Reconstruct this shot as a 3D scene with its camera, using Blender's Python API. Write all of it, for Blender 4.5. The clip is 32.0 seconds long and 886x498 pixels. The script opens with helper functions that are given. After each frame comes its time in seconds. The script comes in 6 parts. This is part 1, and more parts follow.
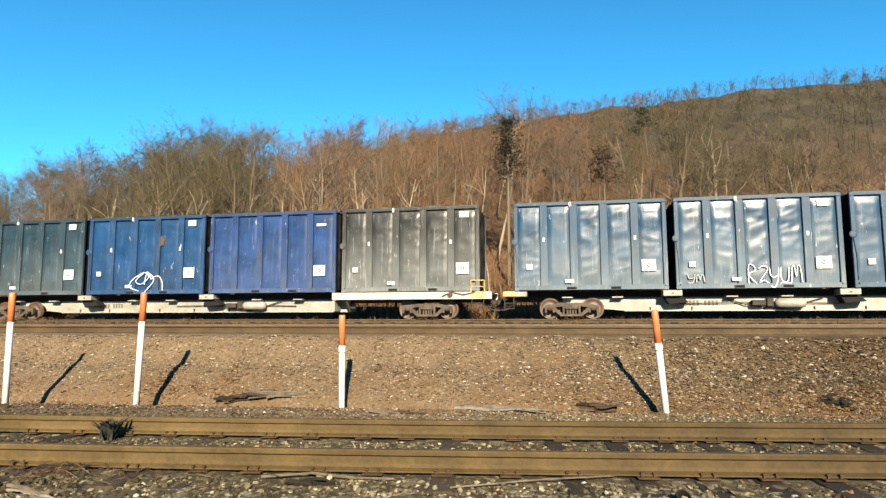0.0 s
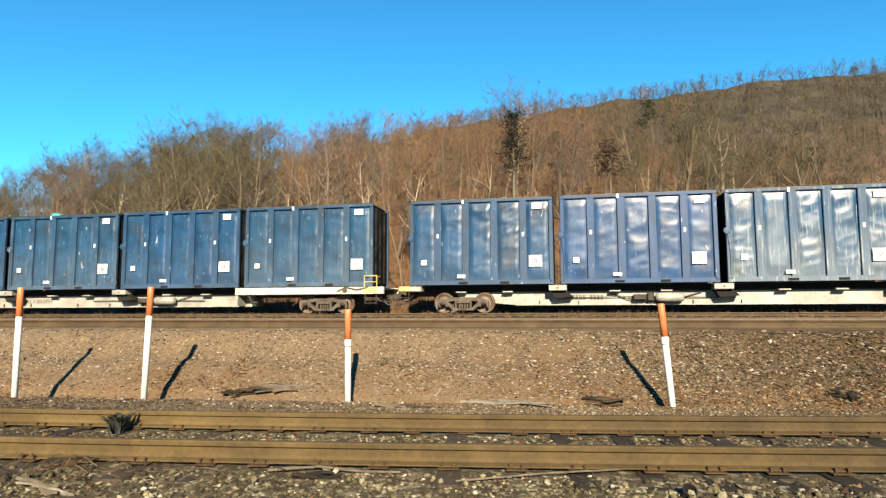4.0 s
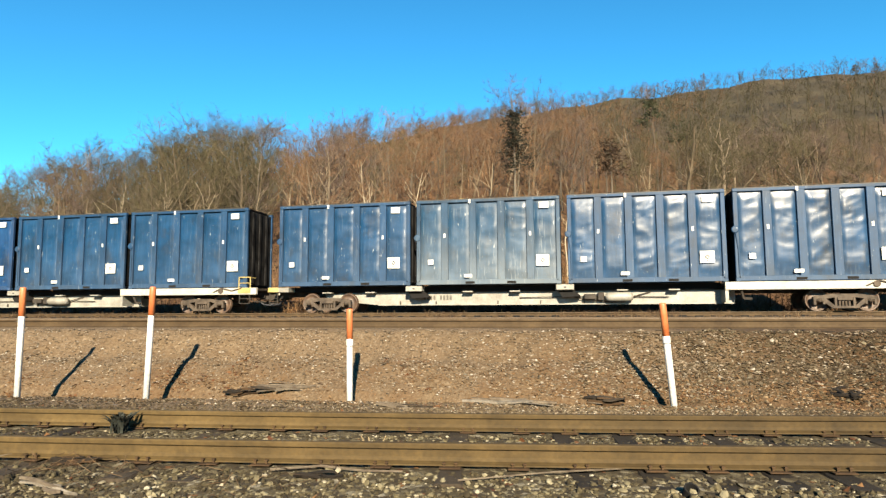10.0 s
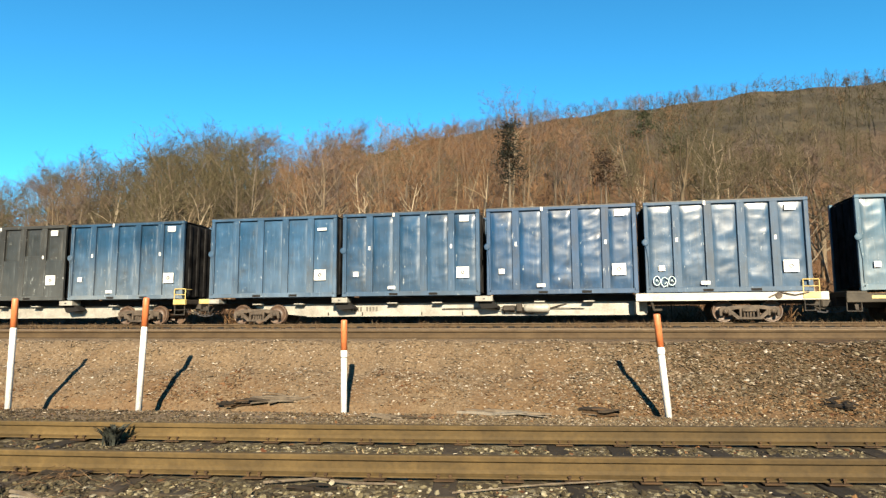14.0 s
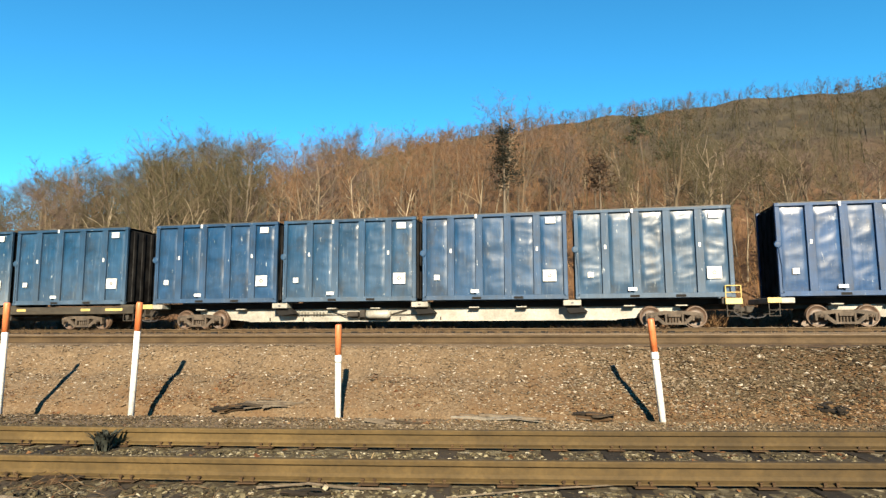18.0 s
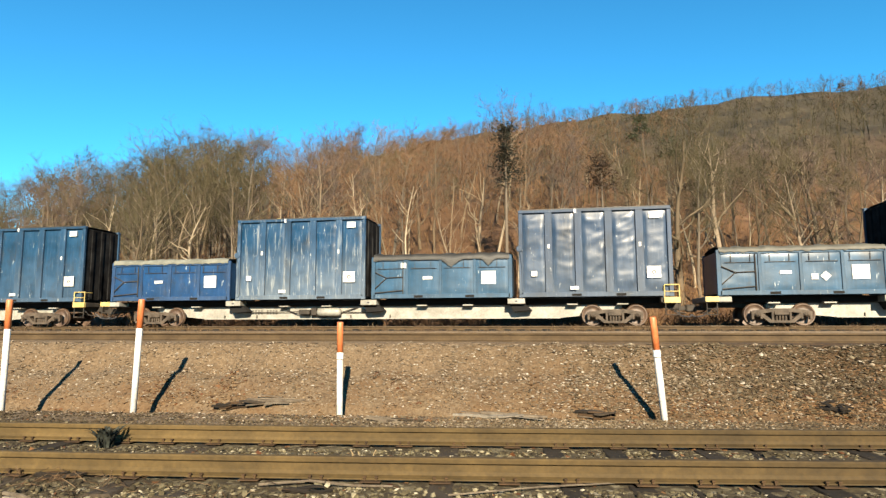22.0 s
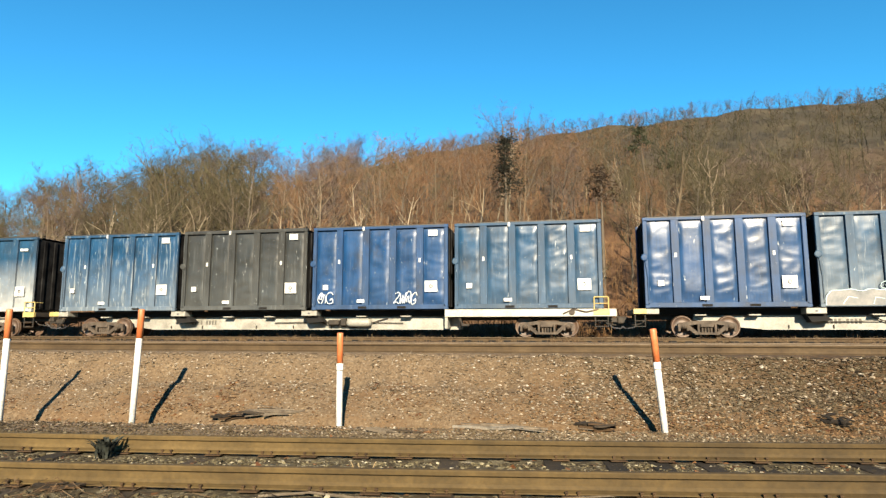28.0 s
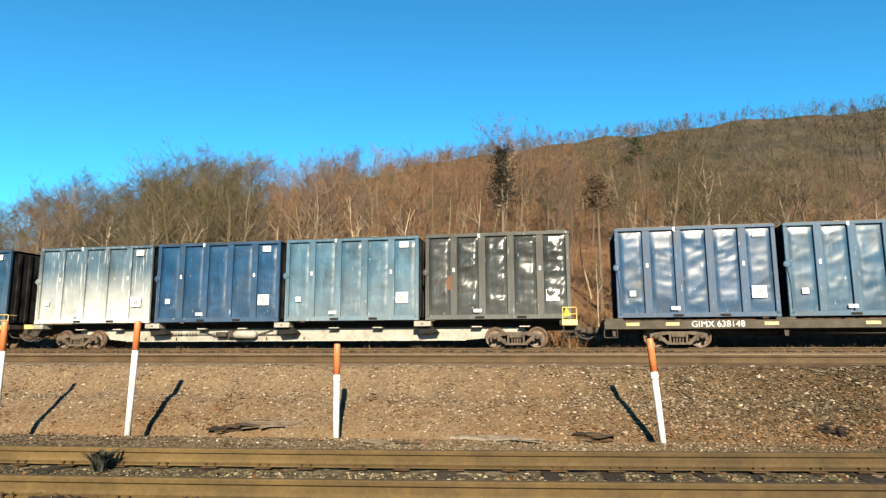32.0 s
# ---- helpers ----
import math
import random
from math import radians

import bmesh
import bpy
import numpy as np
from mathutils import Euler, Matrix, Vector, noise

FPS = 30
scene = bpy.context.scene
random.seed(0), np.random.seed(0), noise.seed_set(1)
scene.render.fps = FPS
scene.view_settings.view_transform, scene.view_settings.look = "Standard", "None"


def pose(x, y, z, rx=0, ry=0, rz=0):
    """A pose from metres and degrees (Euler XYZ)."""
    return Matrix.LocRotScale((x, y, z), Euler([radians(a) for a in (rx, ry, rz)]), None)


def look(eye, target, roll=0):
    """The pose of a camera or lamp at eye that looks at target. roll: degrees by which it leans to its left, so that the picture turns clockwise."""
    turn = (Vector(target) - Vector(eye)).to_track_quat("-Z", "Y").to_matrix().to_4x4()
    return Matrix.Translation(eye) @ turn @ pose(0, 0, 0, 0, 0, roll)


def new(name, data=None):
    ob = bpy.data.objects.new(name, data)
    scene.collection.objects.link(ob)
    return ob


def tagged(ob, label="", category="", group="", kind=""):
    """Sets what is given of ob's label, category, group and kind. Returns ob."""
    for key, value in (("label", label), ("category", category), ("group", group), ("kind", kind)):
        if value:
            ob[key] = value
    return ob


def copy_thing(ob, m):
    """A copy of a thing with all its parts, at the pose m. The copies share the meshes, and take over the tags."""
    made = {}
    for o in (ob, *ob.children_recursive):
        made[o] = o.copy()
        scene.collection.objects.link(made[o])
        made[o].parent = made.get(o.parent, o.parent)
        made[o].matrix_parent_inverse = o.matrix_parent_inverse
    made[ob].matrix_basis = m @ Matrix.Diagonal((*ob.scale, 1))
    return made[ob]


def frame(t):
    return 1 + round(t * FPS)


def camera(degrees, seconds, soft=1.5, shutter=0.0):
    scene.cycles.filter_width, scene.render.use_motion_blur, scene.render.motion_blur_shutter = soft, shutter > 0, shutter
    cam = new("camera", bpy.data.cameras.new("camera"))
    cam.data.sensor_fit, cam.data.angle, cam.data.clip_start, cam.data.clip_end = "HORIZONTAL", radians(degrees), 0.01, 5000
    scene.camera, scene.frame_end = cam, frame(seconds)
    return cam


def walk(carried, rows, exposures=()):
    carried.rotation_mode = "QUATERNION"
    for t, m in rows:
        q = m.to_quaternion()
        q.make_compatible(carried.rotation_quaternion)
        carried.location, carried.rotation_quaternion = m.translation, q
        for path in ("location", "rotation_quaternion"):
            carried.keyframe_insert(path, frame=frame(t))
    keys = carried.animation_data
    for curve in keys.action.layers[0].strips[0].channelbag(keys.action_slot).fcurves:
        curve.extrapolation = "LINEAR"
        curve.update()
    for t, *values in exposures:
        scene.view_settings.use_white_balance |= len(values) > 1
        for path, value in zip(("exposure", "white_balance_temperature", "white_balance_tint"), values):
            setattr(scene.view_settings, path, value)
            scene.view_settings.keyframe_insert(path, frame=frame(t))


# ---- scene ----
cam = camera(70.96, 32.0, soft=1.35)
# seconds, x, y, z, then the turn in degrees: hand-held, almost still
PATH = (
    (0, -0.001, -0.009, 1.500, 96.011, 0.141, 10.902),
    (0.5, 0.000, -0.011, 1.501, 95.876, 0.174, 11.134),
    (1, -0.007, -0.008, 1.503, 95.810, 0.138, 11.238),
    (1.5, -0.001, -0.007, 1.510, 95.706, 0.248, 11.248),
    (2, -0.002, -0.009, 1.496, 95.871, 0.231, 11.234),
    (2.5, -0.004, -0.006, 1.496, 95.778, 0.198, 11.337),
    (3, -0.001, -0.004, 1.495, 95.566, 0.223, 11.551),
    (3.5, 0.002, -0.001, 1.500, 95.502, 0.236, 11.442),
    (5.5, -0.003, 0.004, 1.500, 95.245, 0.219, 11.482),
    (6, 0.000, -0.000, 1.500, 95.185, 0.228, 11.480),
    (6.5, -0.011, -0.003, 1.503, 95.069, 0.265, 11.495),
    (7, -0.004, 0.002, 1.503, 94.899, 0.263, 11.629),
    (7.5, -0.010, 0.002, 1.501, 95.007, 0.294, 11.715),
    (8, -0.009, -0.005, 1.502, 95.429, 0.234, 11.674),
    (8.5, -0.002, -0.003, 1.506, 95.468, 0.299, 11.556),
    (9, 0.004, -0.002, 1.496, 95.511, 0.312, 11.439),
    (9.5, 0.001, -0.002, 1.497, 95.482, 0.283, 11.503),
    (10, -0.003, -0.007, 1.502, 95.401, 0.277, 11.560),
    (10.5, 0.006, 0.002, 1.498, 95.339, 0.236, 11.645),
    (11, -0.004, -0.009, 1.502, 95.735, 0.345, 11.582),
    (11.5, -0.001, -0.004, 1.498, 96.094, 0.277, 11.487),
    (12, -0.010, -0.010, 1.503, 96.105, 0.345, 11.379),
    (12.5, -0.004, -0.007, 1.502, 96.030, 0.356, 11.352),
    (13, 0.004, -0.006, 1.501, 96.022, 0.309, 11.365),
    (13.5, -0.004, -0.005, 1.495, 96.076, 0.246, 11.224),
    (14, 0.005, -0.015, 1.508, 96.369, 0.301, 11.105),
    (14.5, 0.000, -0.011, 1.501, 96.562, 0.167, 11.192),
    (16.5, -0.003, -0.018, 1.502, 96.623, 0.358, 10.968),
    (17, -0.005, -0.019, 1.502, 96.564, 0.392, 10.804),
    (17.5, 0.003, -0.017, 1.501, 96.739, 0.247, 11.006),
    (18, 0.006, -0.017, 1.500, 96.845, 0.267, 10.605),
    (18.5, -0.001, -0.013, 1.499, 97.072, 0.152, 10.403),
    (19, 0.000, -0.015, 1.501, 96.929, 0.196, 10.417),
    (19.5, -0.005, -0.018, 1.504, 96.784, 0.211, 10.679),
    (20, -0.007, -0.017, 1.501, 96.911, 0.179, 10.512),
    (20.5, -0.014, -0.015, 1.506, 96.796, 0.212, 10.531),
    (21, 0.001, -0.018, 1.498, 96.639, 0.203, 10.739),
    (21.5, -0.010, -0.019, 1.497, 96.679, 0.122, 10.726),
    (22, -0.001, -0.013, 1.499, 96.641, 0.152, 10.733),
    (22.5, 0.001, -0.015, 1.501, 96.687, 0.145, 10.800),
    (23, -0.001, -0.014, 1.500, 96.621, 0.128, 10.783),
    (23.5, -0.002, -0.015, 1.498, 96.526, 0.126, 10.879),
    (24, -0.004, -0.015, 1.496, 96.580, 0.149, 10.773),
    (24.5, -0.005, -0.017, 1.502, 96.500, 0.120, 10.768),
    (26.5, -0.011, -0.012, 1.496, 96.859, 0.151, 11.194),
    (27, 0.005, -0.008, 1.495, 97.158, 0.048, 11.160),
    (27.5, -0.011, -0.013, 1.502, 97.310, -0.153, 11.102),
    (28, -0.011, -0.030, 1.503, 97.623, -0.046, 10.662),
    (28.5, -0.007, -0.027, 1.498, 97.659, -0.011, 10.459),
    (29, -0.010, -0.037, 1.500, 98.015, -0.010, 10.208),
    (29.5, -0.010, -0.037, 1.499, 98.110, 0.121, 10.134),
    (30, -0.010, -0.041, 1.496, 98.407, 0.149, 9.783),
    (30.5, -0.004, -0.036, 1.498, 98.734, 0.176, 9.986),
    (31, -0.012, -0.043, 1.493, 98.732, 0.279, 9.784),
    (31.5, -0.006, -0.039, 1.502, 98.497, 0.306, 10.350),
    (32, -0.004, -0.044, 1.497, 98.624, 0.181, 10.427),
)
walk(cam, [(r[0], pose(*r[1:])) for r in PATH])

# ---- world, sun, exposure ----
SUN_EL, SUN_AZ = radians(25.0), radians(165.0)   # azimuth clockwise from +y
world = bpy.data.worlds.new("sky")
scene.world = world
world.use_nodes = True
wn = world.node_tree.nodes
sky = wn.new("ShaderNodeTexSky")
sky.sky_type = "NISHITA"
sky.sun_disc = False
sky.sun_elevation, sky.sun_rotation = SUN_EL, SUN_AZ
sky.altitude, sky.air_density, sky.dust_density, sky.ozone_density = 900, 1.0, 0.0, 3.5
deepen = wn.new("ShaderNodeGamma")          # a very clear, dry winter sky
deepen.inputs["Gamma"].default_value = 1.18
tint = wn.new("ShaderNodeMix")
tint.data_type, tint.blend_type = "RGBA", "MULTIPLY"
tint.inputs[0].default_value = 1.0
tint.inputs[7].default_value = (0.242, 0.78, 0.78, 1)
world.node_tree.links.new(sky.outputs[0], deepen.inputs[0])
world.node_tree.links.new(deepen.outputs[0], tint.inputs[6])
world.node_tree.links.new(tint.outputs[2], wn["Background"].inputs[0])
wn["Background"].inputs[1].default_value = 0.050
sun_data = bpy.data.lights.new("sun", "SUN")
sun_data.energy, sun_data.angle, sun_data.color = 5.0, radians(0.55), (1.0, 0.84, 0.60)
sun = new("sun", sun_data)
SUN_DIR = Vector((math.sin(SUN_AZ) * math.cos(SUN_EL), math.cos(SUN_AZ) * math.cos(SUN_EL), math.sin(SUN_EL)))
sun.matrix_world = look(SUN_DIR * 80, (0, 0, 0))
scene.view_settings.exposure = 2.16


# ---- materials ----
class Mat:
    """A small builder for node materials."""

    def __init__(self, name, rough=0.8, metal=0.0):
        self.m = bpy.data.materials.new(name)
        self.m.use_nodes = True
        self.t = self.m.node_tree
        self.b = self.t.nodes["Principled BSDF"]
        self.b.inputs["Roughness"].default_value = rough
        self.b.inputs["Metallic"].default_value = metal
        self.b.inputs["Specular IOR Level"].default_value = 0.25 if rough > 0.65 else 0.5

    def n(self, kind, **sets):
        node = self.t.nodes.new("ShaderNode" + kind)
        for k, v in sets.items():
            node.inputs[k].default_value = v
        return node

    def link(self, a, b):
        self.t.links.new(a, b)

    def coords(self, scale=(1, 1, 1), world_space=False, shift=False):
        if world_space:
            out = self.n("NewGeometry").outputs["Position"]
        else:
            out = self.n("TexCoord").outputs["Object"]
        mp = self.n("Mapping")
        mp.inputs["Scale"].default_value = scale
        self.link(out, mp.inputs["Vector"])
        if shift:
            mul = self.t.nodes.new("ShaderNodeVectorMath")
            mul.operation = "MULTIPLY"
            mul.inputs[1].default_value = (37.0, 11.0, 23.0)
            info = self.n("ObjectInfo")
            self.link(info.outputs["Random"], mul.inputs[0])
            self.link(mul.outputs[0], mp.inputs["Location"])
        return mp.outputs[0]

    def noise(self, vec, scale, detail=4.0, rough=0.6):
        t = self.n("TexNoise", Scale=scale, Detail=detail, Roughness=rough)
        self.link(vec, t.inputs["Vector"])
        return t.outputs["Fac"]

    def ramp(self, fac, stops):
        r = self.n("ValToRGB")
        els = r.color_ramp.elements
        while len(els) < len(stops):
            els.new(0.5)
        for e, (p, c) in zip(els, stops):
            e.position = p
            e.color = (*c, 1) if len(c) == 3 else c
        self.link(fac, r.inputs[0])
        return r.outputs[0]

    def mix(self, fac, a, b, kind="MIX"):
        x = self.t.nodes.new("ShaderNodeMix")
        x.data_type, x.blend_type = "RGBA", kind
        for sock, v in ((x.inputs[0], fac), (x.inputs[6], a), (x.inputs[7], b)):
            if isinstance(v, (int, float)):
                sock.default_value = v
            elif isinstance(v, tuple):
                sock.default_value = (*v, 1)
            else:
                self.link(v, sock)
        return x.outputs[2]

    def maths(self, op, a, b=0.0):
        x = self.t.nodes.new("ShaderNodeMath")
        x.operation = op
        for sock, v in zip(x.inputs, (a, b)):
            if isinstance(v, (int, float)):
                sock.default_value = v
            else:
                self.link(v, sock)
        return x.outputs[0]

    def color(self, out):
        """Sets the base colour, scaled down evenly to balance the raised exposure and deepen shadows."""
        self.link(self.mix(1.0, out, (0.78, 0.78, 0.78), "MULTIPLY"), self.b.inputs["Base Color"])
        return self

    def rough(self, out):
        self.link(out, self.b.inputs["Roughness"])
        return self

    def bump(self, out, strength=0.4, dist=0.02):
        x = self.n("Bump", Strength=strength, Distance=dist)
        self.link(out, x.inputs["Height"])
        self.link(x.outputs[0], self.b.inputs["Normal"])
        return self


def two_tone(name, a, b, scale, rough=0.8, metal=0.0, bump=0.3, stops=(0.35, 0.65), world_space=False, dist=0.01):
    """A surface of two colours at two scales with fine relief."""
    m = Mat(name, rough, metal)
    v = m.coords(world_space=world_space, shift=not world_space)
    big, fine = m.noise(v, scale, 5), m.noise(v, scale * 9, 6, 0.7)
    col = m.ramp(big, [(stops[0], tuple(0.86 * c for c in a)), (stops[1], tuple(0.86 * c for c in b))])
    grain = m.ramp(fine, [(0.3, (0.52, 0.52, 0.52)), (0.7, (0.97, 0.97, 0.97))])
    m.color(m.mix(1.0, col, grain, "MULTIPLY")).bump(fine, bump, dist)
    return m.m


def plain(name, c, rough=0.6, metal=0.0):
    return two_tone(name, tuple(0.8 * v for v in c), tuple(min(1, 1.1 * v) for v in c), 3.0, rough, metal, 0.08)


def paint(name, base, dust, rough=0.34, streak=0.5, runny=None, wear=1.0):
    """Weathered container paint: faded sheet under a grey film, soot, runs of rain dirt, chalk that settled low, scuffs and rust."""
    m = Mat(name, rough)
    v = m.coords(shift=True)
    flat_v = m.coords()
    fade = m.noise(v, 0.9, 3)
    dark = tuple(0.60 * c for c in base)
    pale = tuple(min(1, 1.05 * c + 0.004) for c in base)
    col = m.ramp(fade, [(0.32, dark), (0.68, pale)])
    film = m.ramp(m.noise(m.coords((0.42, 0.42, 0.3), shift=True), 1.5, 5, 0.65), [(0.36, (0.06, 0.06, 0.06)), (0.66, (0.62, 0.62, 0.62))])
    level = 0.45 * base[0] + 0.4 * base[1] + 0.25 * base[2]
    col = m.mix(m.maths("MULTIPLY", film, 0.38 * wear), col, (0.010 + 0.58 * level, 0.014 + 0.88 * level, 0.015 + 1.25 * level))
    soot = m.ramp(m.noise(m.coords((0.8, 0.8, 0.5), shift=True), 1.1, 6, 0.7), [(0.53, (0, 0, 0)), (0.70, (0.8, 0.8, 0.8))])
    col = m.mix(m.maths("MULTIPLY", soot, 0.8 * wear), col, (0.020, 0.019, 0.017))
    runs = m.noise(m.coords((7.0, 7.0, 0.45), shift=True), 1.6, 6, 0.65)
    grime = m.ramp(runs, [(0.28, (0.48, 0.46, 0.44)), (0.52, (1, 1, 1))])
    col = m.mix(streak, col, grime, "MULTIPLY")
    first = 0.545 if runny and runny > 0.5 else 0.575
    chalk = m.ramp(runs, [(first, (0, 0, 0)), (first + 0.125, (1, 1, 1))])
    sep = m.n("SeparateXYZ")
    m.link(flat_v, sep.inputs[0])
    low = m.n("MapRange")
    for k, val in (("From Min", 2.6), ("From Max", 0.1), ("To Min", 0.0), ("To Max", 1.0)):
        low.inputs[k].default_value = val
    m.link(sep.outputs[2], low.inputs["Value"])
    patch = m.noise(m.coords((0.55, 1, 0.5), shift=True), 1.3, 4)
    d = m.maths("MULTIPLY", m.maths("MULTIPLY", low.outputs[0], patch), 1.9 * dust)
    d = m.maths("ADD", d, m.maths("MULTIPLY", chalk, 0.07 + 0.9 * dust if runny is None else runny))
    dclamp = m.maths("MINIMUM", d, 0.92)
    col = m.mix(dclamp, col, (0.36, 0.365, 0.35) if dust > 0.5 else (0.21, 0.235, 0.245))
    chips = m.ramp(m.noise(v, 21.0, 3), [(0.70, (0, 0, 0)), (0.74, (1, 1, 1))])
    col = m.mix(m.maths("MULTIPLY", chips, 0.5), col, (0.45, 0.45, 0.44))
    scrape = m.ramp(m.noise(m.coords((3.2, 3.2, 0.9), shift=True), 2.3, 6, 0.66), [(0.655, (0, 0, 0)), (0.70, (1, 1, 1))])
    col = m.mix(m.maths("MULTIPLY", scrape, 0.55), col, (0.42, 0.45, 0.46))
    lines = m.ramp(m.noise(m.coords((16.0, 16.0, 0.9), shift=True), 1.4, 4, 0.6), [(0.70, (0, 0, 0)), (0.74, (1, 1, 1))])
    col = m.mix(m.maths("MULTIPLY", lines, 0.5), col, (0.40, 0.43, 0.44))
    rust = m.ramp(m.noise(m.coords((1.0, 1.0, 0.8), shift=True), 2.6, 5, 0.7), [(0.70, (0, 0, 0)), (0.76, (1, 1, 1))])
    col = m.mix(m.maths("MULTIPLY", rust, 0.6), col, (0.085, 0.034, 0.018))
    m.color(col)
    m.b.inputs["Specular IOR Level"].default_value = 0.24 if rough < 0.45 else 0.22
    m.b.inputs["Coat Weight"].default_value, m.b.inputs["Coat Roughness"].default_value = (0.085, 0.20) if rough < 0.45 else (0.0, 0.3)
    m.rough(m.maths("ADD", m.maths("MULTIPLY", dclamp, 0.30), m.maths("ADD", m.maths("MULTIPLY", fade, 0.14), rough - 0.06)))
    m.bump(m.noise(v, 3.0, 3), 0.30, 0.02)
    return m.m


BLUES = {
    "deep": ((0.001, 0.035, 0.118), 0.02), "blue": ((0.001, 0.036, 0.102), 0.05), "mid": ((0.005, 0.041, 0.098), 0.09),
    "pale": ((0.030, 0.086, 0.140), 0.26), "dusty": ((0.006, 0.041, 0.094), 0.34), "slate": ((0.010, 0.030, 0.048), 0.14),
    "teal": ((0.004, 0.050, 0.112), 0.07), "grey": ((0.025, 0.025, 0.0225), 0.08), "ash": ((0.022, 0.022, 0.020), 0.40),
    "olive": ((0.040, 0.041, 0.035), 0.12), "black": ((0.026, 0.028, 0.027), 0.12), "chalky": ((0.045, 0.085, 0.125), 0.85),
    "foot": ((0.006, 0.044, 0.100), 0.72), "streaky": ((0.002, 0.040, 0.104), 0.30), "steel": ((0.014, 0.058, 0.125), 0.16),
    "violet": ((0.003, 0.030, 0.130), 0.08), "dusk": ((0.014, 0.036, 0.080), 0.12),
}
RUNNY = {"foot": 0.25, "streaky": 0.6}
PAINT = {k: paint("container_paint_" + k, c, d, 0.27 if k == "black" else 0.40, 0.5, RUNNY.get(k)) for k, (c, d) in BLUES.items()}
FRAME = {k: paint("container_frame_" + k, tuple(0.94 * v + 0.002 for v in c), min(1.0, d + 0.02), 0.52, 0.5, RUNNY.get(k), 0.8) for k, (c, d) in BLUES.items()}
WHITE_TAG = plain("white_sticker", (0.64, 0.65, 0.64), 0.55)
DARK_TAG = plain("dark_print", (0.0408, 0.0408, 0.0476), 0.6)
ORANGE_TAG = plain("orange_rust_patch", (0.11, 0.055, 0.030), 0.7)
CREAM = two_tone("cream_car_paint", (0.22, 0.21, 0.18), (0.36, 0.35, 0.315), 1.6, 0.6, 0, 0.15)
WHITE_SILL = two_tone("white_sill_paint", (0.40, 0.38, 0.33), (0.54, 0.52, 0.46), 1.8, 0.6, 0, 0.15)
YELLOW = two_tone("yellow_safety_paint", (0.40, 0.29, 0.085), (0.56, 0.44, 0.17), 3.0, 0.55, 0, 0.15)
STEEL_DARK = two_tone("grimy_steel", (0.0238, 0.0204, 0.01768), (0.0578, 0.0476, 0.0374), 3.0, 0.75, 0, 0.3)
TRUCK_GREY = two_tone("dusty_cast_steel", (0.045, 0.034, 0.025), (0.112, 0.086, 0.064), 3.5, 0.75, 0, 0.35)
WHEEL_STEEL = two_tone("wheel_steel", (0.044, 0.024, 0.0145), (0.125, 0.074, 0.045), 4.0, 0.6, 0, 0.3)
FLAT_BROWN = two_tone("faded_flatcar_paint", (0.028, 0.023, 0.016), (0.062, 0.052, 0.037), 1.6, 0.7, 0, 0.25)
TARP = two_tone("black_tarpaulin", (0.006, 0.006, 0.006), (0.024, 0.024, 0.021), 2.0, 0.6, 0, 0.5, dist=0.02)
TARP_PALE = two_tone("pale_canvas", (0.13, 0.135, 0.115), (0.22, 0.225, 0.195), 2.2, 0.75, 0, 0.5, dist=0.02)
TARP_GREY = two_tone("grey_tarpaulin", (0.044, 0.045, 0.036), (0.094, 0.092, 0.074), 2.2, 0.65, 0, 0.5, dist=0.02)
GRAFFITI = plain("white_spray_paint", (0.72, 0.76, 0.78), 0.5)
GRAFFITI_DULL = two_tone("dull_silver_spray_paint", (0.085, 0.095, 0.105), (0.20, 0.195, 0.19), 2.2, 0.5, 0, 0.1)
GRAFFITI_PALE = plain("pale_spray_paint", (0.42, 0.58, 0.62), 0.5)
GRAFFITI_TEAL = plain("teal_spray_paint", (0.05, 0.45, 0.45), 0.5)
GRAFFITI_GREY = plain("silver_spray_paint", (0.36, 0.38, 0.38), 0.45)


def rusty_rail():
    """Rust dusted with tan; the colour darkens along the siding, towards +x."""
    m = Mat("rusty_rail", 0.8)
    v = m.coords()
    big, fine = m.noise(v, 2.2, 5), m.noise(v, 20.0, 6, 0.7)
    dusty = m.ramp(big, [(0.35, (0.053, 0.034, 0.010)), (0.65, (0.089, 0.058, 0.019))])
    # the darker rust-brown reached at the +x end
    bare = m.ramp(big, [(0.35, (0.022, 0.0135, 0.0036)), (0.65, (0.047, 0.029, 0.008))])
    sep = m.n("SeparateXYZ")
    m.link(v, sep.inputs[0])
    along = m.n("MapRange")
    along.inputs["From Min"].default_value, along.inputs["From Max"].default_value = -3.0, 5.5
    m.link(m.maths("ADD", sep.outputs[0], m.maths("MULTIPLY", m.noise(v, 0.5, 4), 3.0)), along.inputs["Value"])
    col = m.mix(along.outputs[0], dusty, bare)
    m.color(m.mix(1.0, col, m.ramp(fine, [(0.3, (0.62, 0.62, 0.62)), (0.7, (1.1, 1.1, 1.1))]), "MULTIPLY")).bump(fine, 0.35, 0.01)
    return m.m


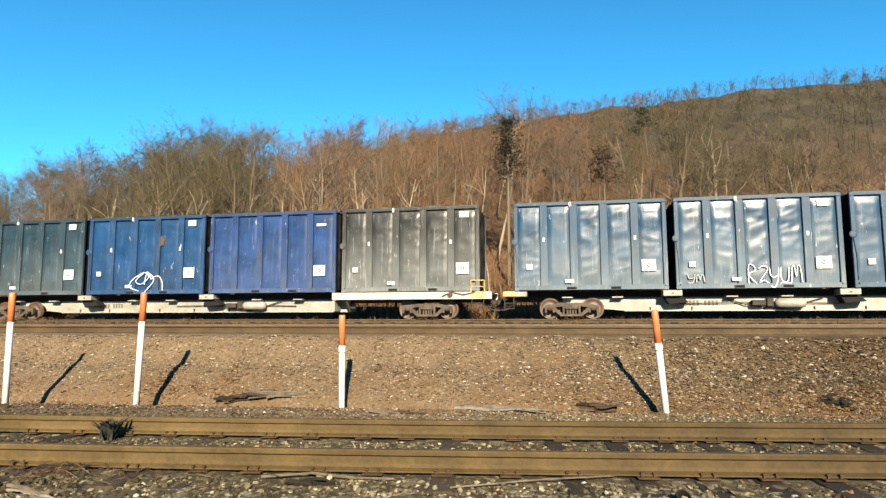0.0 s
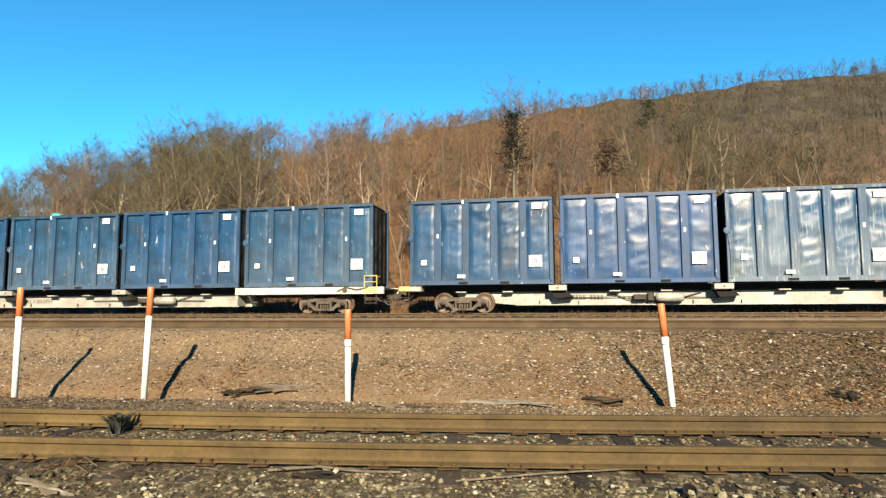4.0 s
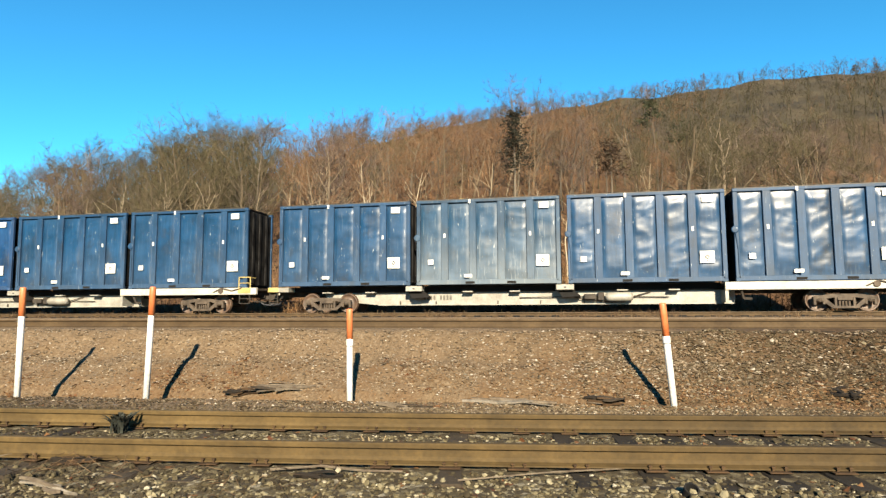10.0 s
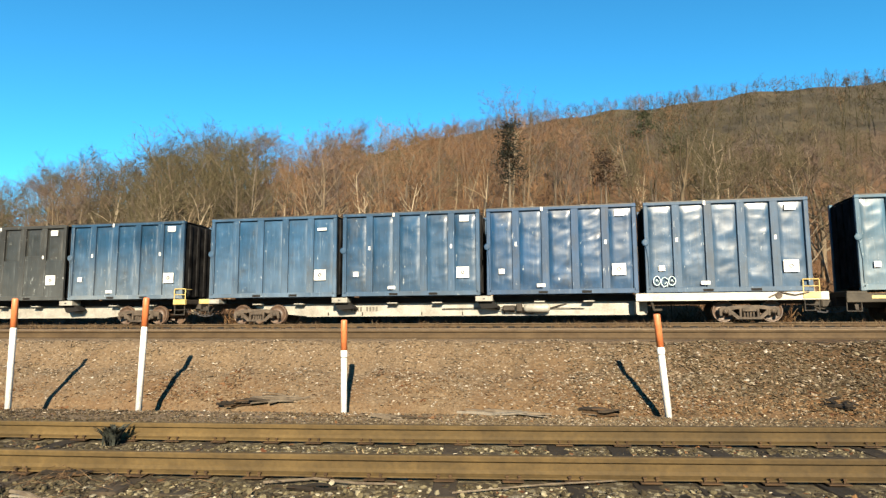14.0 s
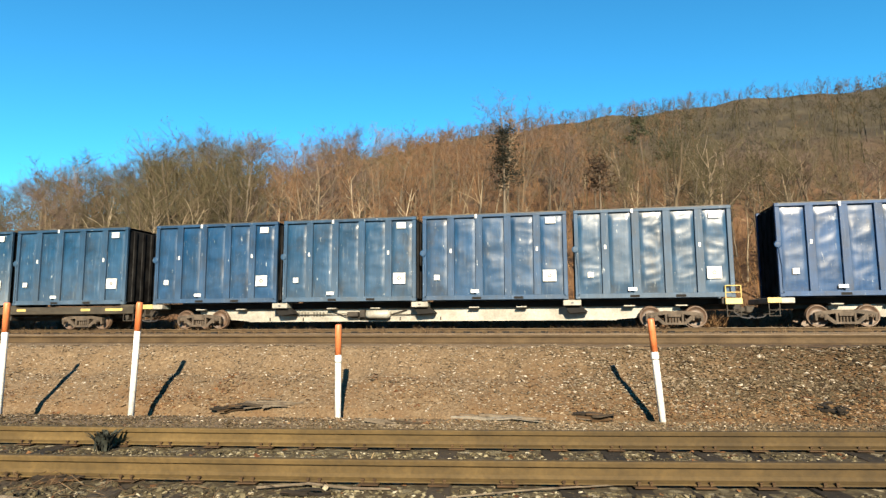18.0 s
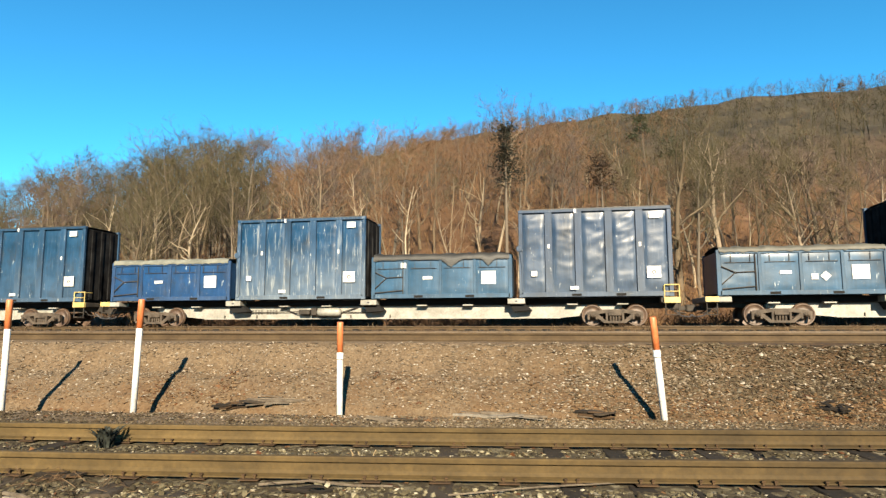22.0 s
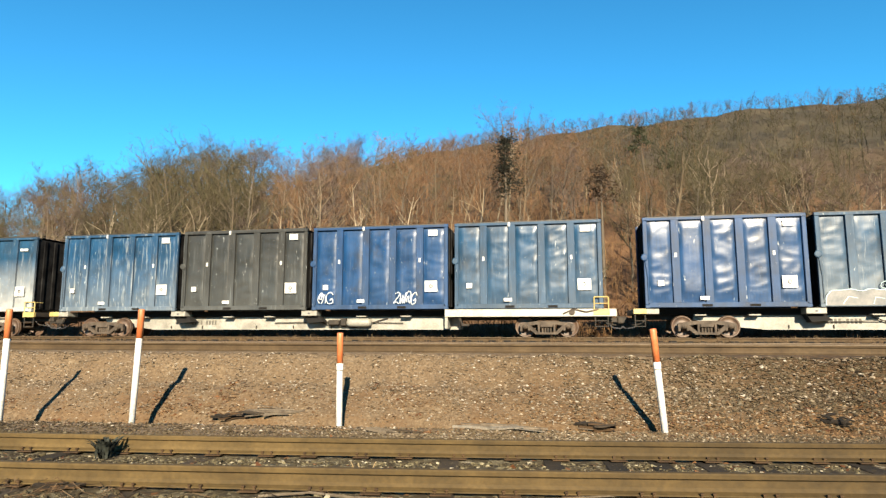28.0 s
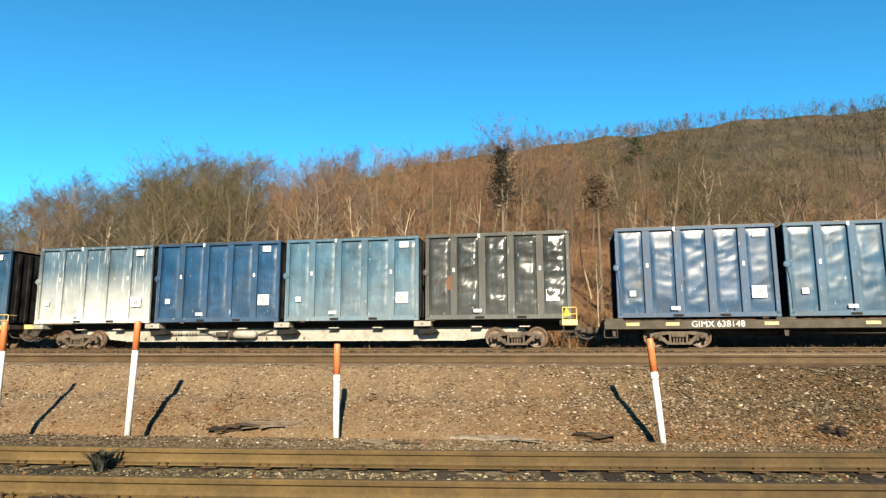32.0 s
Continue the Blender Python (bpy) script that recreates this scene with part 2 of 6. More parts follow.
# the shade between neighbouring boxes is put into this near-black colour
END_SHADE = two_tone("shade_dark_end_steel", (0.005, 0.005, 0.006), (0.030, 0.030, 0.031), 1.6, 0.9, 0, 0.3)
END_SHADE.node_tree.nodes["Principled BSDF"].inputs["Specular IOR Level"].default_value = 0.04
RUST_RAIL = rusty_rail()
MAIN_RAIL = two_tone("main_rail_steel", (0.050, 0.030, 0.012), (0.088, 0.057, 0.026), 2.0, 0.8, 0, 0.3)
SHINY_HEAD = two_tone("worn_rail_head", (0.085, 0.056, 0.030), (0.15, 0.108, 0.066), 5.0, 0.62, 0.0, 0.1)
TIE = two_tone("creosoted_oak", (0.006, 0.004, 0.0025), (0.026, 0.018, 0.011), 2.5, 0.9, 0, 0.8, dist=0.02)
TIE_GREY = two_tone("weathered_grey_oak", (0.026, 0.018, 0.011), (0.07, 0.052, 0.034), 3.0, 0.9, 0, 0.8, dist=0.02)
PLATE = two_tone("rusty_plate", (0.0306, 0.01632, 0.0068), (0.0816, 0.04488, 0.01768), 6.0, 0.85, 0, 0.4)
STENCIL = plain("faded_stencil", (0.13, 0.125, 0.11), 0.7)
PVC = plain("white_pvc", (0.86, 0.86, 0.85), 0.4)
# near-black; the block under the boxes wears it as painted shade
SHADE = plain("black_shade_and_parts", (0.00816, 0.00748, 0.00748), 0.9)
ORANGE = two_tone("orange_paint", (0.55, 0.15, 0.045), (0.66, 0.21, 0.075), 5.0, 0.5, 0, 0.1)
DEADWOOD = two_tone("grey_dead_wood", (0.085, 0.064, 0.046), (0.19, 0.155, 0.112), 6.0, 0.9, 0, 0.6)
DEADWOOD_PALE = two_tone("bleached_dead_wood", (0.15, 0.13, 0.105), (0.30, 0.265, 0.215), 7.0, 0.9, 0, 0.6)
DRY_STEM = two_tone("dry_straw", (0.2312, 0.1632, 0.0816), (0.374, 0.2924, 0.1768), 9.0, 0.85, 0, 0.2)
WEED = two_tone("dark_grey_weed", (0.008, 0.011, 0.009), (0.040, 0.046, 0.036), 14.0, 0.85, 0, 0.2)
NEEDLE = two_tone("conifer_needles", (0.006, 0.007, 0.003), (0.018, 0.019, 0.008), 1.2, 0.8, 0, 0.2)
PINE = two_tone("pine_needles", (0.012, 0.018, 0.006), (0.040, 0.050, 0.018), 1.2, 0.8, 0, 0.2)
OAK_LEAF = two_tone("withered_oak_leaves", (0.022, 0.012, 0.006), (0.060, 0.034, 0.016), 1.2, 0.85, 0, 0.2)
RAG = plain("yellow_rag", (0.75, 0.5, 0.03), 0.7)


def island_tone(name, stops, rough=0.85, by_object=False, darken_sides=False):
    """A colour drawn for each piece, with fine grain."""
    m = Mat(name, rough)
    if by_object:
        rnd = m.n("ObjectInfo").outputs["Random"]
    else:
        rnd = m.n("NewGeometry").outputs["Random Per Island"]
    col = m.ramp(rnd, stops)
    if darken_sides:        # the colour darkens on both sides of x = -0.8, broken up by noise
        w = m.coords(world_space=True)
        sep = m.n("SeparateXYZ")
        m.link(w, sep.inputs[0])
        along = m.n("MapRange")
        along.inputs["From Min"].default_value, along.inputs["From Max"].default_value = 1.3, 5.5
        m.link(m.maths("ADD", m.maths("ABSOLUTE", m.maths("ADD", sep.outputs[0], 0.8)), m.maths("MULTIPLY", m.maths("SUBTRACT", m.noise(w, 0.7, 4), 0.5), 5.0)), along.inputs["Value"])
        col = m.mix(along.outputs[0], col, m.mix(1.0, col, (0.48, 0.45, 0.38), "MULTIPLY"))
    fine = m.noise(m.coords(), 22.0, 5, 0.7)
    m.color(m.mix(1.0, col, m.ramp(fine, [(0.25, (0.48, 0.48, 0.48)), (0.75, (1.0, 1.0, 1.0))]), "MULTIPLY")).bump(fine, 0.5, 0.01)
    return m.m


GREY_STONES = [(0.0, (0.020, 0.014, 0.006)), (0.35, (0.050, 0.039, 0.018)), (0.62, (0.095, 0.079, 0.042)), (0.83, (0.175, 0.151, 0.091)), (0.94, (0.26, 0.23, 0.15)), (1.0, (0.44, 0.40, 0.31))]
BROWN_STONES = [(0.0, (0.026, 0.017, 0.008)), (0.12, (0.066, 0.045, 0.022)), (0.4, (0.094, 0.068, 0.036)), (0.72, (0.124, 0.094, 0.054)), (0.94, (0.170, 0.136, 0.088)), (1.0, (0.34, 0.30, 0.23))]
STONE = island_tone("track_ballast_stone", GREY_STONES, darken_sides=True)
STONE_OB = island_tone("loose_ballast_stone", GREY_STONES, by_object=True, darken_sides=True)
STONE_BANK = island_tone("bank_ballast_stone", BROWN_STONES, darken_sides=True)
STONE_RUST = island_tone("rust_stained_stone", [(0.0, (0.030, 0.015, 0.006)), (0.12, (0.100, 0.055, 0.022)), (0.45, (0.150, 0.086, 0.038)), (0.78, (0.190, 0.122, 0.062)), (0.92, (0.26, 0.195, 0.12)), (1.0, (0.40, 0.35, 0.28))])
STONE_UPPER = island_tone("upper_bank_stone", [(0.0, (0.036, 0.028, 0.017)), (0.10, (0.112, 0.085, 0.055)), (0.4, (0.152, 0.113, 0.074)), (0.72, (0.195, 0.150, 0.102)), (0.88, (0.27, 0.22, 0.165)), (1.0, (0.42, 0.38, 0.32))])
LITTER = island_tone("leaf_litter", [(0.0, (0.050, 0.016, 0.005)), (0.5, (0.115, 0.043, 0.013)), (1.0, (0.204, 0.1088, 0.0442))])
BARK = [island_tone("bark_tan", [(0, (0.080, 0.060, 0.038)), (0.6, (0.150, 0.115, 0.075)), (1, (0.25, 0.20, 0.145))], 0.9, True),
        island_tone("bark_grey", [(0, (0.060, 0.048, 0.036)), (1, (0.14, 0.115, 0.086))], 0.9, True),
        island_tone("bark_pale", [(0, (0.15, 0.115, 0.075)), (0.5, (0.25, 0.20, 0.138)), (1, (0.38, 0.32, 0.235))], 0.9, True)]
TWIG = {"russet": island_tone("twigs_russet", [(0, (0.115, 0.060, 0.030)), (1, (0.205, 0.120, 0.064))], 0.9, True),
        "olive": island_tone("twigs_olive", [(0, (0.046, 0.039, 0.018)), (1, (0.094, 0.079, 0.040))], 0.9, True),
        "mauve": island_tone("twigs_mauve", [(0, (0.075, 0.052, 0.044)), (1, (0.130, 0.094, 0.080))], 0.9, True)}
FAR_WOOD = {"russet": island_tone("far_wood_russet", [(0, (0.062, 0.032, 0.014)), (0.5, (0.120, 0.066, 0.033)), (1, (0.195, 0.122, 0.070))], 0.95),
            "olive": island_tone("far_wood_olive", [(0, (0.017, 0.015, 0.0075)), (0.5, (0.043, 0.037, 0.019)), (1, (0.084, 0.072, 0.042))], 0.95),
            "mauve": island_tone("far_wood_mauve", [(0, (0.044, 0.033, 0.025)), (0.5, (0.084, 0.064, 0.049)), (1, (0.138, 0.108, 0.085))], 0.95)}
LITTER_STEM = island_tone("dead_stem", [(0, (0.030, 0.017, 0.008)), (0.6, (0.075, 0.042, 0.020)), (1, (0.16, 0.11, 0.06))], 0.9)
SCRUB = island_tone("russet_scrub", [(0, (0.0748, 0.034, 0.01224)), (0.5, (0.1428, 0.0748, 0.0306)), (1, (0.2312, 0.1496, 0.0748))], 0.95)


def ground_material():
    m = Mat("ground", 0.95)
    v = m.coords(world_space=True)
    sep = m.n("SeparateXYZ")
    m.link(v, sep.inputs[0])
    y = sep.outputs[1]
    cells = m.n("TexVoronoi", Scale=17.0)
    m.link(v, cells.inputs["Vector"])
    cs = m.n("SeparateColor")
    m.link(cells.outputs["Color"], cs.inputs[0])
    stone = m.ramp(cs.outputs[0], GREY_STONES)
    grit = m.ramp(m.noise(v, 24.0, 6, 0.8), [(0.30, (0.030, 0.019, 0.010)), (0.5, (0.102, 0.071, 0.042)), (0.68, (0.195, 0.150, 0.101))])
    sand = m.mix(m.ramp(m.noise(v, 1.7, 5, 0.65), [(0.38, (0.65, 0.65, 0.65)), (0.62, (1.0, 1.0, 1.0))]), m.mix(1.0, m.ramp(cs.outputs[0], BROWN_STONES), (0.95, 0.86, 0.76), "MULTIPLY"), grit)
    dark_x = m.n("MapRange")
    dark_x.inputs["From Min"].default_value, dark_x.inputs["From Max"].default_value = -1.8, 4.6
    m.link(m.maths("ADD", sep.outputs[0], m.maths("MULTIPLY", m.maths("SUBTRACT", m.noise(v, 0.6, 5), 0.5), 6.5)), dark_x.inputs["Value"])
    bank = m.mix(dark_x.outputs[0], sand, m.mix(1.0, sand, (0.42, 0.34, 0.25), "MULTIPLY"))     # darker, browner ground towards +x
    wob = m.maths("ADD", y, m.maths("MULTIPLY", m.maths("SUBTRACT", m.noise(v, 0.8, 4), 0.5), 1.6))

    def band(a, b):
        r = m.n("MapRange")
        r.inputs["From Min"].default_value, r.inputs["From Max"].default_value = a, b
        m.link(wob, r.inputs["Value"])
        return r.outputs[0]

    col = m.mix(band(7.1, 7.7), stone, bank)
    soil = m.ramp(m.noise(v, 5.0, 6, 0.7), [(0.3, (0.060, 0.030, 0.012)), (0.7, (0.135, 0.078, 0.034))])
    patches = m.ramp(m.noise(v, 1.1, 4), [(0.42, (0, 0, 0)), (0.62, (1, 1, 1))])
    lower = m.maths("MULTIPLY", band(8.0, 8.8), m.maths("SUBTRACT", 1.0, band(10.0, 10.9)))
    col = m.mix(m.maths("MULTIPLY", m.maths("MULTIPLY", lower, patches), 0.6), col, soil)
    litter = m.ramp(m.noise(v, 0.35, 6, 0.7), [(0.3, (0.046, 0.024, 0.011)), (0.55, (0.090, 0.048, 0.023)), (0.75, (0.135, 0.077, 0.040))])
    far = m.n("MapRange")
    far.inputs["From Min"].default_value, far.inputs["From Max"].default_value = 60.0, 120.0
    m.link(y, far.inputs["Value"])
    brush = m.ramp(m.noise(v, 0.09, 7, 0.75), [(0.32, (0.015, 0.012, 0.0065)), (0.5, (0.032, 0.025, 0.014)), (0.7, (0.059, 0.047, 0.027))])      # low olive brush high on the hill
    litter = m.mix(far.outputs[0], litter, brush)
    col = m.mix(band(29.5, 32.0), col, litter)
    near = m.maths("SUBTRACT", 1.0, band(2.0, 4.6))
    col = m.mix(m.maths("MULTIPLY", near, 0.75), col, soil)
    bed = m.maths("MULTIPLY", m.maths("SUBTRACT", 1.0, band(7.1, 7.6)), 0.55)
    col = m.mix(bed, col, (0.030, 0.021, 0.011))      # dark fines under the track bed
    m.color(col)
    edge = m.maths("ADD", m.maths("MULTIPLY", cells.outputs["Distance"], 0.22), m.maths("MULTIPLY", m.noise(v, 26.0, 6, 0.7), 0.8))
    m.bump(m.maths("SUBTRACT", 1.0, edge), 0.75, 0.035)
    return m.m


GROUND = ground_material()


# ---- shape helpers ----
class Shape:
    """Vertices and faces of one mesh, gathered piece by piece."""

    def __init__(self):
        self.v, self.f, self.k = [], [], []

    def add(self, verts, faces, k=0):
        n = len(self.v)
        self.v += [tuple(p) for p in verts]
        self.f += [tuple(n + i for i in f) for f in faces]
        self.k += [k] * len(faces)
        return self

    def box(self, x0, x1, y0, y1, z0, z1, k=0, c=0.0, m=None):
        """A box; c: the width of its chamfered edges; m: a turn about its place."""
        lo, hi = (x0, y0, z0), (x1, y1, z1)
        if c <= 0:
            verts = [(x, y, z) for x in (x0, x1) for y in (y0, y1) for z in (z0, z1)]
            faces = [(0, 1, 3, 2), (4, 6, 7, 5), (0, 4, 5, 1), (2, 3, 7, 6), (0, 2, 6, 4), (1, 5, 7, 3)]
        else:
            verts, idx = [], {}
            for s in ((a, b, d) for a in (0, 1) for b in (0, 1) for d in (0, 1)):
                for ax in range(3):
                    p = [(hi if s[i] else lo)[i] for i in range(3)]
                    for i in range(3):
                        if i != ax:
                            p[i] += -c if s[i] else c
                    idx[s, ax] = len(verts)
                    verts.append(tuple(p))
            faces = []
            for ax in range(3):
                i, j = [q for q in range(3) if q != ax]
                for side in (0, 1):
                    ring = []
                    for a, b in ((0, 0), (1, 0), (1, 1), (0, 1)):
                        s = [0, 0, 0]
                        s[ax], s[i], s[j] = side, a, b
                        ring.append(idx[tuple(s), ax])
                    faces.append(tuple(ring))
                for a in (0, 1):
                    for b in (0, 1):
                        ring = []
                        for side, who in ((0, i), (0, j), (1, j), (1, i)):
                            s = [0, 0, 0]
                            s[ax], s[i], s[j] = side, a, b
                            ring.append(idx[tuple(s), who])
                        faces.append(tuple(ring))
            for s in ((a, b, d) for a in (0, 1) for b in (0, 1) for d in (0, 1)):
                faces.append((idx[s, 0], idx[s, 1], idx[s, 2]))
            mid = Vector(((x0 + x1) / 2, (y0 + y1) / 2, (z0 + z1) / 2))
            faces = [f if outward(verts, f, mid) else f[::-1] for f in faces]
        if m is not None:
            verts = [m @ Vector(p) for p in verts]
        return self.add(verts, faces, k)

    def tube(self, p0, p1, r0, r1=None, n=8, k=0, caps=True):
        p0, p1 = Vector(p0), Vector(p1)
        r1 = r0 if r1 is None else r1
        d = (p1 - p0).normalized()
        a = d.orthogonal().normalized()
        b = d.cross(a)
        verts = []
        for p, r in ((p0, r0), (p1, r1)):
            verts += [p + r * (math.cos(2 * math.pi * i / n) * a + math.sin(2 * math.pi * i / n) * b) for i in range(n)]
        faces = [(i, (i + 1) % n, n + (i + 1) % n, n + i) for i in range(n)]
        if caps:
            faces += [tuple(range(n))[::-1], tuple(range(n, 2 * n))]
        return self.add(verts, faces, k)

    def rod(self, pts, r, n=6, k=0):
        for a, b in zip(pts, pts[1:]):
            self.tube(a, b, r, r, n, k)
        return self

    def lathe(self, prof, n=28, k=0, axis="y", at=(0, 0, 0)):
        """prof: rows of (radius, place along the axis)."""
        verts = []
        for r, s in prof:
            for i in range(n):
                a = 2 * math.pi * i / n
                c, d = r * math.cos(a), r * math.sin(a)
                p = (c, s, d) if axis == "y" else ((c, d, s) if axis == "z" else (s, c, d))
                verts.append(tuple(q + w for q, w in zip(p, at)))
        faces = []
        for j in range(len(prof) - 1):
            for i in range(n):
                faces.append((j * n + i, (j + 1) * n + i, (j + 1) * n + (i + 1) % n, j * n + (i + 1) % n))
        faces += [tuple(range(n)), tuple(range((len(prof) - 1) * n, len(prof) * n))[::-1]]
        return self.add(verts, faces, k)

    def plate(self, outline, y0, y1, k=0):
        """A flat plate in the x-z plane, from y0 to y1."""
        n = len(outline)
        verts = [(x, y0, z) for x, z in outline] + [(x, y1, z) for x, z in outline]
        faces = [tuple(range(n)), tuple(range(n, 2 * n))[::-1]]
        faces += [(i, n + i, n + (i + 1) % n, (i + 1) % n) for i in range(n)]
        return self.add(verts, faces, k)

    def mesh(self, name, mats, smooth=False):
        me = bpy.data.meshes.new(name)
        me.from_pydata(self.v, [], self.f)
        for mt in mats if isinstance(mats, (list, tuple)) else [mats]:
            me.materials.append(mt)
        if any(self.k):
            me.polygons.foreach_set("material_index", self.k)
        if smooth:
            me.polygons.foreach_set("use_smooth", [True] * len(self.f))
        me.update()
        return me


def outward(verts, f, mid):
    a, b, c = (Vector(verts[i]) for i in f[:3])
    return (b - a).cross(c - a).dot((a + b + c) / 3 - mid) > 0


def part(name, shape, material, parent, label="", smooth=False):
    """Links a shape, or a mesh that is there already, as one mesh under a thing or a part."""
    me = shape.mesh(name, material, smooth) if isinstance(shape, Shape) else shape
    ob = new(name, me)
    ob.parent = parent
    if label:
        ob["label"] = label
    return ob


def thing(name, label, category, group="", kind="", shape=None, material=None, smooth=False):
    ob = new(name, shape.mesh(name, material, smooth) if shape else None)
    return tagged(ob, label, category, group, kind)


def array_mesh(name, verts, faces, mats, kinds=None, smooth=False):
    """A mesh from arrays of vertices and triangles."""
    me = bpy.data.meshes.new(name)
    verts, faces = np.asarray(verts, np.float32), np.asarray(faces, np.int32)
    me.vertices.add(len(verts))
    me.vertices.foreach_set("co", verts.ravel())
    me.loops.add(faces.size)
    me.loops.foreach_set("vertex_index", faces.ravel())
    me.polygons.add(len(faces))
    me.polygons.foreach_set("loop_start", np.arange(0, faces.size, faces.shape[1], dtype=np.int32))
    for mt in mats:
        me.materials.append(mt)
    if kinds is not None:
        me.polygons.foreach_set("material_index", np.asarray(kinds, np.int32))
    me.polygons.foreach_set("use_smooth", np.full(len(faces), smooth))
    me.update(calc_edges=True)
    me.validate()
    return me


# ---- plan of the ground ----
RAIL_H = 0.178
NEAR_Z, MAIN_Z = 0.345, 1.295          # rail tops of the siding and of the main line
MID_Y, TRAIN_Y = 12.45, 26.95          # centre lines of the two main tracks
GAUGE = 1.505


def siding(x):
    """Where the siding's near rail runs, and the slope of its line."""
    xc = max(-9.0, min(9.0, x))
    s = 0.1287 + 2 * 0.00376 * xc
    return 5.50 + 0.1287 * xc + 0.00376 * xc * xc + s * (x - xc), s


# the rise below y = -25 is unseen, added to block low sky light
BANK = ((-420, 40), (-150, 14), (-60, 3), (-40, 0.3), (-25, -0.2), (-8, -0.10), (2.0, 0.02), (4.3, 0.10), (5.0, 0.132), (7.3, 0.134), (8.2, 0.14), (9.2, 0.14), (9.42, 0.13), (10.2, 0.53), (10.5, 0.62),
        (11.02, 1.07), (11.2, 1.12), (13.9, 1.12), (15.5, 1.02), (24.4, 0.98), (25.6, 1.04), (28.4, 1.04), (30.0, 0.75), (33.0, 0.9))
BANK_Y, BANK_Z = np.array([b[0] for b in BANK]), np.array([b[1] for b in BANK])
CREST_Y = 230.0                        # the ridge runs along this line
RIDGE_X = np.array([-900.0, -420.0, -260.0, -215.0, -170.0, -140.0, -105.0, -77.0, -44.0, -18.0, 9.0, 38.0, 71.0, 95.0, 130.0, 260.0, 900.0])
RIDGE_H = np.array([8.0, 24.0, 36.0, 43.0, 49.0, 53.0, 57.0, 66.0, 72.5, 76.3, 78.7, 81.2, 83.5, 84.2, 85.0, 87.0, 90.0])


def hill(x, y):
    u = np.clip((y - 33.0) / (CREST_Y - 33.0), 0, 1)
    ridge = np.interp(x * (0.4 + 0.6 / np.clip(u + 0.12, 0.12, 1.0)), RIDGE_X, RIDGE_H)
    back = np.clip((y - CREST_Y) / 500.0, 0, 1)
    return ridge * (0.86 * u + 0.14 * u * u) * (1 - 0.7 * back)


def height(x, y):
    """The ground's height; x and y may be arrays."""
    x, y = np.asarray(x, float), np.asarray(y, float)
    z = np.interp(y, BANK_Y, BANK_Z) + hill(x, y)
    lip = 9.02 + 0.07 * np.clip(x, -14, 6)                     # a shallow ditch behind the marker posts
    z = z - 0.19 * np.clip((y - lip - 0.03) / 0.22, 0, 1) * np.clip((9.5 - y) / 0.22, 0, 1)
    rough = np.clip((y - 9.4) / 1.5, 0, 1) * np.clip((11.3 - y) / 0.6, 0, 1)
    z = z + rough * 0.042 * (np.sin(2.3 * x + 1.3 * y) + np.sin(5.1 * x - 2.7 * y + 1.0) + 0.6 * np.sin(9.7 * x + 3.1 * y))
    z = z + np.clip((y - 34) / 20, 0, 1) * 0.5 * (np.sin(0.31 * x + 0.17 * y) + np.sin(0.13 * x - 0.23 * y + 2.0))
    return z


def ground_sheet():
    xs = np.unique(np.concatenate([np.linspace(-1800, -220, 24), np.linspace(-220, -30, 40), np.linspace(-30, -14, 33), np.arange(-14, 10, 0.16),
                                   np.linspace(10, 30, 41), np.linspace(30, 220, 40), np.linspace(220, 1800, 24)]))
    ys = np.unique(np.concatenate([np.linspace(-1500, -60, 16), np.linspace(-60, 2, 24), np.arange(2, 12, 0.125), np.linspace(12, 34, 56),
                                   np.linspace(34, 200, 84), np.linspace(200, 3000, 24)]))
    gx, gy = np.meshgrid(xs, ys)
    gz = height(gx, gy)
    fine = (gy > 3) & (gy < 12) & (gx > -14) & (gx < 10)
    gz = gz + np.where(fine, np.random.normal(0, 0.006, gz.shape), 0)
    nx, ny = len(xs), len(ys)
    i = (np.arange(ny - 1)[:, None] * nx + np.arange(nx - 1)[None]).ravel()
    faces = np.stack([i, i + 1, i + nx + 1, i + nx], 1)
    me = array_mesh("ground", np.stack([gx, gy, gz], -1).reshape(-1, 3), faces, [GROUND], smooth=True)
    return tagged(new("ground", me), "stony ballast bank rising to a leaf-strewn wooded hill", "ground", kind="structure")


ground = ground_sheet()


# ---- stones ----
def icosa():
    g = (1 + 5 ** 0.5) / 2
    v = np.array([(-1, g, 0), (1, g, 0), (-1, -g, 0), (1, -g, 0), (0, -1, g), (0, 1, g), (0, -1, -g), (0, 1, -g), (g, 0, -1), (g, 0, 1), (-g, 0, -1), (-g, 0, 1)], float)
    f = np.array([(0, 11, 5), (0, 5, 1), (0, 1, 7), (0, 7, 10), (0, 10, 11), (1, 5, 9), (5, 11, 4), (11, 10, 2), (10, 7, 6), (7, 1, 8), (3, 9, 4), (3, 4, 2), (3, 2, 6), (3, 6, 8), (3, 8, 9), (4, 9, 5), (2, 4, 11), (6, 2, 10), (8, 6, 7), (9, 8, 1)])
    return v / np.linalg.norm(v[0]), f


OCTA = (np.array([(1, 0, 0), (-1, 0, 0), (0, 1, 0), (0, -1, 0), (0, 0, 1), (0, 0, -1)], float),
        np.array([(0, 2, 4), (2, 1, 4), (1, 3, 4), (3, 0, 4), (2, 0, 5), (1, 2, 5), (3, 1, 5), (0, 3, 5)]))
RNG = np.random.default_rng(7)


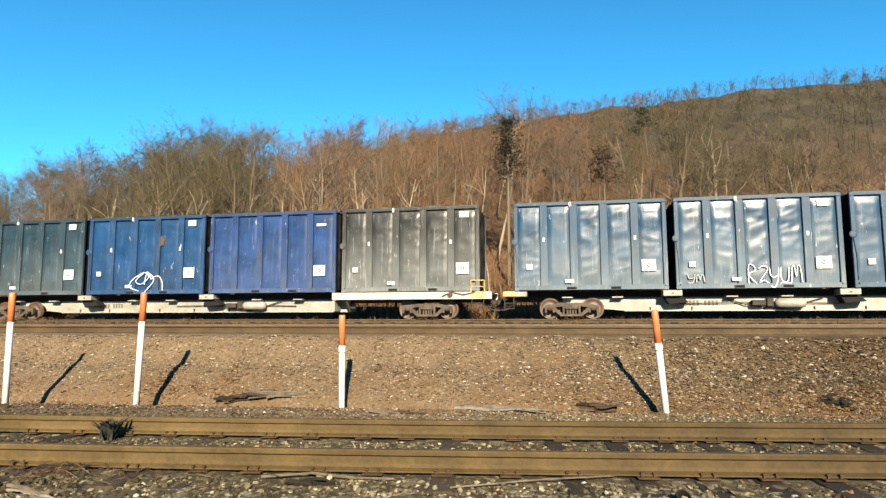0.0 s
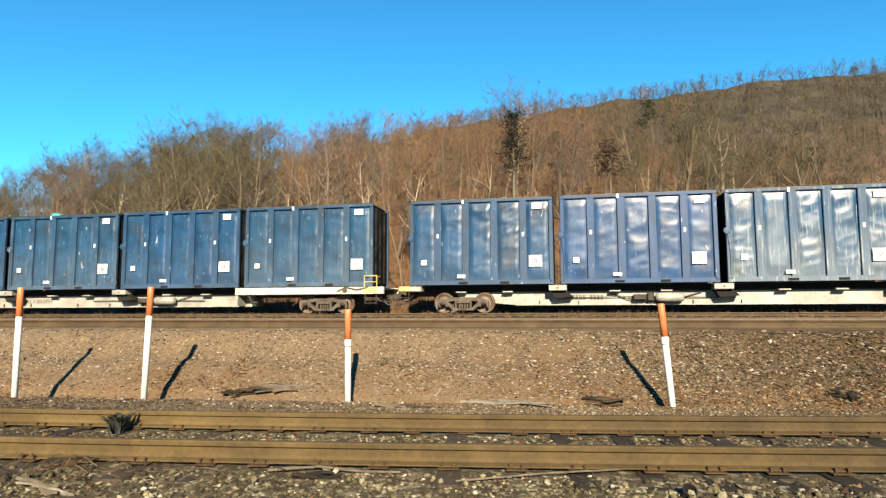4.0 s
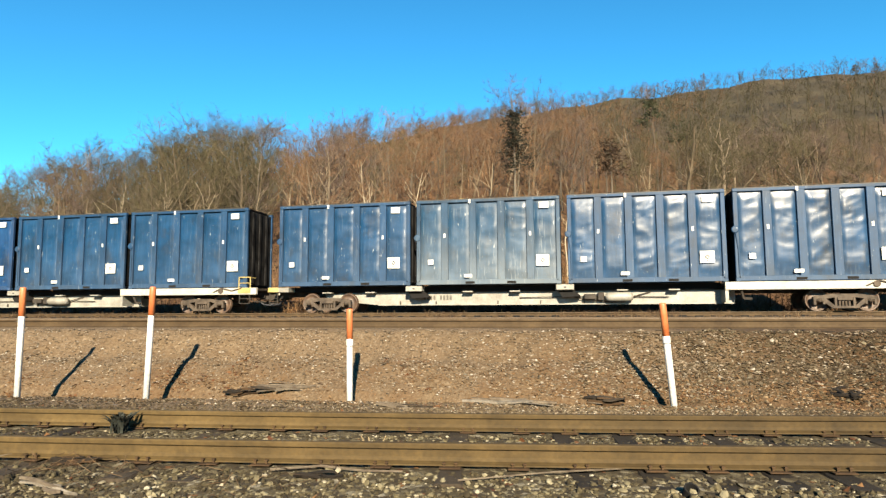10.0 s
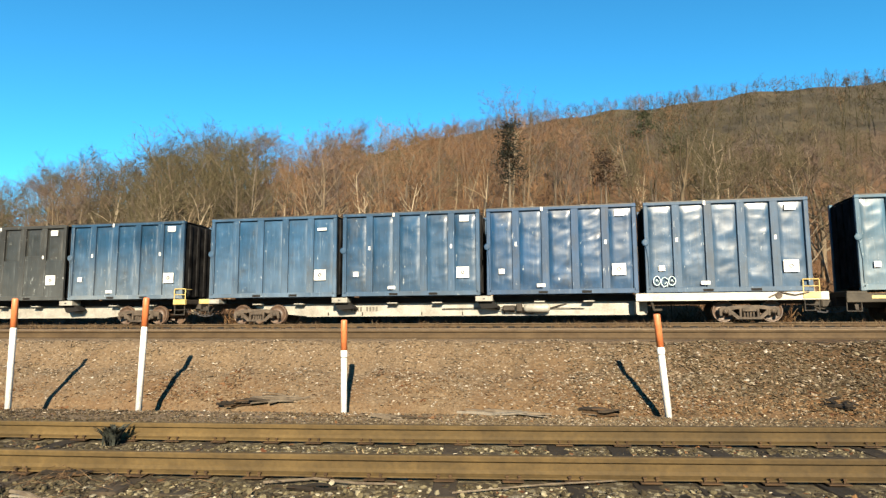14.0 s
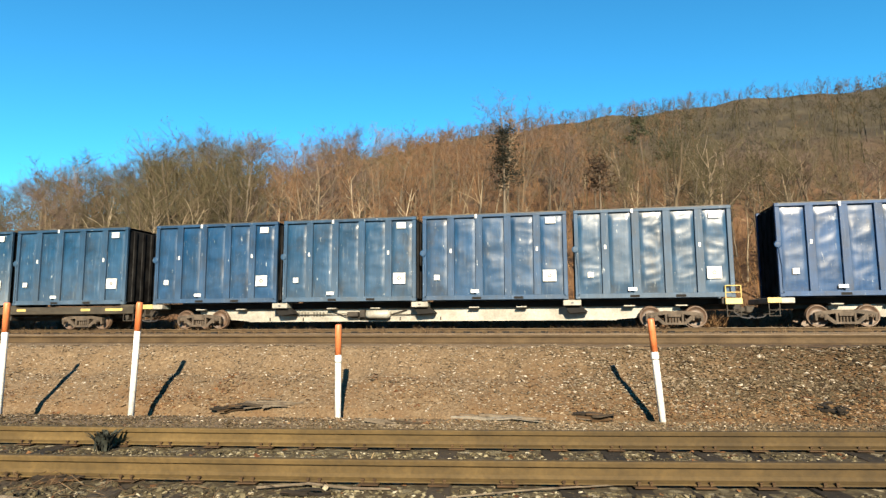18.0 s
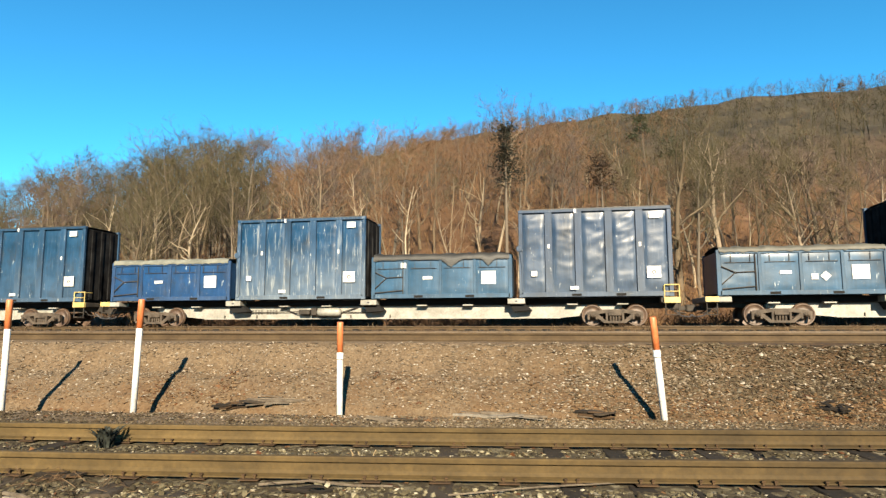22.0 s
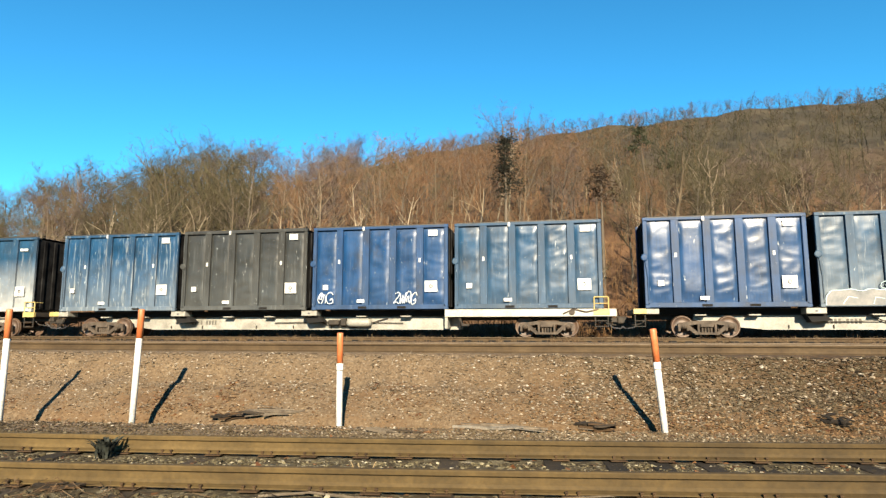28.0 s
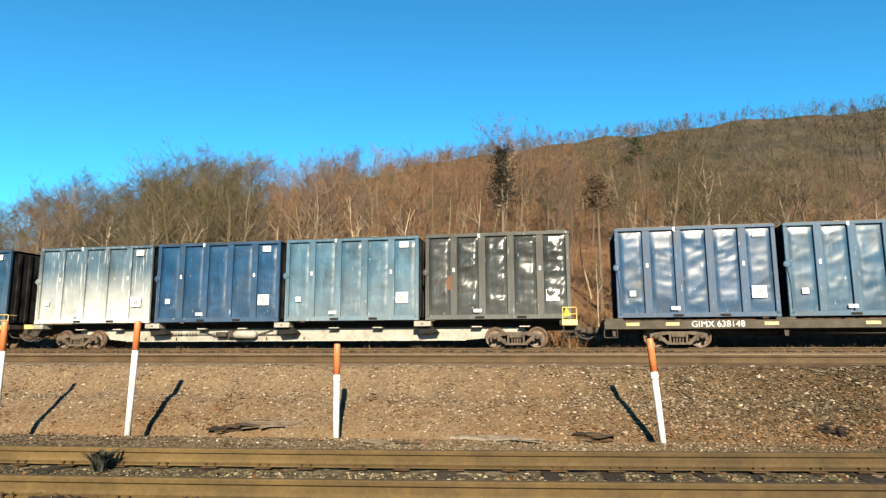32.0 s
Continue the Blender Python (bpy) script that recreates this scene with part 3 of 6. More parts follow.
def scatter(name, x, y, size, base, mats, label, category, flat=0.7, sink=0.25):
    """Many small solids on the ground, as one piece of stuff."""
    bv, bf = base
    n, nv = len(x), len(bv)
    z = height(x, y)
    jit = 1 + RNG.normal(0, 0.16, (n, nv, 1))
    sc = size[:, None] * np.stack([RNG.uniform(0.7, 1.3, n), RNG.uniform(0.7, 1.3, n), RNG.uniform(0.5, 1.0, n) * flat], -1)
    turn, lean = RNG.uniform(0, 6.283, n), RNG.normal(0, 0.35, n)
    p = bv[None] * jit * sc[:, None, :]
    c, s = np.cos(lean)[:, None], np.sin(lean)[:, None]
    p = np.stack([p[..., 0], c * p[..., 1] - s * p[..., 2], s * p[..., 1] + c * p[..., 2]], -1)
    c, s = np.cos(turn)[:, None], np.sin(turn)[:, None]
    p = np.stack([c * p[..., 0] - s * p[..., 1], s * p[..., 0] + c * p[..., 1], p[..., 2]], -1)
    p += np.stack([x, y, z + size * (0.5 - sink) * flat], -1)[:, None]
    f = (bf[None] + (np.arange(n) * nv)[:, None, None]).reshape(-1, 3)
    ob = new(name, array_mesh(name, p.reshape(-1, 3), f, mats))
    return tagged(ob, label, category, kind="stuff")


def clear_of_rails(x, y):
    """True off the siding's two rails."""
    ny = np.array([siding(v)[0] for v in x])
    d = y - ny
    ok = ((d < -0.19) | (d > 0.12)) & ((d < GAUGE - 0.17) | (d > GAUGE + 0.12))
    bare = RNG.random(len(x)) < np.clip(0.35 + 0.16 * x, 0.15, 0.96)     # ties are swept bare further along
    for tx, ty, slope, _, _ in TIES:
        along = (x - tx) + (slope * (y - ty))
        ok &= ~(bare & (np.abs(along) < 0.125) & (np.abs(y - ty) < 1.25))
    return ok


def fan(n, y0, y1, pad=1.5):
    """Places spread over the strip from y0 to y1, wide enough for the view."""
    y = RNG.uniform(y0, y1, n)
    x = RNG.uniform(-1, 1, n) * (0.5 * (1.25 * y + 0.55 * y) + pad) - 0.36 * y
    return x, y


rt = random.Random(3)
TIES, xx = [], -15.0
while xx < 12.0:
    yc, sl = siding(xx)
    sunk = rt.choice((0.0, 0.01, 0.02, 0.03, 0.045)) if xx < 0 else rt.choice((0.0, 0.004, 0.008))
    TIES.append((xx - sl * 0.75, yc + 0.7525, sl, sunk, rt.uniform(-3.0, 3.0)))
    xx += 0.535 + rt.uniform(-0.07, 0.07)
x, y = fan(34000, 3.2, 7.7)
ok = clear_of_rails(x, y)
scatter("ballast", x[ok], y[ok], (0.007 + 0.019 * RNG.random(ok.sum()) ** 1.4) * (1 + 0.6 * (RNG.random(ok.sum()) > 0.95)), icosa(), [STONE], "grey crushed ballast stones between the siding's ties", "ballast")
x, y = fan(64000, 7.4, 11.1)
keep = RNG.random(len(x)) < np.clip(0.62 + 0.13 * (x + 2.0) + 0.25 * np.sin(1.1 * x + 2.0 * y) * np.sin(0.7 * x - 3.1 * y) + (y < 8.9) * 0.3, 0.5, 1.0)      # half buried in sand, open stone further along
x, y = x[keep], y[keep]
size = (0.009 + 0.023 * RNG.random(len(x)) ** 1.4) * np.where(y > 10, 1.12, 1.0) * np.clip(1.05 + 0.08 * x, 0.95, 1.35)
zone = y + RNG.normal(0, 0.33, len(x)) + 0.12 * np.sin(1.3 * x) + 0.08 * np.sin(3.7 * x + 1)
zone = np.where((zone > 9.0) & (RNG.random(len(x)) < np.clip(0.1 + 0.2 * (x + 0.5), 0, 0.75)), 8.0, zone)   # browner stones further along
px, py = fan(90000, 8.1, 11.08)
dense = RNG.random(len(px)) < np.clip(0.30 + 0.17 * px + 0.16 * np.sin(1.9 * px + 2.3 * py) + 0.1 * np.sin(4.1 * px - 3.0 * py), 0.10, 0.95)      # loose open stone further along the bank
x, y = np.concatenate([x, px[dense]]), np.concatenate([y, py[dense]])
size = np.concatenate([size, 0.011 + 0.021 * RNG.random(dense.sum()) ** 1.3])
zone = np.concatenate([zone, np.where(RNG.random(dense.sum()) < np.clip(0.55 - 0.14 * px[dense], 0.2, 0.9), 10.5, 8.0) + np.where(np.abs(py[dense] - 9.5) < 0.35, 1.2, 0.0)])
for lo, hi, mat, label in ((0, 8.95, STONE_BANK, "grey-brown stones beside the siding's far rail"), (8.95, 9.95, STONE_RUST, "rust-brown stones on the bank's foot"), (9.95, 99, STONE_UPPER, "grey-brown stones on the ballast bank")):
    ok = (zone >= lo) & (zone < hi) & ((y > 8.2) | clear_of_rails(x, y))
    scatter("bank_ballast", x[ok], y[ok], size[ok], OCTA, [mat], label, "ballast", 0.6, 0.2)
x, y = fan(16000, 8.5, 10.5)
drift = np.sin(1.7 * x + 0.6 * y) + np.sin(0.63 * x - 2.1 * y + 1.0) + 0.8 * np.sin(4.3 * x + 1.9 * y) + 0.5 * np.sin(9.1 * x - 5.0 * y)
ok = drift + 0.22 * np.clip(x, 0, 5) + RNG.normal(0, 0.5, len(x)) > 1.0 + 0.9 * np.abs(y - 9.4)
x, y = x[ok], y[ok]
scatter("leaf_litter", x, y, RNG.uniform(0.018, 0.042, len(x)), OCTA, [LITTER], "russet dead leaves lying among the bank's stones", "leaves", 0.16)
x, y = fan(700, 3.4, 8.4)
scatter("litter", x, y, RNG.uniform(0.02, 0.05, len(x)), OCTA, [LITTER], "brown dead leaves between the rails", "leaves", 0.16)

stone_meshes = []
for i in range(7):
    v, f = icosa()
    v = v * (1 + RNG.normal(0, 0.17, (12, 1))) * RNG.uniform(0.7, 1.2, 3) * 0.020
    stone_meshes.append(array_mesh("stone", v, f, [STONE_OB]))
x, y = fan(420, 3.7, 5.2, 0.3)
ok = clear_of_rails(x, y)
for px, py, i in list(zip(x[ok], y[ok], range(1000)))[:290]:
    st = part("stone", stone_meshes[i % 7], None, ground)
    s = RNG.uniform(0.7, 1.5)
    st.matrix_basis = pose(px, py, float(height(px, py)) + 0.018 * s, 0, 0, RNG.uniform(0, 360)) @ Matrix.Diagonal((s, s, s, 1))


# ---- tracks ----
RAIL_PROFILE = [(-0.070, 0.0), (0.070, 0.0), (0.070, 0.012), (0.016, 0.030), (0.009, 0.060), (0.009, 0.118), (0.035, 0.134), (0.037, 0.166), (0.028, 0.178),
                (-0.028, 0.178), (-0.037, 0.166), (-0.035, 0.134), (-0.009, 0.118), (-0.009, 0.060), (-0.016, 0.030), (-0.070, 0.012)]


def rail(path, z_base, mats, head=False):
    """A rail of true section along points (x, y)."""
    s, n = Shape(), len(RAIL_PROFILE)
    rings = []
    for i, (px, py) in enumerate(path):
        a, b = path[max(0, i - 1)], path[min(len(path) - 1, i + 1)]
        d = Vector((b[0] - a[0], b[1] - a[1])).normalized()
        rings += [(px - u * d.y, py + u * d.x, z_base + w) for u, w in RAIL_PROFILE]
    faces, kinds = [], []
    for i in range(len(path) - 1):
        for j in range(n):
            k = (j + 1) % n
            faces.append((i * n + j, (i + 1) * n + j, (i + 1) * n + k, i * n + k))
            kinds.append(1 if head and j in (8, 7, 9) else 0)
    faces += [tuple(range(n)), tuple(range((len(path) - 1) * n, len(path) * n))[::-1]]
    s.v, s.f, s.k = rings, faces, kinds + [0, 0]
    return s


def tie_shape(seed, length=2.6):
    """A worn oak tie, split and rounded at its ends, lying along y."""
    r = random.Random(seed)
    s = Shape()
    rows = 7
    verts, faces = [], []
    for i in range(rows):
        yy = -length / 2 + length * i / (rows - 1)
        w, t = 0.115 + r.uniform(-0.012, 0.006), r.uniform(-0.012, 0.004)
        verts += [(-w, yy, -0.17), (w, yy, -0.17), (w, yy, t - 0.02), (w - 0.02, yy, t), (0.01 + r.uniform(-0.03, 0.03), yy, t - r.uniform(0, 0.012)), (-w + 0.02, yy, t), (-w, yy, t - 0.02)]
    for i in range(rows - 1):
        faces += [(i * 7 + j, (i + 1) * 7 + j, (i + 1) * 7 + (j + 1) % 7, i * 7 + (j + 1) % 7) for j in range(7)]
    faces += [tuple(range(7)), tuple(range((rows - 1) * 7, rows * 7))[::-1]]
    return s.add(verts, faces)


TIE_MESHES = [tie_shape(i).mesh("tie", TIE if i % 3 else TIE_GREY) for i in range(8)]
plate_shape = Shape().box(-0.09, 0.09, -0.125, 0.125, 0.0, 0.012, c=0.004)
for sx, sy in ((-0.05, -0.082), (0.05, 0.082), (0.05, -0.082)):
    plate_shape.box(sx - 0.008, sx + 0.008, sy - 0.008, sy + 0.008, 0.014, 0.045).box(sx - 0.014, sx + 0.014, sy - 0.016, sy + 0.012, 0.038, 0.05)
PLATE_MESH = plate_shape.mesh("tie_plate", PLATE)

track_near = thing("siding_track", "rusty little-used siding on half-buried dark ties", "railway track", kind="structure")
span = [-400, -200, -100, -60, -40] + list(np.arange(-30, 30.1, 0.75)) + [40, 60, 100, 200, 400]
for off in (0.0, GAUGE):
    pts = [(v, siding(v)[0] + off) for v in span]
    part("rail", rail(pts, NEAR_Z - RAIL_H, [RUST_RAIL]), RUST_RAIL, track_near, "rust-brown rail dusted tan")
for tx, ty, sl, sunk, skew in TIES:
    a = math.degrees(math.atan(sl))
    tie = part("tie", TIE_MESHES[rt.choice((0, 3, 6, 1)) if tx < -1 else rt.choice((1, 2, 4, 5, 7))], None, track_near)
    tie.matrix_basis = pose(tx, ty, NEAR_Z - RAIL_H - 0.016 - sunk, 0, 0, a + skew)
    for off in (0.0, GAUGE):
        tp = part("tie_plate", PLATE_MESH, None, track_near)
        tp.matrix_basis = pose(tx + sl * (0.75 - 0.5 * off), ty - 0.7525 + off, NEAR_Z - RAIL_H - 0.0155, 0, 0, a)
for name, yc, label in (("middle_track", MID_Y, "brown main-line track along the top of the bank"), ("train_track", TRAIN_Y, "main-line track that carries the freight train")):
    tr = thing(name, label, "railway track", kind="structure")
    for sd in (-1, 1):
        part("rail", rail([(-620, yc + sd * GAUGE / 2), (-60, yc + sd * GAUGE / 2), (60, yc + sd * GAUGE / 2), (620, yc + sd * GAUGE / 2)], MAIN_Z - RAIL_H, None, True), [MAIN_RAIL, SHINY_HEAD], tr)
    lo, hi = (-17, 12) if yc < 20 else (-34, 22)
    xx, rest = lo, Shape()
    while xx < hi:
        tie = part("tie", TIE_MESHES[rt.randrange(8)], None, tr)
        tie.matrix_basis = pose(xx, yc, MAIN_Z - RAIL_H - 0.012, 0, 0, rt.uniform(-1, 1))
        xx += 0.52 + rt.uniform(-0.05, 0.05)
    for xx in np.concatenate([np.arange(-300, lo - 0.3, 0.55), np.arange(hi + 0.3, 300, 0.55)]):
        rest.box(xx - 0.115, xx + 0.115, yc - 1.3, yc + 1.3, MAIN_Z - RAIL_H - 0.18, MAIN_Z - RAIL_H - 0.012)
    tagged(part("far_ties", rest, TIE, tr), kind="stuff")
    if yc < 20:
        continue
    # added black blocks stand in for the dark gaps below the near rail
    gap_blocks = Shape()
    for xx in np.arange(lo - 4, hi + 4, 0.55):
        a, b = rt.uniform(-0.05, 0.05), rt.uniform(0.10, 0.17)
        gap_blocks.box(xx + a - b, xx + a + b, yc - GAUGE / 2 - 0.13, yc - GAUGE / 2 - 0.06, MAIN_Z - RAIL_H - 0.04, MAIN_Z - RAIL_H + rt.uniform(0.03, 0.06))
    tagged(part("rail_anchors", gap_blocks, SHADE, tr, "row of black blocks for the dark gaps below the rail"), kind="stuff")


# ---- marker posts ----
def marker_post(px, py, high, lean, orange):
    gz = float(height(px, py))
    ob = thing("marker_post", "white PVC marker post with an orange top on the bank's foot", "post", "marker posts by the siding")
    shaft = Shape().lathe([(0.047, -0.15), (0.047, high - orange - 0.03), (0.044, high - orange)], 20, axis="z")
    part("shaft", shaft, PVC, ob, smooth=True)
    if high < 1.6:
        ring = Shape().lathe([(0.048, high - orange - 0.10), (0.052, high - orange - 0.092), (0.052, high - orange - 0.01), (0.048, high - orange)], 20, axis="z")
        part("coupling", ring, PVC, ob, "white pipe coupling")
        part("seam", Shape().lathe([(0.048, high - orange - 0.108), (0.0495, high - orange - 0.106), (0.0495, high - orange - 0.101), (0.048, high - orange - 0.099)], 20, axis="z"), DARK_TAG, ob, "dark joint below the coupling")
    top = Shape().lathe([(0.048, high - orange), (0.0485, high - 0.03), (0.045, high - 0.008), (0.030, high)], 20, axis="z")
    part("sleeve", top, ORANGE, ob, "bright orange sleeve and cap", smooth=True)
    ob.matrix_basis = pose(px, py, gz, 0, lean, 0)
    return ob


for spec in ((-8.54, 8.37, 1.72, 0.0, 0.46), (-6.48, 8.67, 1.78, 1.6, 0.45), (-3.28, 9.01, 1.52, -0.6, 0.46), (1.35, 9.10, 1.42, -4.2, 0.46), (-10.9, 8.1, 1.68, 0.5, 0.42)):
    marker_post(*spec)


# ---- the train ----
L_BOX, W_BOX, H_BOX, H_LOW = 6.058, 2.44, 3.63, 1.74
BOX_GAP = 0.29
BOX_Z = 2.455
SLOT = [-(1.5 * (L_BOX + BOX_GAP)) + i * (L_BOX + BOX_GAP) for i in range(4)]   # box centres along a car
HALF = L_BOX / 2
FRONT = -W_BOX / 2


def dent_panel(x0, x1, z0, z1, y, seed, depth, nx=16, nz=48, fine=1.0):
    """A thin side sheet, buckled by rough handling; its rim stays in the frame."""
    s, verts, faces = Shape(), [], []
    for j in range(nz):
        for i in range(nx):
            u, w = i / (nx - 1), j / (nz - 1)
            px, pz = x0 + u * (x1 - x0), z0 + w * (z1 - z0)
            rim = min(1.0, 6.0 * min(u, 1 - u)) * min(1.0, 8.0 * w, 11.0 * (1 - w))
            d = noise.noise(Vector((px * 0.6 * fine + seed * 7.3, seed * 3.1, pz * 1.7 * fine))) + 0.4 * noise.noise(Vector((px * 1.6 + pz * 0.5, seed * 5.7 + 9, pz * 3.4)))
            crease = abs(noise.noise(Vector(((px * 1.1 + pz * 0.6) * fine + seed, 4.2, (pz * 1.7 - px * 1.2) * fine))))
            some = 0.75 + 0.7 * noise.noise(Vector((seed * 2.9, 0.5, 1.5)))
            sparse = min(1.0, max(0.0, 0.45 + 1.6 * noise.noise(Vector((px * 0.5 + seed * 2.2, 6.1, pz * 0.6 + seed)))))
            fold = abs(noise.noise(Vector((px * 0.8 * fine + seed * 1.7, 8.8, (pz * 2.7 + px * 0.9 * math.sin(seed)) * fine))))
            verts.append((px, y + rim * depth * (-0.70 + some * (0.40 * d + 0.42 * crease + 0.75 * sparse * min(fold, 0.28))), pz))
    for j in range(nz - 1):
        for i in range(nx - 1):
            a = j * nx + i
            faces.append((a, a + 1, a + nx + 1, a + nx))
    return s.add(verts, faces)


def placard(w, h, symbol):
    s = Shape().box(-w / 2, w / 2, -0.004, 0.0, -h / 2, h / 2)
    if symbol:
        r = min(w, h) * 0.17
        for a in range(4):
            p, q = radians(90 * a), radians(90 * a + 90)
            s.rod([(r * math.cos(p), -0.005, r * math.sin(p)), (r * math.cos(q), -0.005, r * math.sin(q))], 0.02, 4, k=1)
        s.box(-r * 0.8, r * 0.8, -0.007, -0.004, -h * 0.36, -h * 0.31, k=1)
    return s.mesh("placard", [WHITE_TAG, DARK_TAG])


TAGS = {"warning": placard(0.54, 0.47, True), "top": placard(0.40, 0.26, False), "strip": placard(0.44, 0.12, False), "tag": placard(0.09, 0.17, False),
        "square": placard(0.24, 0.22, False), "foot": placard(0.34, 0.14, False), "low": placard(0.60, 0.54, False), "diamond": placard(0.27, 0.27, False), "word": placard(0.42, 0.13, False)}
RIB_W, POST_W = 0.30, 0.17
BAYS = 5


def container(kind, seed):
    """A tall steel waste container: frame, five buckled side sheets on either side, ribs, end walls, roof."""
    ob = thing("waste_container", "", "container", "containers on the train")
    paint_mat, frame_mat = PAINT["mid"], FRAME["mid"]
    f, h = FRONT, H_BOX
    core = Shape().box(-HALF + 0.13, HALF - 0.13, f + 0.26, -f - 0.16, 0.15, h - 0.12)
    part("inner_shell", core, paint_mat, ob)
    clear = (L_BOX - 2 * POST_W - 4 * RIB_W) / BAYS
    depth = {"buckled": 0.092, "plain": 0.066, "wrinkled": 0.2, "seamed": 0.09}.get(kind, 0.05)
    for side in (-1, 1):
        for i in range(BAYS):
            x0 = -HALF + POST_W + i * (clear + RIB_W)
            if side < 0:
                s = dent_panel(x0 - 0.03, x0 + clear + 0.03, 0.22, h - 0.11, f + 0.115, seed + i, depth, *((16, 52, 1.45) if kind == "wrinkled" else ()))
            else:
                s = Shape().box(x0 - 0.02, x0 + clear + 0.02, -f - 0.08, -f - 0.06, 0.22, h - 0.11)
            part("side_panel", s, paint_mat, ob, smooth=side < 0)
            if kind == "seamed" and side < 0:
                part("patch_plate", Shape().box(x0 - 0.02, x0 + clear + 0.02, f + 0.028, f + 0.06, 0.20, 1.95 + (0.22 if i == 3 else 0.0), c=0.008), paint_mat, ob, "flat plate welded over the lower sheet")
            if i < 4:
                a = x0 + clear
                rib = Shape().plate([(a, 0.20), (a + RIB_W, 0.20), (a + RIB_W, h - 0.11), (a, h - 0.11)], side * (-f) - side * 0.10, side * (-f) - side * 0.004)
                if side < 0:
                    rib = Shape().box(a, a + RIB_W, f + 0.004, f + 0.13, 0.20, h - 0.11, c=0.012)
                part("rib", rib, frame_mat, ob)
        yy = (f, f + 0.13) if side < 0 else (-f - 0.13, -f)
        part("top_rail", Shape().box(-HALF + 0.1, HALF - 0.1, yy[0], yy[1], h - 0.125, h - 0.01, c=0.012), frame_mat, ob)
        rail_ob = part("bottom_rail", Shape().box(-HALF + 0.1, HALF - 0.1, yy[0], yy[1], 0.02, 0.215, c=0.012), frame_mat, ob)
        for px in (-0.72, 1.02):
            if side < 0:
                part("fork_pocket", Shape().box(px - 0.19, px + 0.19, f - 0.004, f + 0.02, 0.045, 0.145), SHADE, rail_ob, "black fork pocket")
        for ex in (-1, 1):
            x0, x1 = sorted((ex * HALF, ex * (HALF - POST_W)))
            part("corner_post", Shape().box(x0, x1, yy[0], yy[1], 0.13, h - 0.13, c=0.015), frame_mat, ob)
            for zz in (0.0, h - 0.125):
                cx0, cx1 = sorted((ex * (HALF + 0.004), ex * (HALF - 0.178)))
                cy = (f - 0.004, f + 0.16) if side < 0 else (-f - 0.16, -f + 0.004)
                part("corner_casting", Shape().box(cx0, cx1, cy[0], cy[1], zz, zz + 0.13, c=0.012), frame_mat, ob)
    roof = Shape()
    n = 9
    verts = []
    for i in range(n):
        px = -HALF + 0.12 + i * (L_BOX - 0.24) / (n - 1)
        for py, pz in ((f + 0.06, h - 0.02), (-0.6, h + 0.012 + 0.012 * noise.noise(Vector((px, seed, 1)))), (0.6, h + 0.012 + 0.012 * noise.noise(Vector((px, seed, 4)))), (-f - 0.06, h - 0.02)):
            verts.append((px, py, pz))
    faces = [(i * 4 + j, (i + 1) * 4 + j, (i + 1) * 4 + j + 1, i * 4 + j + 1) for i in range(n - 1) for j in range(3)]
    roof.add(verts, faces)
    part("roof", roof, frame_mat, ob)
    part("roof_seal", Shape().box(-HALF + 0.1, HALF - 0.1, f + 0.004, f + 0.07, h - 0.03, h + 0.028, c=0.008), TARP, ob, "dark sealing strip along the roof edge")
    rr = random.Random(seed)
    for i in range(rr.choice((0, 1, 2))):
        px = rr.uniform(-2.6, 2.4)
        part("strap", Shape().box(px, px + rr.uniform(0.18, 0.4), f + 0.05, f + 0.12, h - 0.012, h + 0.045, c=0.01), YELLOW if rr.random() < 0.25 else CREAM, ob, "short lashing strap on the roof edge")
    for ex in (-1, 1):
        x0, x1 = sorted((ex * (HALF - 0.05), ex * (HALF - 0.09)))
        part("end_wall", Shape().box(x0, x1, f + 0.12, -f - 0.12, 0.12, h - 0.1), END_SHADE, ob, "end wall coloured near-black for its shade")
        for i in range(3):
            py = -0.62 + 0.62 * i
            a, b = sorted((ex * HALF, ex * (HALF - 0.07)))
            part("end_rib", Shape().box(a, b, py - 0.09, py + 0.09, 0.14, h - 0.12, c=0.012), END_SHADE, ob)
    latch = Shape().lathe([(0.0, f + 0.05), (0.11, f + 0.03), (0.14, f - 0.03), (0.11, f - 0.05), (0.0, f - 0.055)], 14, at=(-HALF + 0.03, 0, 2.02))
    latch.rod([(-HALF + 0.03, f - 0.03, 2.0), (-HALF + 0.12, f - 0.03, 1.2), (-HALF + 0.12, f - 0.03, 0.3)], 0.018)
    part("latch", latch, frame_mat, ob, "round hinge latch with its rod")

    def tag(which, px, pz):
        t = part("placard", TAGS[which], None, ob, "white paper-like placard" if which == "warning" else "")
        t.matrix_basis = pose(px, f - 0.0005 if which in ("foot", "tag") else f + 0.0, pz)

    if kind == "smooth":
        tag("strip", 2.35, h - 0.62)
        tag("warning", 2.28, 0.98)
    elif kind == "turned":
        tag("low", -2.35, 0.95)
        tag("top", 2.35, h - 0.4)
        tag("foot", 0.2, 0.40)
    else:
        tag("top", 2.38, h - 0.36)
        tag("warning", 2.30, 0.98)
        tag("tag", -HALF + POST_W + clear + 0.15, 2.10)
        tag("tag", HALF - POST_W - clear - 0.15, 2.10)
        tag("square", -HALF + 0.62, 0.98)
        tag("foot", -0.80, 0.38)
        tag("tag", -0.72, h - 0.09)
    return ob


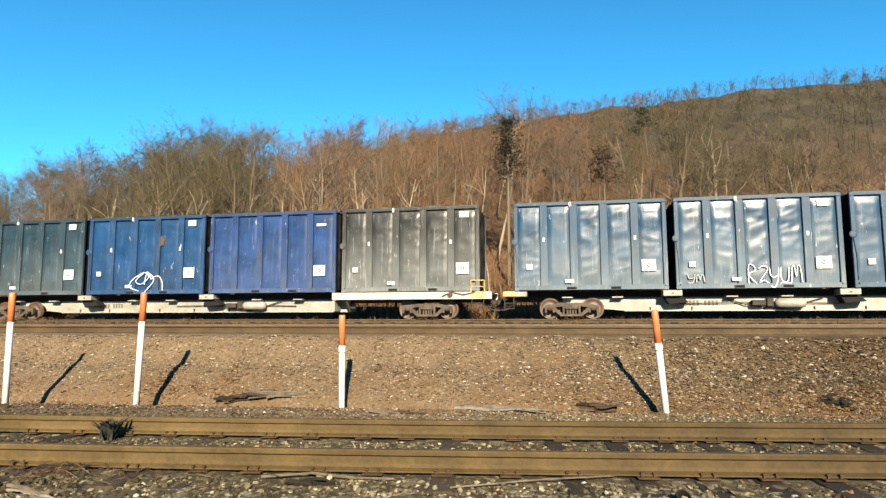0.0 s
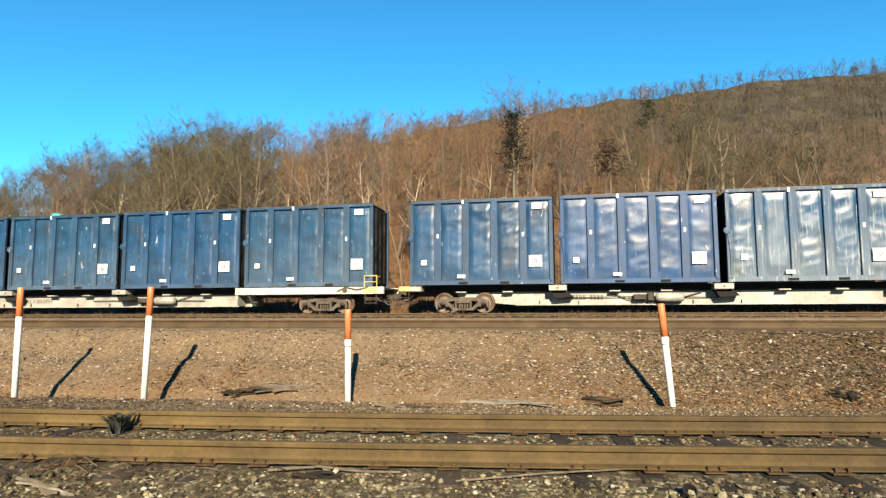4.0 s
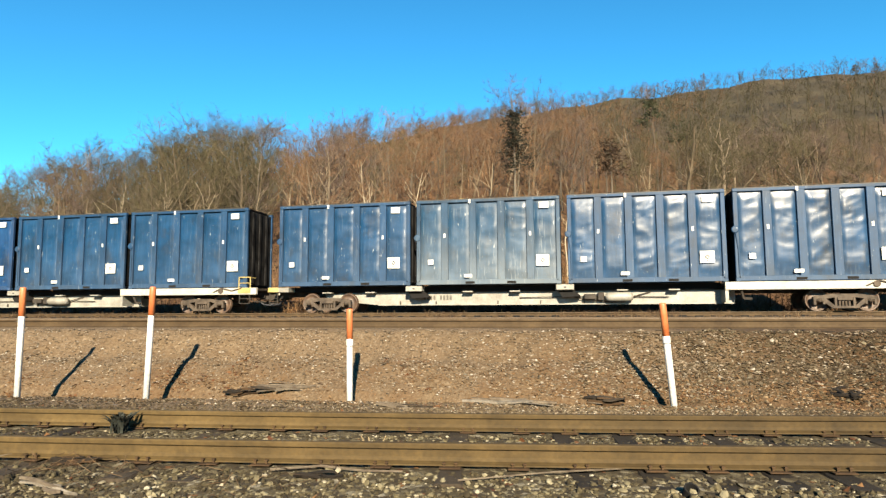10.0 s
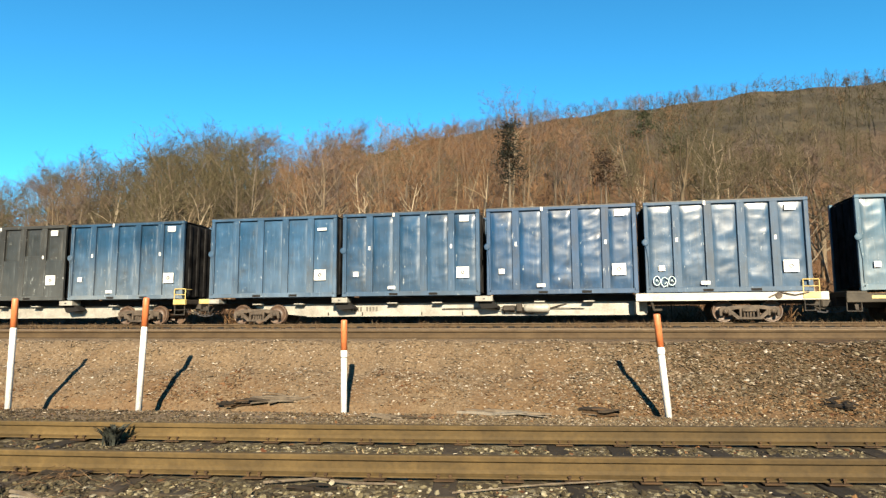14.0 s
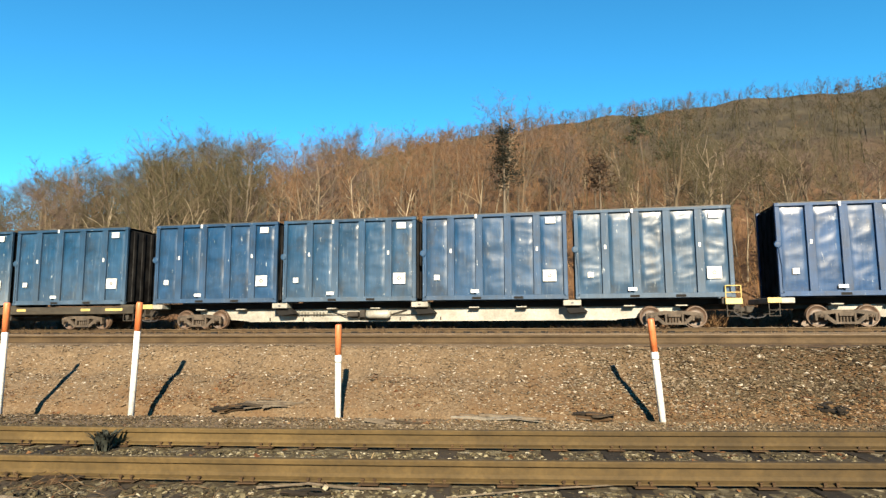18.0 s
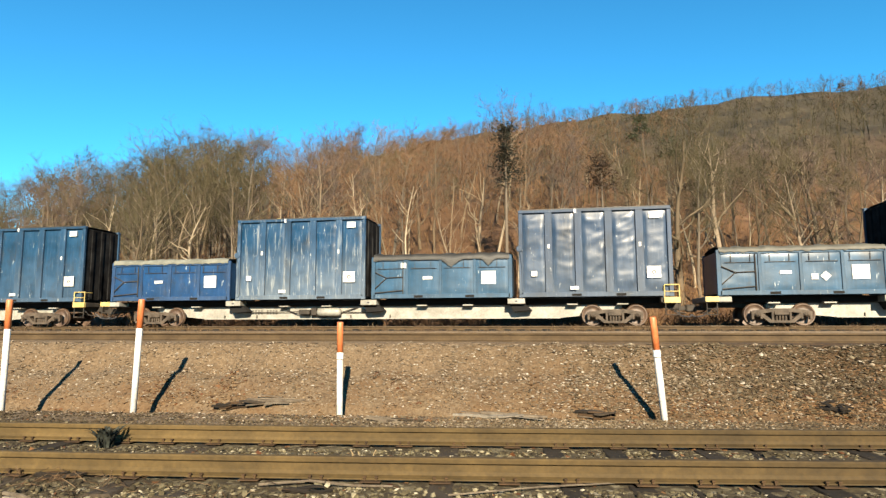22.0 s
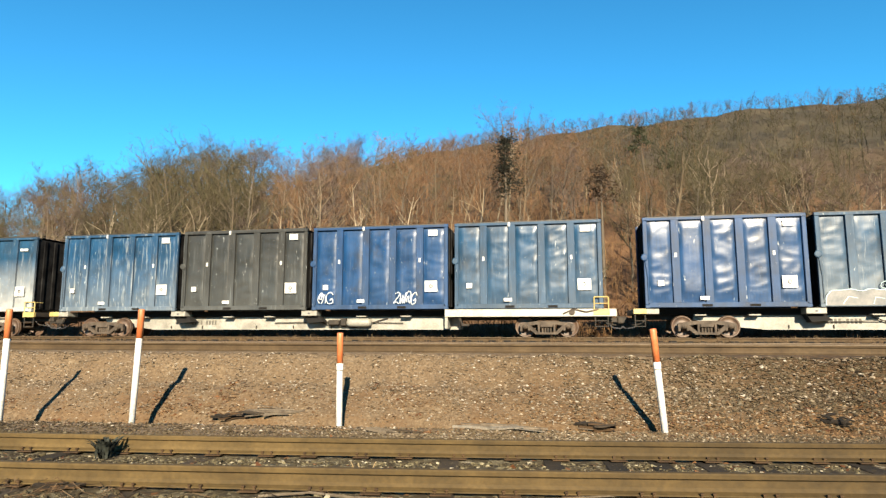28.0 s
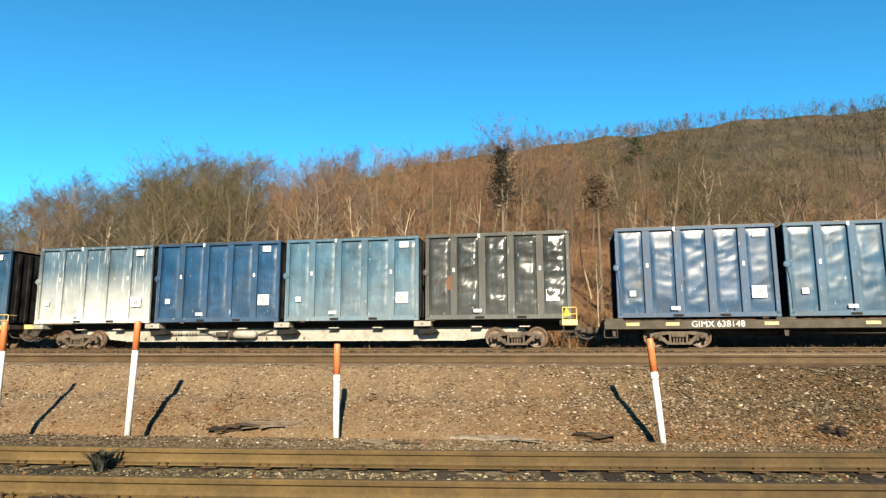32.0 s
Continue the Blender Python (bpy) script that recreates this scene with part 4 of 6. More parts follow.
def low_container(kind, seed):
    """A half-height open container under a black tarpaulin, with rod-work on one end of its side."""
    ob = thing("low_container", "", "container", "containers on the train")
    f, h = FRONT, H_LOW
    pm, fm = PAINT["mid"], FRAME["mid"]
    part("inner_shell", Shape().box(-HALF + 0.13, HALF - 0.13, f + 0.14, -f - 0.14, 0.12, h - 0.1), pm, ob)
    clear = (L_BOX - 2 * POST_W - 3 * 0.12) / 4
    for side in (-1, 1):
        yy = (f, f + 0.13) if side < 0 else (-f - 0.13, -f)
        part("top_rail", Shape().box(-HALF + 0.1, HALF - 0.1, yy[0], yy[1], h - 0.12, h - 0.01, c=0.012), fm, ob)
        part("bottom_rail", Shape().box(-HALF + 0.1, HALF - 0.1, yy[0], yy[1], 0.02, 0.2, c=0.012), fm, ob)
        for i in range(4):
            x0 = -HALF + POST_W + i * (clear + 0.12)
            s = dent_panel(x0 - 0.02, x0 + clear + 0.02, 0.18, h - 0.1, f + 0.05, seed + i, 0.036, 10, 16) if side < 0 else Shape().box(x0, x0 + clear, -f - 0.08, -f - 0.05, 0.18, h - 0.1)
            part("side_panel", s, pm, ob, smooth=side < 0)
            if i < 3:
                part("rib", Shape().box(x0 + clear, x0 + clear + 0.12, min(side * -f, side * -f - side * 0.05), max(side * -f, side * -f - side * 0.05), 0.18, h - 0.1, c=0.008), fm, ob)
        for ex in (-1, 1):
            x0, x1 = sorted((ex * HALF, ex * (HALF - POST_W)))
            part("corner_post", Shape().box(x0, x1, yy[0], yy[1], 0.0, h + 0.06, c=0.015), fm, ob)
    for px in (-0.95, 1.25):
        part("fork_pocket", Shape().box(px - 0.19, px + 0.19, f - 0.004, f + 0.02, 0.045, 0.145), SHADE, ob, "black fork pocket")
    for ex in (-1, 1):
        x0, x1 = sorted((ex * (HALF - 0.02), ex * (HALF - 0.08)))
        part("end_wall", Shape().box(x0, x1, f + 0.12, -f - 0.12, 0.1, h - 0.03), pm, ob)
    e = 1 if kind == "torn" else -1
    rods = Shape()
    for pts in ([(2.86, 1.15), (2.35, 0.90)], [(2.86, 0.45), (2.35, 0.90)], [(2.35, 0.90), (1.62, 0.93)], [(2.86, 0.26), (1.62, 0.36)], [(1.62, 0.2), (1.62, 1.6)]):
        rods.rod([(e * px, f - 0.01, pz) for px, pz in pts], 0.022, 5)
    part("door_rods", rods, STEEL_DARK, ob, "dark locking rods")
    loops = Shape()
    for i in range(8):
        px = -2.5 + 0.7 * i
        loops.rod([(px, f - 0.008, h - 0.14), (px, f - 0.008, h - 0.42)], 0.012, 4)
    for i in range(4):
        x0 = -HALF + POST_W + i * (clear + 0.12)
        loops.rod([(x0 + 0.12, f - 0.008, h - 0.45), (x0 + clear - 0.1, f - 0.008, h - 0.45)], 0.012, 4)
    part("tarpaulin_cord", loops, STEEL_DARK, ob, "tarpaulin cord and hooks")
    # the sheet lies over the load and hangs over the side
    t, nx = Shape(), 61
    ragged = random.Random(seed)
    verts = []
    for i in range(nx):
        u = i / (nx - 1)
        px = -HALF + 0.1 + u * (L_BOX - 0.2)
        wave = 0.05 * noise.noise(Vector((px * 1.6, seed, 0))) + 0.03 * noise.noise(Vector((px * 4.0, seed, 3)))
        hang = 0.03 + abs(wave) * 0.7 + (ragged.uniform(0.0, 0.05) if ragged.random() < 0.3 else 0.0)
        top = h + 0.17 + 0.7 * wave
        if kind == "torn":
            hang = 0.06 + 0.85 * max(0.0, 1 - abs(u - 0.36) / (0.14 if u < 0.36 else 0.62)) ** 1.1
            top = h + 0.10 + 0.22 * math.sin(math.pi * min(1, max(0, u - 0.22) / 0.78)) + wave
        elif kind == "sagging":
            hang = 0.07 + abs(wave) + 0.34 * max(0.0, 1 - abs(u - 0.58) / 0.09) ** 1.5 + 0.30 * max(0.0, 1 - abs(u - 0.85) / 0.06) ** 1.4 + ragged.uniform(0.0, 0.04)
        for py, pz in ((f - 0.035, h - hang), (f - 0.045, h - hang * 0.4 + 0.02), (f + 0.02, top - 0.02), (-0.5, top + 0.07 + wave), (0.5, top + 0.06 - wave), (-f - 0.02, top - 0.02), (-f + 0.02, h - 0.15)):
            verts.append((px, py, pz))
    faces = [(i * 7 + j, (i + 1) * 7 + j, (i + 1) * 7 + j + 1, i * 7 + j + 1) for i in range(nx - 1) for j in range(6)]
    t.add(verts, faces)
    part("tarpaulin", t, {"torn": TARP_GREY, "covered": TARP_PALE, "diamond": TARP_GREY, "low": TARP_GREY}.get(kind, TARP), ob, "loose tarpaulin over the load", smooth=True)
    if kind == "torn":
        fold = Shape()
        for i in range(14):
            a, b = -1.75 + 0.13 * i, -1.75 + 0.13 * (i + 1)
            za, zb = h + 0.06 - 0.052 * i, h + 0.06 - 0.052 * (i + 1)
            wa, wb = 0.05 + 0.06 * (i % 3), 0.05 + 0.06 * ((i + 1) % 3)
            fold.plate([(a, za - wa), (b, zb - wb), (b, zb + 0.05), (a, za + 0.05)], f - 0.075, f - 0.048)
        part("tarpaulin_fold", fold, TARP, ob, "black folded edge of the tarpaulin")

    def tag(which, px, pz, roll=0):
        q = part("placard", TAGS[which], None, ob)
        q.matrix_basis = pose(px, f - 0.003, pz, 0, roll, 0)

    if kind == "torn":
        tag("low", -2.25, 0.85)
    else:
        tag("low", 2.05, 0.86)
        tag("word", -0.55, 0.88)
        if kind == "diamond":
            tag("square", 0.46, 0.70)
            tag("diamond", 0.84, 0.72, 45)
        if kind == "sagging":
            tag("square", -1.6, 1.42)
    return ob


# strokes of spray paint, drawn letter by letter as thin bent bars; each stroke runs through points of a unit box
GLYPH = {"R": (((0.1, 0), (0.12, 1), (0.6, 1.02), (0.75, 0.75), (0.15, 0.5), (0.85, 0)),), "S": (((0.85, 0.9), (0.4, 1.02), (0.15, 0.78), (0.5, 0.52), (0.85, 0.28), (0.5, 0), (0.1, 0.1)),),
         "T": (((0.0, 0.92), (1.0, 1.0)), ((0.5, 0.96), (0.42, 0.0)))}
GLYPH["Z"] = (((0.05, 0.85), (0.5, 1.0), (0.9, 0.8), (0.1, 0.1), (0.55, 0.18), (1.0, 0.02)),)
GLYPH["Y"] = (((0.05, 1.0), (0.15, 0.55), (0.5, 0.45), (0.85, 0.6)), ((0.9, 1.0), (0.8, 0.3), (0.45, -0.12), (0.1, 0.0)))
GLYPH["U"] = (((0.08, 1.0), (0.05, 0.45), (0.3, 0.2), (0.7, 0.25), (0.85, 1.0)), ((0.0, 0.15), (1.0, 0.12)))
GLYPH["M"] = (((0.0, 0.1), (0.08, 0.85), (0.28, 0.98), (0.45, 0.4), (0.62, 0.98), (0.85, 0.9), (1.0, 0.05)),)
GLYPH["n"] = (((0.02, 0.0), (0.05, 0.7), (0.3, 1.0), (0.7, 0.98), (0.92, 0.7), (0.98, 0.0)), ((0.3, 0.1), (0.35, 0.55), (0.6, 0.55), (0.66, 0.1)))
GLYPH["o"] = (((0.5, 0.0), (0.1, 0.2), (0.02, 0.6), (0.3, 0.95), (0.7, 0.95), (0.97, 0.6), (0.85, 0.2), (0.5, 0.0)), ((0.35, 0.45), (0.5, 0.65), (0.66, 0.4)))
GLYPH["c"] = (((0.95, 0.75), (0.6, 1.0), (0.15, 0.8), (0.05, 0.35), (0.35, 0.0), (0.9, 0.1)), ((0.5, 0.3), (0.8, 0.45), (0.9, 0.1)))
GLYPH["w"] = (((0.0, 0.9), (0.25, 0.05), (0.5, 0.75), (0.72, 0.05), (1.0, 1.0)),)
GLYPH["@"] = (((0.30, 0.05), (0.02, 0.25), (0.12, 0.62), (0.45, 0.95), (0.58, 0.7), (0.36, 0.38), (0.2, 0.55), (0.42, 0.9)), ((0.46, 0.35), (0.54, 0.98), (0.66, 0.6), (0.6, 0.9), (0.74, 0.55), (0.48, 0.0)),
              ((0.66, 0.62), (0.84, 0.78), (0.98, 0.5), (1.0, 0.05)))


def scrawl(ob, px, pz, w, h, glyphs, mat, thick=0.022, seed=1, lean=0.0):
    """A row of sprayed letters or loops along the foot of the side."""
    r, s = random.Random(seed), Shape()
    step = w / len(glyphs)
    for i, g in enumerate(glyphs):
        up = r.uniform(-0.06, 0.06) * h
        for stroke in GLYPH[g]:
            pts, n = [Vector((u, v, 0)) for u, v in stroke], 4
            path = []
            for j in range(len(pts) - 1):
                p0, p1, p2, p3 = pts[max(j - 1, 0)], pts[j], pts[j + 1], pts[min(j + 2, len(pts) - 1)]
                for q in range(n):
                    t = q / n
                    path.append(0.5 * ((2 * p1) + (p2 - p0) * t + (2 * p0 - 5 * p1 + 4 * p2 - p3) * t * t + (3 * p1 - p0 - 3 * p2 + p3) * t ** 3))
            path.append(pts[-1])
            s.rod([(px + step * (i + 0.96 * p.x) + lean * h * p.y, FRONT - 0.004, pz + up + h * p.y) for p in path], thick, 4)
    return part("graffiti", s, mat, ob, "sprayed scrawl")


def big_piece(ob):
    """Two low silver bubble shapes, sprayed thin, with pale wavy outlines along the foot of the side."""
    fill, line = Shape(), Shape()
    for cx, rx, rz in ((-1.62, 1.28, 0.62), (0.95, 1.22, 0.66)):
        arc = []
        for a in range(0, 181, 6):
            t = radians(a)
            arc.append((cx + rx * math.cos(t) + 0.05 * math.sin(5 * t + cx), 0.06 + rz * math.sin(t) ** 0.6 * (1 + 0.10 * math.sin(4 * t + cx) + 0.05 * math.sin(11 * t))))
        fill.plate(arc, FRONT - 0.008, FRONT + 0.004)
        line.rod([(p, FRONT - 0.008, q) for p, q in arc], 0.022, 4)
        line.rod([(cx - 0.5 * rx, FRONT - 0.008, 0.12), (cx - 0.35 * rx, FRONT - 0.008, 0.40), (cx - 0.1 * rx, FRONT - 0.008, 0.32)], 0.016, 4)
        line.rod([(cx + 0.3 * rx, FRONT - 0.008, 0.10), (cx + 0.36 * rx, FRONT - 0.008, 0.36), (cx + 0.6 * rx, FRONT - 0.008, 0.30)], 0.016, 4)
    part("graffiti", fill, GRAFFITI_DULL, ob, "thin silver sprayed bubble shapes")
    part("graffiti", line, GRAFFITI_PALE, ob, "pale blue-white sprayed outline")
    scrawl(ob, -0.95, 0.66, 0.5, 0.3, "o", GRAFFITI_PALE, 0.02, 41)


def lettering(text, size, parent, px, y, pz, mat, name="lettering"):
    """Raised letters from the built-in font."""
    cu = bpy.data.curves.new(name, "FONT")
    cu.body, cu.size, cu.extrude = text, size, 0.002
    tmp = new(name, cu)
    me = bpy.data.meshes.new_from_object(tmp)
    bpy.data.objects.remove(tmp)
    me.materials.clear()
    me.materials.append(mat)
    t = part(name, me, None, parent, "stencilled car number")
    t.matrix_basis = pose(px, y, pz, 90, 0, 0)
    return t


def number_bars(parent, px, y, pz, mat, n=9, size=0.2):
    for i in range(n):
        if i != 4:
            part("stencil_mark", Shape().box(px + i * size * 0.72, px + i * size * 0.72 + size * 0.45, y - 0.004, y, pz, pz + size), mat, parent, "worn unreadable stencil")


WHEEL_R = 0.425


def wheelset():
    s = Shape()
    for sd in (-1, 1):
        y = sd * 0.7525
        prof = [(0.10, 0.075), (0.13, 0.06), (0.15, 0.02), (0.33, -0.012), (0.37, 0.052), (0.405, 0.062), (0.42, 0.055), (WHEEL_R, 0.03), (WHEEL_R + 0.004, -0.03), (WHEEL_R + 0.026, -0.045), (WHEEL_R + 0.024, -0.066), (0.37, -0.068), (0.33, -0.03), (0.14, -0.03), (0.10, -0.06)]
        s.lathe([(r, y + sd * a) for r, a in prof], 36)
    s.tube((0, -1.12, 0), (0, 1.12, 0), 0.075, n=12)
    for sd in (-1, 1):
        s.lathe([(0.0, sd * 1.16), (0.075, sd * 1.15), (0.09, sd * 1.10), (0.09, sd * 0.98)], 16, k=1)
        for i in range(3):
            a = radians(120 * i)
            s.tube((0.045 * math.cos(a), sd * 1.15, 0.045 * math.sin(a)), (0.045 * math.cos(a), sd * 1.175, 0.045 * math.sin(a)), 0.016, n=6, k=1)
    return s.mesh("wheelset", [WHEEL_STEEL, TRUCK_GREY], True)


def side_frame():
    """A cast truck side: two bearing jaws, a sagging tension member, columns and a bolster window."""
    s = Shape()
    for y0, y1 in ((-1.10, -0.93), (0.93, 1.10)):
        s.plate([(-1.08, 0.55), (-0.72, 0.62), (-0.42, 0.66), (0.42, 0.66), (0.72, 0.62), (1.08, 0.55), (1.08, 0.44), (0.70, 0.47), (0.40, 0.52), (-0.40, 0.52), (-0.70, 0.47), (-1.08, 0.44)], y0, y1)
        for e in (-1, 1):
            s.plate([(e * 0.66, 0.50), (e * 0.78, 0.40), (e * 0.44, 0.13), (e * 0.30, 0.17)][::e], y0 + 0.01, y1 - 0.01)
            s.box(min(e * 1.08, e * 0.98), max(e * 1.08, e * 0.98), y0, y1, 0.24, 0.5, c=0.02)
            s.box(min(e * 0.66, e * 0.76), max(e * 0.66, e * 0.76), y0, y1, 0.26, 0.5, c=0.02)
            s.box(e * 0.865 - 0.12, e * 0.865 + 0.12, y0 - 0.01, y1 + 0.01, 0.36, 0.53, c=0.03)
            s.box(min(e * 0.27, e * 0.36), max(e * 0.27, e * 0.36), y0, y1, 0.18, 0.56, c=0.015)
        s.plate([(-0.46, 0.12), (0.46, 0.12), (0.38, 0.205), (-0.38, 0.205)], y0, y1)
        for i in range(4):
            px = -0.165 + 0.11 * i
            s.tube((px, (y0 + y1) / 2, 0.2), (px, (y0 + y1) / 2, 0.42), 0.042, n=8)
        s.box(-0.26, 0.26, y0 - 0.02, y1 + 0.02, 0.41, 0.55, c=0.02)
    s.box(-0.2, 0.2, -1.05, 1.05, 0.42, 0.66, c=0.03)
    return s.mesh("truck_frame", [TRUCK_GREY])


WHEELSET_MESH, TRUCK_MESH = wheelset(), side_frame()
AXLE = 0.865
TRUCK_X = HALF * 2 + 1.5 * BOX_GAP + L_BOX - 2.28   # truck centre from the car's middle
END_X = 2 * L_BOX + 1.5 * BOX_GAP                   # box ends from the car's middle


def run_gear(ob):
    for e in (-1, 1):
        t = part("truck_frame", TRUCK_MESH, None, ob, "dusty cast-steel truck frame with springs")
        t.matrix_basis = pose(e * TRUCK_X, 0, 0)
        for a in (-1, 1):
            w = part("wheelset", WHEELSET_MESH, None, ob)
            w.matrix_basis = pose(e * TRUCK_X + a * AXLE, 0, WHEEL_R)


def coupler(ob):
    for e in (-1, 1):
        s = Shape().box(min(e * (END_X + 0.05), e * (END_X + 0.72)), max(e * (END_X + 0.05), e * (END_X + 0.72)), -0.09, 0.09, 0.62, 0.80, c=0.02)
        s.box(min(e * (END_X + 0.6), e * (END_X + 0.86)), max(e * (END_X + 0.6), e * (END_X + 0.86)), -0.17, 0.15, 0.56, 0.86, c=0.05)
        part("coupler", s, STEEL_DARK, ob, "rusty knuckle coupler")
        h = [(e * (END_X + 0.1), -0.35, 0.62), (e * (END_X + 0.4), -0.34, 0.40), (e * (END_X + 0.7), -0.28, 0.36), (e * (END_X + 0.85), -0.2, 0.45)]
        part("air_hose", Shape().rod(h, 0.028, 6), DARK_TAG, ob, "black air hose")


def end_step(ob, e, rail_mat, tall):
    """End sill with its painted block, side ladder, and on one end a yellow hand rail."""
    n0, n1 = (END_X - 0.40, END_X + 0.22) if e > 0 else (END_X - 0.02, END_X + 0.48)
    x0, x1 = sorted((e * (END_X - 0.50), e * n1))
    face = -1.15 if e > 0 else -1.25
    sill = part("end_sill", Shape().box(x0, x1, face, -face, 0.92, 1.13, c=0.02), STEEL_DARK if e > 0 else CREAM, ob, "dark end sill" if e > 0 else "cream end sill")
    b0, b1 = sorted((e * n0, e * n1))
    part("safety_block", Shape().box(b0, b1, -1.275, face + 0.01, 0.90 if e > 0 else 0.93, 1.14, c=0.012), YELLOW, sill, "yellow reflective end block")
    s = Shape()
    for px in (n0 + 0.06, n1 - 0.06):
        s.rod([(e * px, -1.2, 0.94), (e * px, -1.2, 0.42)], 0.022, 5)
    for pz in (0.44, 0.66):
        s.rod([(e * (n0 + 0.06), -1.2, pz), (e * (n1 - 0.06), -1.2, pz)], 0.02, 5)
    part("ladder", s, STEEL_DARK, ob, "steel side step")
    for k in range(3):
        s = Shape()
        s.rod([(e * (END_X - 0.25 - 0.12 * k), -0.9 + 0.5 * k, 0.95), (e * (END_X + 0.15 + 0.1 * k), -0.85 + 0.5 * k, 0.55), (e * (END_X + 0.5), -0.7 + 0.4 * k, 0.5)], 0.022, 5)
        part("brake_rod", s, STEEL_DARK, ob)
    if tall:
        s = Shape()
        u = (n0 + 0.03, n1 - 0.03)
        s.rod([(e * u[0], -1.22, 1.12), (e * u[0], -1.22, 1.62), (e * u[1], -1.22, 1.62), (e * u[1], -1.22, 1.12)], 0.026, 6)
        s.rod([(e * u[0], -1.22, 1.36), (e * u[1], -1.22, 1.36)], 0.02, 6)
        s.rod([(e * u[1], -1.22, 1.6), (e * u[1], -0.75, 1.6)], 0.022, 6)
        part("hand_rail", s, rail_mat, ob, "yellow tubular hand rail")


def spine_car(kind, text, tall_left=False):
    """A spine car: cream centre beam, box supports, trucks; kind 'deck' has a white decked end."""
    ob = thing("spine_car", "cream spine rail car carrying four waste containers", "rail car", "rail cars of the train")
    hw = 0.42
    right = TRUCK_X - 1.25 if kind == "spine" else SLOT[3] - HALF + 0.1
    left = -TRUCK_X + 1.25
    prof = [(left - 0.4, 0.88), (left - 1.6, 0.84), (left - 1.6, 0.70), (left, 0.42), (left + 1.0, 0.33)]
    if kind == "spine":
        prof += [(right - 1.0, 0.33), (right, 0.42), (right + 1.6, 0.70), (right + 1.6, 0.84), (right + 0.4, 0.88)]
    else:
        prof += [(right, 0.33), (right, 0.88)]
    beam = part("centre_beam", Shape().plate(prof, -hw, hw), CREAM, ob, "cream boxed centre beam")
    part("beam_flange", Shape().box(left + 0.9, right - (0.9 if kind == "spine" else 0.0), -hw - 0.07, -hw, 0.315, 0.355), CREAM, ob)
    part("beam_flange", Shape().box(left - 0.3, right + (0.3 if kind == "spine" else 0), -hw - 0.05, hw + 0.05, 0.88, 0.91), STEEL_DARK, ob)
    part("stub_sill", Shape().box(-END_X - 0.4, END_X + 0.4, -0.24, 0.24, 0.72, 1.0), STEEL_DARK, ob, "dark inner sill")
    # added block whose black colour gives the shade between boxes and beam
    part("underdeck", Shape().box(-END_X + 0.3, END_X - 0.3, -0.6, 0.6, 0.92, 1.15), SHADE, ob, "added black block standing in for shade under the boxes")
    for i in range(3):
        px = SLOT[i] + HALF + BOX_GAP / 2
        if kind == "deck" and i == 2:
            continue
        bearer = part("box_support", Shape().box(px - 0.36, px + 0.36, -1.16, 1.16, 0.91, 1.14, c=0.02), CREAM, ob, "cream cross bearer")
        part("lock_hole", Shape().box(px - 0.05, px + 0.05, -1.164, -1.15, 0.985, 1.05), DARK_TAG, bearer, "dark lock hole")
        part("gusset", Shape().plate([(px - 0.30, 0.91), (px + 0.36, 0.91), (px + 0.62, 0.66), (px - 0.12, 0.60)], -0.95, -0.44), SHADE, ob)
    for px in (left + 1.9, left + 3.5, left + 6.2, left + 8.0, left + 9.8):
        part("beam_stiffener", Shape().box(px - 0.02, px + 0.02, -hw - 0.05, -hw, 0.36, 0.50), STEEL_DARK, beam)
    for i in range(4):
        for px in (SLOT[i] - 0.9, SLOT[i] + 1.1):
            part("box_guide", Shape().box(px - 0.22, px + 0.22, -0.80, -0.50, 0.86, 0.915, c=0.01), CREAM, ob)
    bx = -2.6 if kind == "spine" else 1.5
    tank = Shape().lathe([(0.0, bx + 1.2), (0.14, bx + 1.18), (0.19, bx + 1.08), (0.19, bx + 0.25), (0.14, bx + 0.12), (0.0, bx + 0.1)], 18, axis="x", at=(0, -0.68, 0.62))
    part("air_tank", tank, CREAM, ob, "cream brake reservoir", smooth=True)
    gear = Shape().box(bx - 0.75, bx - 0.25, -0.78, -0.5, 0.52, 0.74, c=0.03).box(bx - 0.2, bx + 0.05, -0.72, -0.5, 0.48, 0.82, c=0.03)
    gear.rod([(bx - 1.6, -0.5, 0.8), (bx - 0.9, -0.55, 0.55), (bx + 0.4, -0.55, 0.40), (bx + 1.9, -0.5, 0.82)], 0.022, 5)
    gear.rod([(bx - 3.4, -0.5, 0.62), (bx - 0.7, -0.55, 0.66), (bx + 2.6, -0.5, 0.6)], 0.018, 5)
    part("brake_gear", gear, STEEL_DARK, ob, "brake cylinder, valve and pipes")
    if kind == "deck":
        a, b = SLOT[3] - HALF - 0.42, END_X + 0.5
        part("side_sill", Shape().box(a, b, -1.25, -1.08, 0.84, 1.15, c=0.015), WHITE_SILL, ob, "white deck side sill")
        part("side_sill", Shape().box(a, b, 1.08, 1.25, 0.84, 1.15, c=0.015), WHITE_SILL, ob)
        part("deck", Shape().box(a, b, -1.08, 1.08, 1.02, 1.10), STEEL_DARK, ob)
        part("deck_bolster", Shape().box(a, a + 0.12, -1.2, 1.2, 0.36, 0.84), CREAM, ob)
        lev = Shape()
        lev.rod([(b - 2.1, -1.27, 0.95), (b - 1.7, -1.28, 1.14), (b - 1.2, -1.28, 1.02), (b - 0.7, -1.27, 1.12)], 0.03, 5)
        lev.tube((b - 1.75, -1.3, 1.02), (b - 1.75, -1.25, 1.02), 0.12, n=12)
        part("hand_brake", lev, TRUCK_GREY, ob, "hand-brake lever on the sill")
